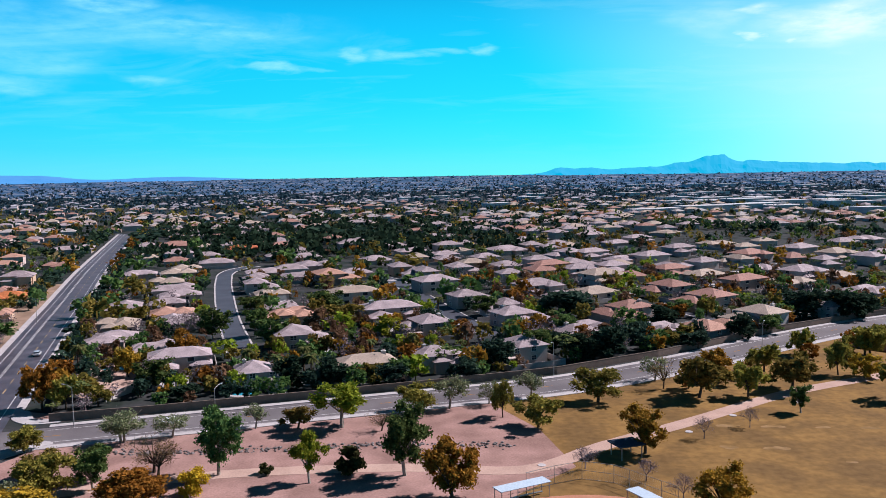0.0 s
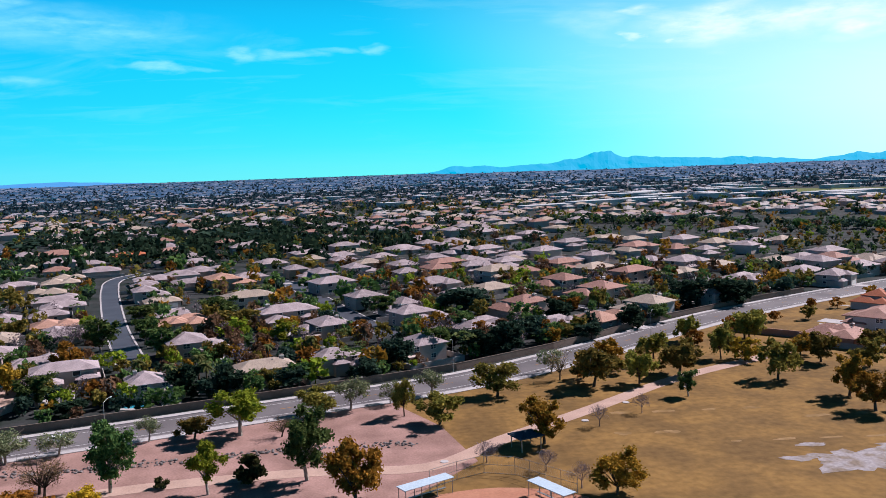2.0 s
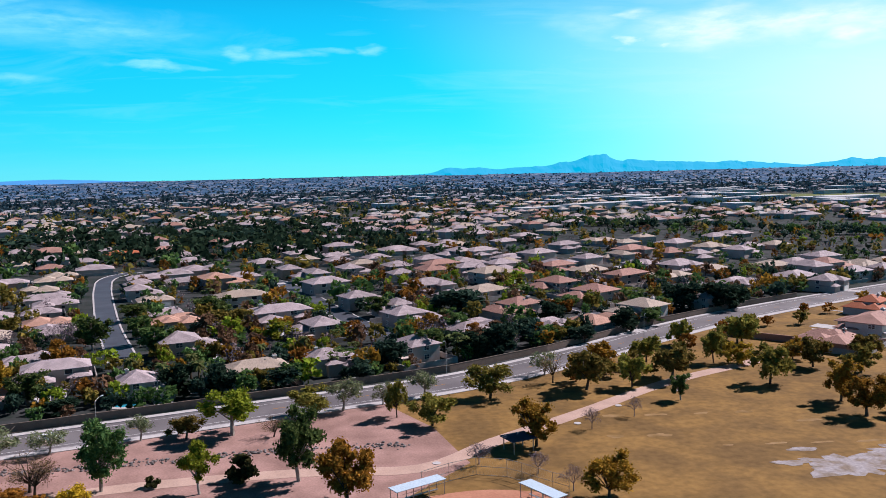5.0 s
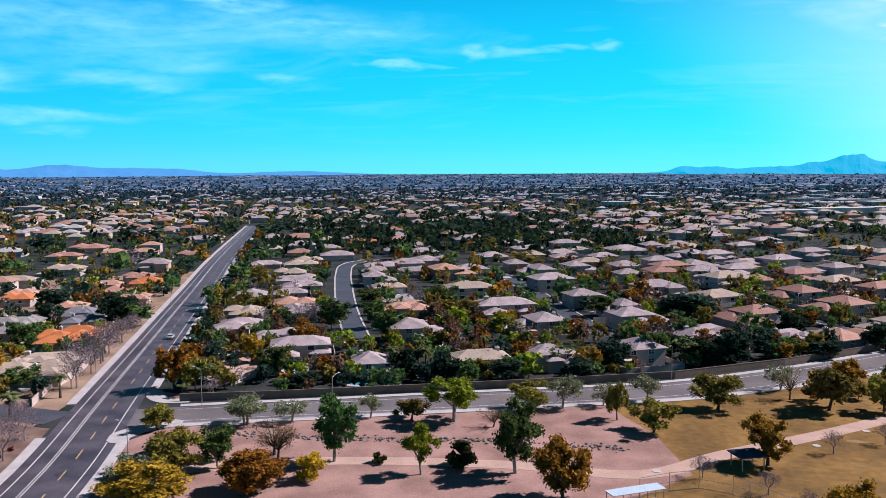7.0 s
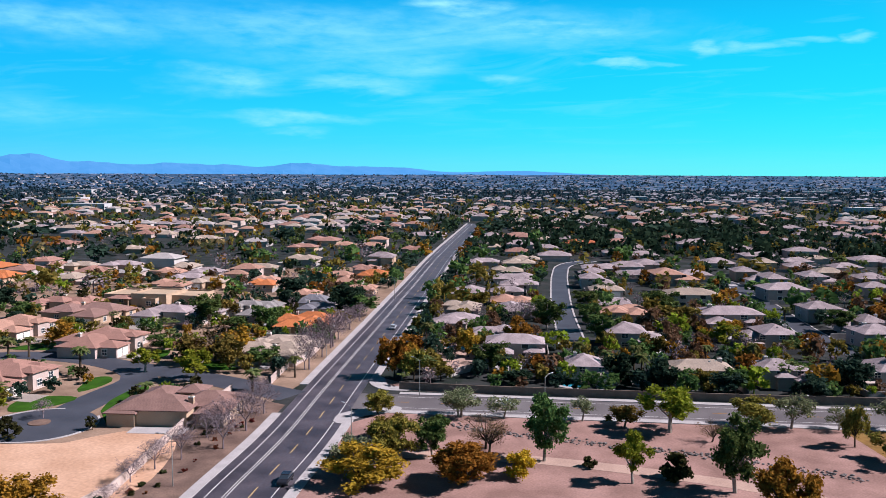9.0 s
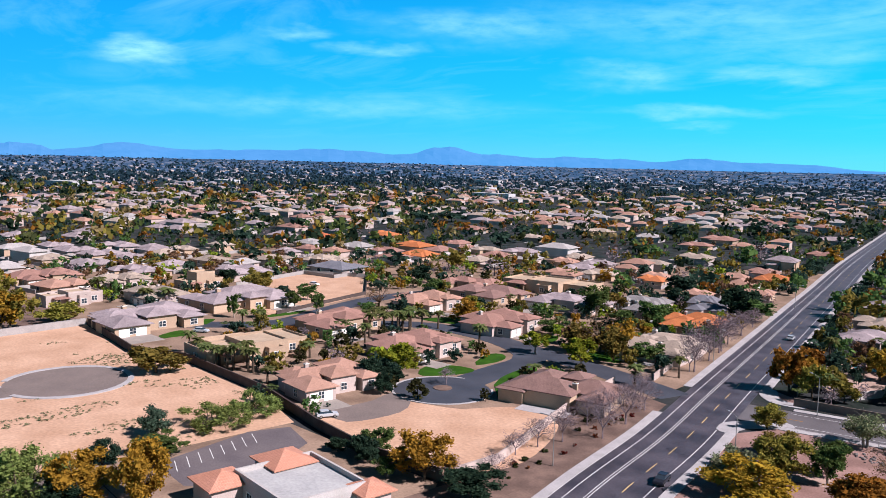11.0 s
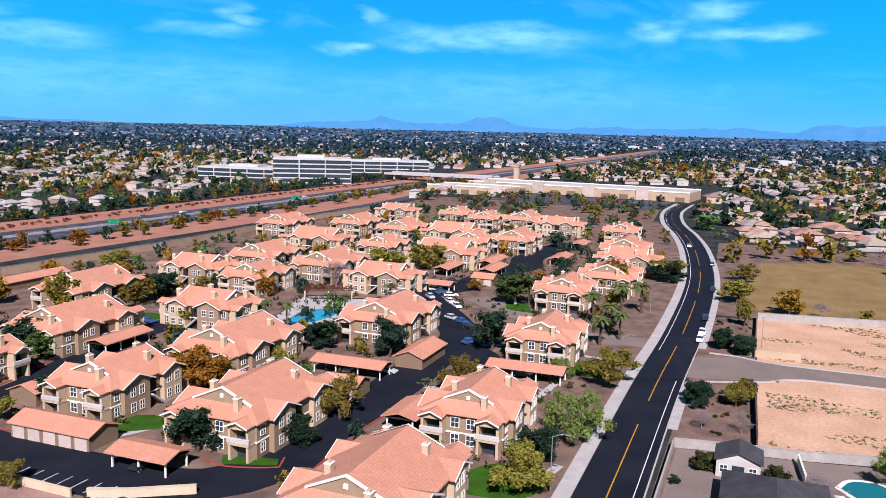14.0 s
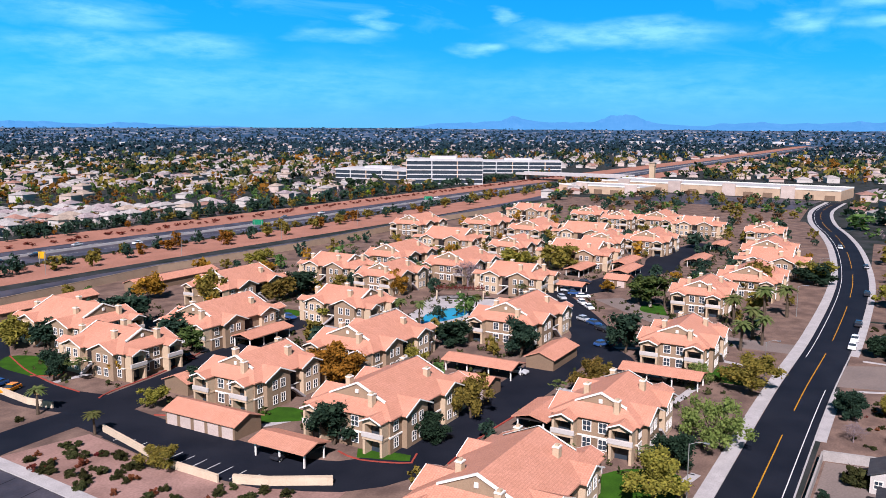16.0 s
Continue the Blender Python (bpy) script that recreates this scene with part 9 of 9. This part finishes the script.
def far_stuff():
    """Roofs and tree crowns too far off to be told apart singly."""
    rng = np.random.default_rng(5)
    roofs = {}
    crowns = {}
    ang = radians(18)
    c, s = math.cos(ang), math.sin(ang)
    # roofs past 1.5 km: distance haze painted into their blue-grey colour
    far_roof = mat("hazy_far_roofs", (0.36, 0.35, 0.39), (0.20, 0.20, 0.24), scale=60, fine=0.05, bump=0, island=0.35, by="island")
    spots = []
    for gu, gv, a0, a1 in ((19.5, 25, -46, 104), (14, 18, 104, 162)):
        nu, nv = int(2300 / gu), int(2300 / gv)
        for i in range(-nu, nu + 1):
            for j in range(-nv, nv + 1):
                if j % 5 == 4 or i % 9 == 5:
                    continue
                u, v = i * gu + rng.uniform(-2, 2), j * gv + rng.uniform(-3, 3)
                x, y = u * c - v * s, u * s + v * c
                d, az = math.hypot(x, y), math.degrees(math.atan2(-x, y))
                if 330 < d < 2300 and a0 < az < a1:
                    spots.append((x, y, d, az, True))
    for _ in range(1700):
        d, az = 2300 + 2350 * rng.random() ** 1.2, rng.uniform(-46, 162)
        spots.append((-math.sin(radians(az)) * d, math.cos(radians(az)) * d, d, az, False))
    for x, y, d, az, grid in spots:
        rf, wl, leafy = zone(az if x < -66 - 0.325 * (y - 62) else min(az, 11), d)
        belt = math.hypot((az - 6) / 8, (d - 690) / 180) < 1 + 0.5 * noise.noise((x * 0.01, y * 0.01, 1))
        if grid and (rng.random() < (0.17 if d > 900 else 0.06) * leafy + (0.55 if d > 1700 else 0.42 if d > (1200 if az > 14 else 1050) else 0.15 if d > 800 else 0) or belt and rng.random() < 0.2 or noise.noise((x * 0.004, y * 0.004, 7)) > 0.32):
            continue
        if d < 700 and az < -2 and not free(x, y, 7) or not free(x, y, 6.5 if az < 104 else 4.5):
            continue
        big = 1.0 if d < 1300 or rng.random() < 0.95 else rng.uniform(1.5, 3.5)
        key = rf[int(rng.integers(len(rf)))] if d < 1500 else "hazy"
        a, b = (rng.uniform(6, 9) * big, rng.uniform(5, 7.5) * big) if az < 104 else (rng.uniform(4.5, 6.5) * big, rng.uniform(4, 5.5) * big)
        h = 2.9 if rng.random() < 0.75 else 5.2
        lift, k = shown(d)
        a, b, h = a * k ** 0.6, b * k ** 0.6, h * k ** 0.6
        vs, fs, wf = roofs.setdefault(key, ([], [], []))
        n = len(vs)
        for z, gx in ((0, 0), (h, 0), (h, 0.5)):
            for q in ((-a, -b), (a, -b), (a, b), (-a, b)):
                qx, qy = q[0] + math.copysign(gx, q[0]), q[1] + math.copysign(gx, q[1])
                vs.append((x + qx * c - qy * s, y + qx * s + qy * c, z + lift))
        zr = h + (b * 0.4 if big == 1 else 0.3) + lift
        k = max(a - b, 0.5)
        for q in (-k, k):
            vs.append((x + q * c, y + q * s, zr))
        wf += [(n + i, n + (i + 1) % 4, n + 4 + (i + 1) % 4, n + 4 + i) for i in range(4)]
        r0, r1 = n + 12, n + 13
        fs += [(n + 8, n + 9, r1, r0), (n + 9, n + 10, r1), (n + 10, n + 11, r0, r1), (n + 11, n + 8, r0)]
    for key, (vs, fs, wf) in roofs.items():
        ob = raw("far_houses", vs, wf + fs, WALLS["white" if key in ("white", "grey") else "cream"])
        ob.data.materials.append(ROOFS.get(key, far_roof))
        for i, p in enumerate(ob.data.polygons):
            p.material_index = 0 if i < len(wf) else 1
        tagged(ob, f"many far {HOUSE_WORDS.get(key, 'haze-tinted')} tile roofs of the suburb", "houses", "", "stuff")
    # long low sheds with white roofs on the plain
    vs, fs = [], []
    while len(vs) < 8 * 120:
        az, d = (rng.uniform(-38, -12), rng.uniform(1050, 1900)) if len(vs) < 8 * 45 else (rng.uniform(-40, 4), rng.uniform(1150, 3200)) if len(vs) < 8 * 85 else (rng.uniform(-40, 150), rng.uniform(1150, 3200))
        x, y = -math.sin(radians(az)) * d, math.cos(radians(az)) * d
        a, b, h = rng.uniform(14, 38), rng.uniform(10, 18), rng.uniform(6, 9)
        if not clear_of_roads(x, y, 40, SEGS[:4]) or inside((x, y), GREENFIELD):
            continue
        n = len(vs)
        lift = shown(d)[0]
        vs += [(x + p * c - q * s, y + p * s + q * c, z + lift) for z in (0, h) for p, q in ((-a, -b), (a, -b), (a, b), (-a, b))]
        fs += [(n + i, n + (i + 1) % 4, n + 4 + (i + 1) % 4, n + 4 + i) for i in range(4)] + [(n + 4, n + 5, n + 6, n + 7)]
    tagged(raw("far_sheds", vs, fs, M["officewhite"]), "many far long sheds with white flat roofs", "sheds", "", "stuff")
    cols = ("dark", "olive", "dark", "green", "olive", "dark", "green", "shrub", "dark", "bare", "rust")
    for ring in range(27000):
        az = rng.uniform(-45, 161)
        d = 430 + 1900 * rng.random() ** 0.8 if ring % 5 < 3 else 2250 + 2430 * rng.random() ** 1.1
        x, y = -math.sin(radians(az)) * d, math.cos(radians(az)) * d
        rf, wl, leafy = zone(az if x < -66 - 0.325 * (y - 62) else min(az, 11), d)
        if not ring % 55:
            az, d = rng.normal(7, 8), 520 + abs(rng.normal(180, 170))
            x, y = -math.sin(radians(az)) * d, math.cos(radians(az)) * d
        if d < 640 and (az > 100 or not free(x, y, 1.0)) or rng.random() > (1 if az > 50 or az < 14 and d > 1100 else 0.28 + 0.32 * leafy) and ring % 55 and d < 1400 or any(inside((x, y), z) for z in (FLATS, SHOPS, OFFICES, GREENFIELD)) or not clear_of_roads(x, y, 0, SEGS[:4]):
            continue
        # farther crowns take the leaf colour with haze mixed in
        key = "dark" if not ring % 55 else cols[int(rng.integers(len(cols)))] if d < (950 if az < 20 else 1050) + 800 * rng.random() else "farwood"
        vs, fs = crowns.setdefault(key, ([], []))
        h = rng.uniform(5.5, 10.5) if not ring % 55 else rng.uniform(3.2, 7.4) * (1 + d / 9000) * (1 if az < 50 else 1.25)
        w = h * rng.uniform(1.1, 1.9) if d < 1100 else rng.uniform(8, 15)
        cs = rng.uniform(-1, 1, (7, 3)) * (w * 0.34, w * 0.34, h * 0.24) + (x, y, h * 0.55)
        m = 20 if d < 900 else 13 if d < 1600 else 7
        v, f = leaf_quads(rng, cs, w * 0.26, m, h * (0.24 if d < 900 else 0.30 if d < 1600 else 0.42))
        lift, k = shown(d)
        v[:, 2] = np.maximum(v[:, 2], 0.2) * k ** 0.6 + lift
        fs += (f + len(vs)).tolist()
        vs += v.tolist()
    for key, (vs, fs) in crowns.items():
        tagged(raw("far_trees", vs, fs, LEAVES[key]), f"many far {'haze-tinted blue-green' if key == 'farwood' else key} tree crowns between the roofs", "trees", "", "stuff")


patch("green_field", GREENFIELD, 0.05, M["dulllawn"], "green irrigated field far off beyond the houses", "field")
suburb()
far_stuff()


def walled_yards():
    """Block walls and pale patios behind the houses of the suburb."""
    rng = random.Random(31)
    for name, label, cat, material in (("yard_walls", "many tan block walls between back yards", "walls", M["greyblock"]), ("yard_patios", "many pale concrete patios and drives by the houses", "patios", M["concrete"])):
        vs, fs = [], []
        for x, y, turn, wide in YARDS:
            d = math.hypot(x, y)
            if d > 620 or not 170 < d:
                continue
            c, s = math.cos(radians(turn)), math.sin(radians(turn))
            h = wide / 2
            if name == "yard_walls":
                parts = [(-h - 1.2, -h - 1.0, 0, h + 4, 1.6), (h + 1.0, h + 1.2, 0, h + 4, 1.6), (-h - 1.2, h + 1.2, h + 4, h + 4.2, 1.6)]
            else:
                u = rng.uniform(-h * 0.6, h * 0.2)
                parts = [(u, u + rng.uniform(4, 7), h * 0.8, h * 0.8 + rng.uniform(2.5, 4), 0.1), (h * 0.1, h * 0.1 + 1.2, -h - 6, -h * 0.7, 0.09)]
            for x0, x1, y0, y1, z in parts:
                mid = ((x0 + x1) / 2, (y0 + y1) / 2)
                if not clear_of_roads(x + mid[0] * c - mid[1] * s, y + mid[0] * s + mid[1] * c, 1.0):
                    continue
                n = len(vs)
                vs += [(x + a * c - b * s, y + a * s + b * c, q) for q in (0.0, z) for a, b in ((x0, y0), (x1, y0), (x1, y1), (x0, y1))]
                fs += [(n + i, n + (i + 1) % 4, n + 4 + (i + 1) % 4, n + 4 + i) for i in range(4)] + [(n + 4, n + 5, n + 6, n + 7)]
        tagged(raw(name, vs, fs, material), label, cat, "", "stuff")


walled_yards()


def mountain(name, az0, az1, peaks, height, dist, seed, material, label, foot=30):
    """A jagged range on the horizon with ridges running down to the plain."""
    rng = np.random.default_rng(seed)
    n, rows = 120, 6
    vs, fs = [], []
    for i in range(n):
        az = az0 + (az1 - az0) * i / (n - 1)
        u = i / (n - 1)
        prof = sum(a * math.exp(-((u - m) / w) ** 2) for m, w, a in peaks)
        prof = (prof + 0.10) * (0.80 + 0.26 * noise.noise((u * 22, seed, 0)) + 0.12 * noise.noise((u * 70, seed, 3)))
        prof *= min(1, 12 * u, 12 * (1 - u))
        for k in range(rows):
            q = k / (rows - 1)
            d = dist - 300 * (1 - q) + 40 * noise.noise((u * 40, q * 4, seed))
            z = (foot + height * max(prof, 0)) * q ** 0.9 - 5
            vs.append((-math.sin(radians(az)) * d, math.cos(radians(az)) * d, z))
    for i in range(n - 1):
        for k in range(rows - 1):
            a = i * rows + k
            fs.append((a, a + rows, a + rows + 1, a + 1))
    tagged(raw(name, vs, fs, material), label, "mountain", "", "structure")


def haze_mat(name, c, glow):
    """Distant land, its haze of many kilometres painted in as a blue glow."""
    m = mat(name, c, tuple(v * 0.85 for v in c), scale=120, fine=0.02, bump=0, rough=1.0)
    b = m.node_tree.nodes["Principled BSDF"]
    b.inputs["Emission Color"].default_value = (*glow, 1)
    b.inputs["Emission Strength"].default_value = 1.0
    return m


# glow colours that replace the haze before the ranges
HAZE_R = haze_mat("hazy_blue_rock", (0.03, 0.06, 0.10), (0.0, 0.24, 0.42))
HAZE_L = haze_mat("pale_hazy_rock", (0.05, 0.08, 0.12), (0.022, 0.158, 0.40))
# the far plain glows faintly blue in place of haze
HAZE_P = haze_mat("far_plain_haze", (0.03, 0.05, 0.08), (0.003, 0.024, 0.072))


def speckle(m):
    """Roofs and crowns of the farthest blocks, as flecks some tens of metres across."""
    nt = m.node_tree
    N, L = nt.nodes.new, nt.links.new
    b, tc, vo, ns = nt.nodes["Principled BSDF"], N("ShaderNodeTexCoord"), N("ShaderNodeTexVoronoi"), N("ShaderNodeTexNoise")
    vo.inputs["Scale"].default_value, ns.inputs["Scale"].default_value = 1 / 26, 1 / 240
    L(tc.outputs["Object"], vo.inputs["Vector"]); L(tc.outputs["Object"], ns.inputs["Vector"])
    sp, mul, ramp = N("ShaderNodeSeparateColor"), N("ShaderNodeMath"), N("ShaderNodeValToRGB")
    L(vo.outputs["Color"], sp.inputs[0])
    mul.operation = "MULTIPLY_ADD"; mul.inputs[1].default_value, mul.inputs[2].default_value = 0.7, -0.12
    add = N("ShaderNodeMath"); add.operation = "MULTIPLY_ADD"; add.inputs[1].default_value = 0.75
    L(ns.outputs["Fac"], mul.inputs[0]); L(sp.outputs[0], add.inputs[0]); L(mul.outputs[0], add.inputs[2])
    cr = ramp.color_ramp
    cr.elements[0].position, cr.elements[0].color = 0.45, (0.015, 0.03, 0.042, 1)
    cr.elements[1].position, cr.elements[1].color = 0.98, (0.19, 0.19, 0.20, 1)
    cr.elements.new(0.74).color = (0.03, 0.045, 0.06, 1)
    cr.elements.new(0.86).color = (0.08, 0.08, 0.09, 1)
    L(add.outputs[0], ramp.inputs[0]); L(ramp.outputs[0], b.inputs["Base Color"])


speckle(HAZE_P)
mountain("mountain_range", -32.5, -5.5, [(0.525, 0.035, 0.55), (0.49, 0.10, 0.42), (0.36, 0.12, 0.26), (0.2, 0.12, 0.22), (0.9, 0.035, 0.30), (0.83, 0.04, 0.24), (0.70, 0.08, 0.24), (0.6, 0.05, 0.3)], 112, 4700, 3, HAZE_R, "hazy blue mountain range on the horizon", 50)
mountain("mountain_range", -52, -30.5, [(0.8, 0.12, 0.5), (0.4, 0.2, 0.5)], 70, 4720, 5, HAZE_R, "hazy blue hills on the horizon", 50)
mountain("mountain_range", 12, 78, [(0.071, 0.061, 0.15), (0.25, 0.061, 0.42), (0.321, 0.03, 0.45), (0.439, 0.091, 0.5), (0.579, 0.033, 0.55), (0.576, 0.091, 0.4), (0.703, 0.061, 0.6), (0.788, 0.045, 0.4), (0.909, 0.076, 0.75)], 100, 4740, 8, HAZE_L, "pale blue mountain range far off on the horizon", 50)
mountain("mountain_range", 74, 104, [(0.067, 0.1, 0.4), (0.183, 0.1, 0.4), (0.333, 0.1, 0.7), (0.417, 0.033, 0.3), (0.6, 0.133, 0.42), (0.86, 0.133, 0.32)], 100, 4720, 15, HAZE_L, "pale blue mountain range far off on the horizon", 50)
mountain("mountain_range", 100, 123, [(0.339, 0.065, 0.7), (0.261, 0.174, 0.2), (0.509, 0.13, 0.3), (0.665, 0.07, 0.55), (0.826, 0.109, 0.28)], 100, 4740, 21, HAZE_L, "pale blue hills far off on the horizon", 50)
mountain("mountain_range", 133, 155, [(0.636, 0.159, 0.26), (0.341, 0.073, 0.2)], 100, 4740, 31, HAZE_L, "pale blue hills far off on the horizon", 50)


def far_plain():
    """The last land under the horizon, raised like a very shallow bowl to fit the camera's view."""
    vs, fs, n, rows = [], [], 160, 14
    for i in range(n):
        az = radians(-62 + 240 * i / (n - 1))
        for k in range(rows):
            d = 2400 + 2300 * k / (rows - 1)
            vs.append((-math.sin(az) * d, math.cos(az) * d, shown(d)[0] - 0.4))
    for i in range(n - 1):
        for k in range(rows - 1):
            a = i * rows + k
            fs.append((a, a + 1, a + rows + 1, a + rows))
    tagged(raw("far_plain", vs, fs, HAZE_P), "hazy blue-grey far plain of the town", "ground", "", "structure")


far_plain()
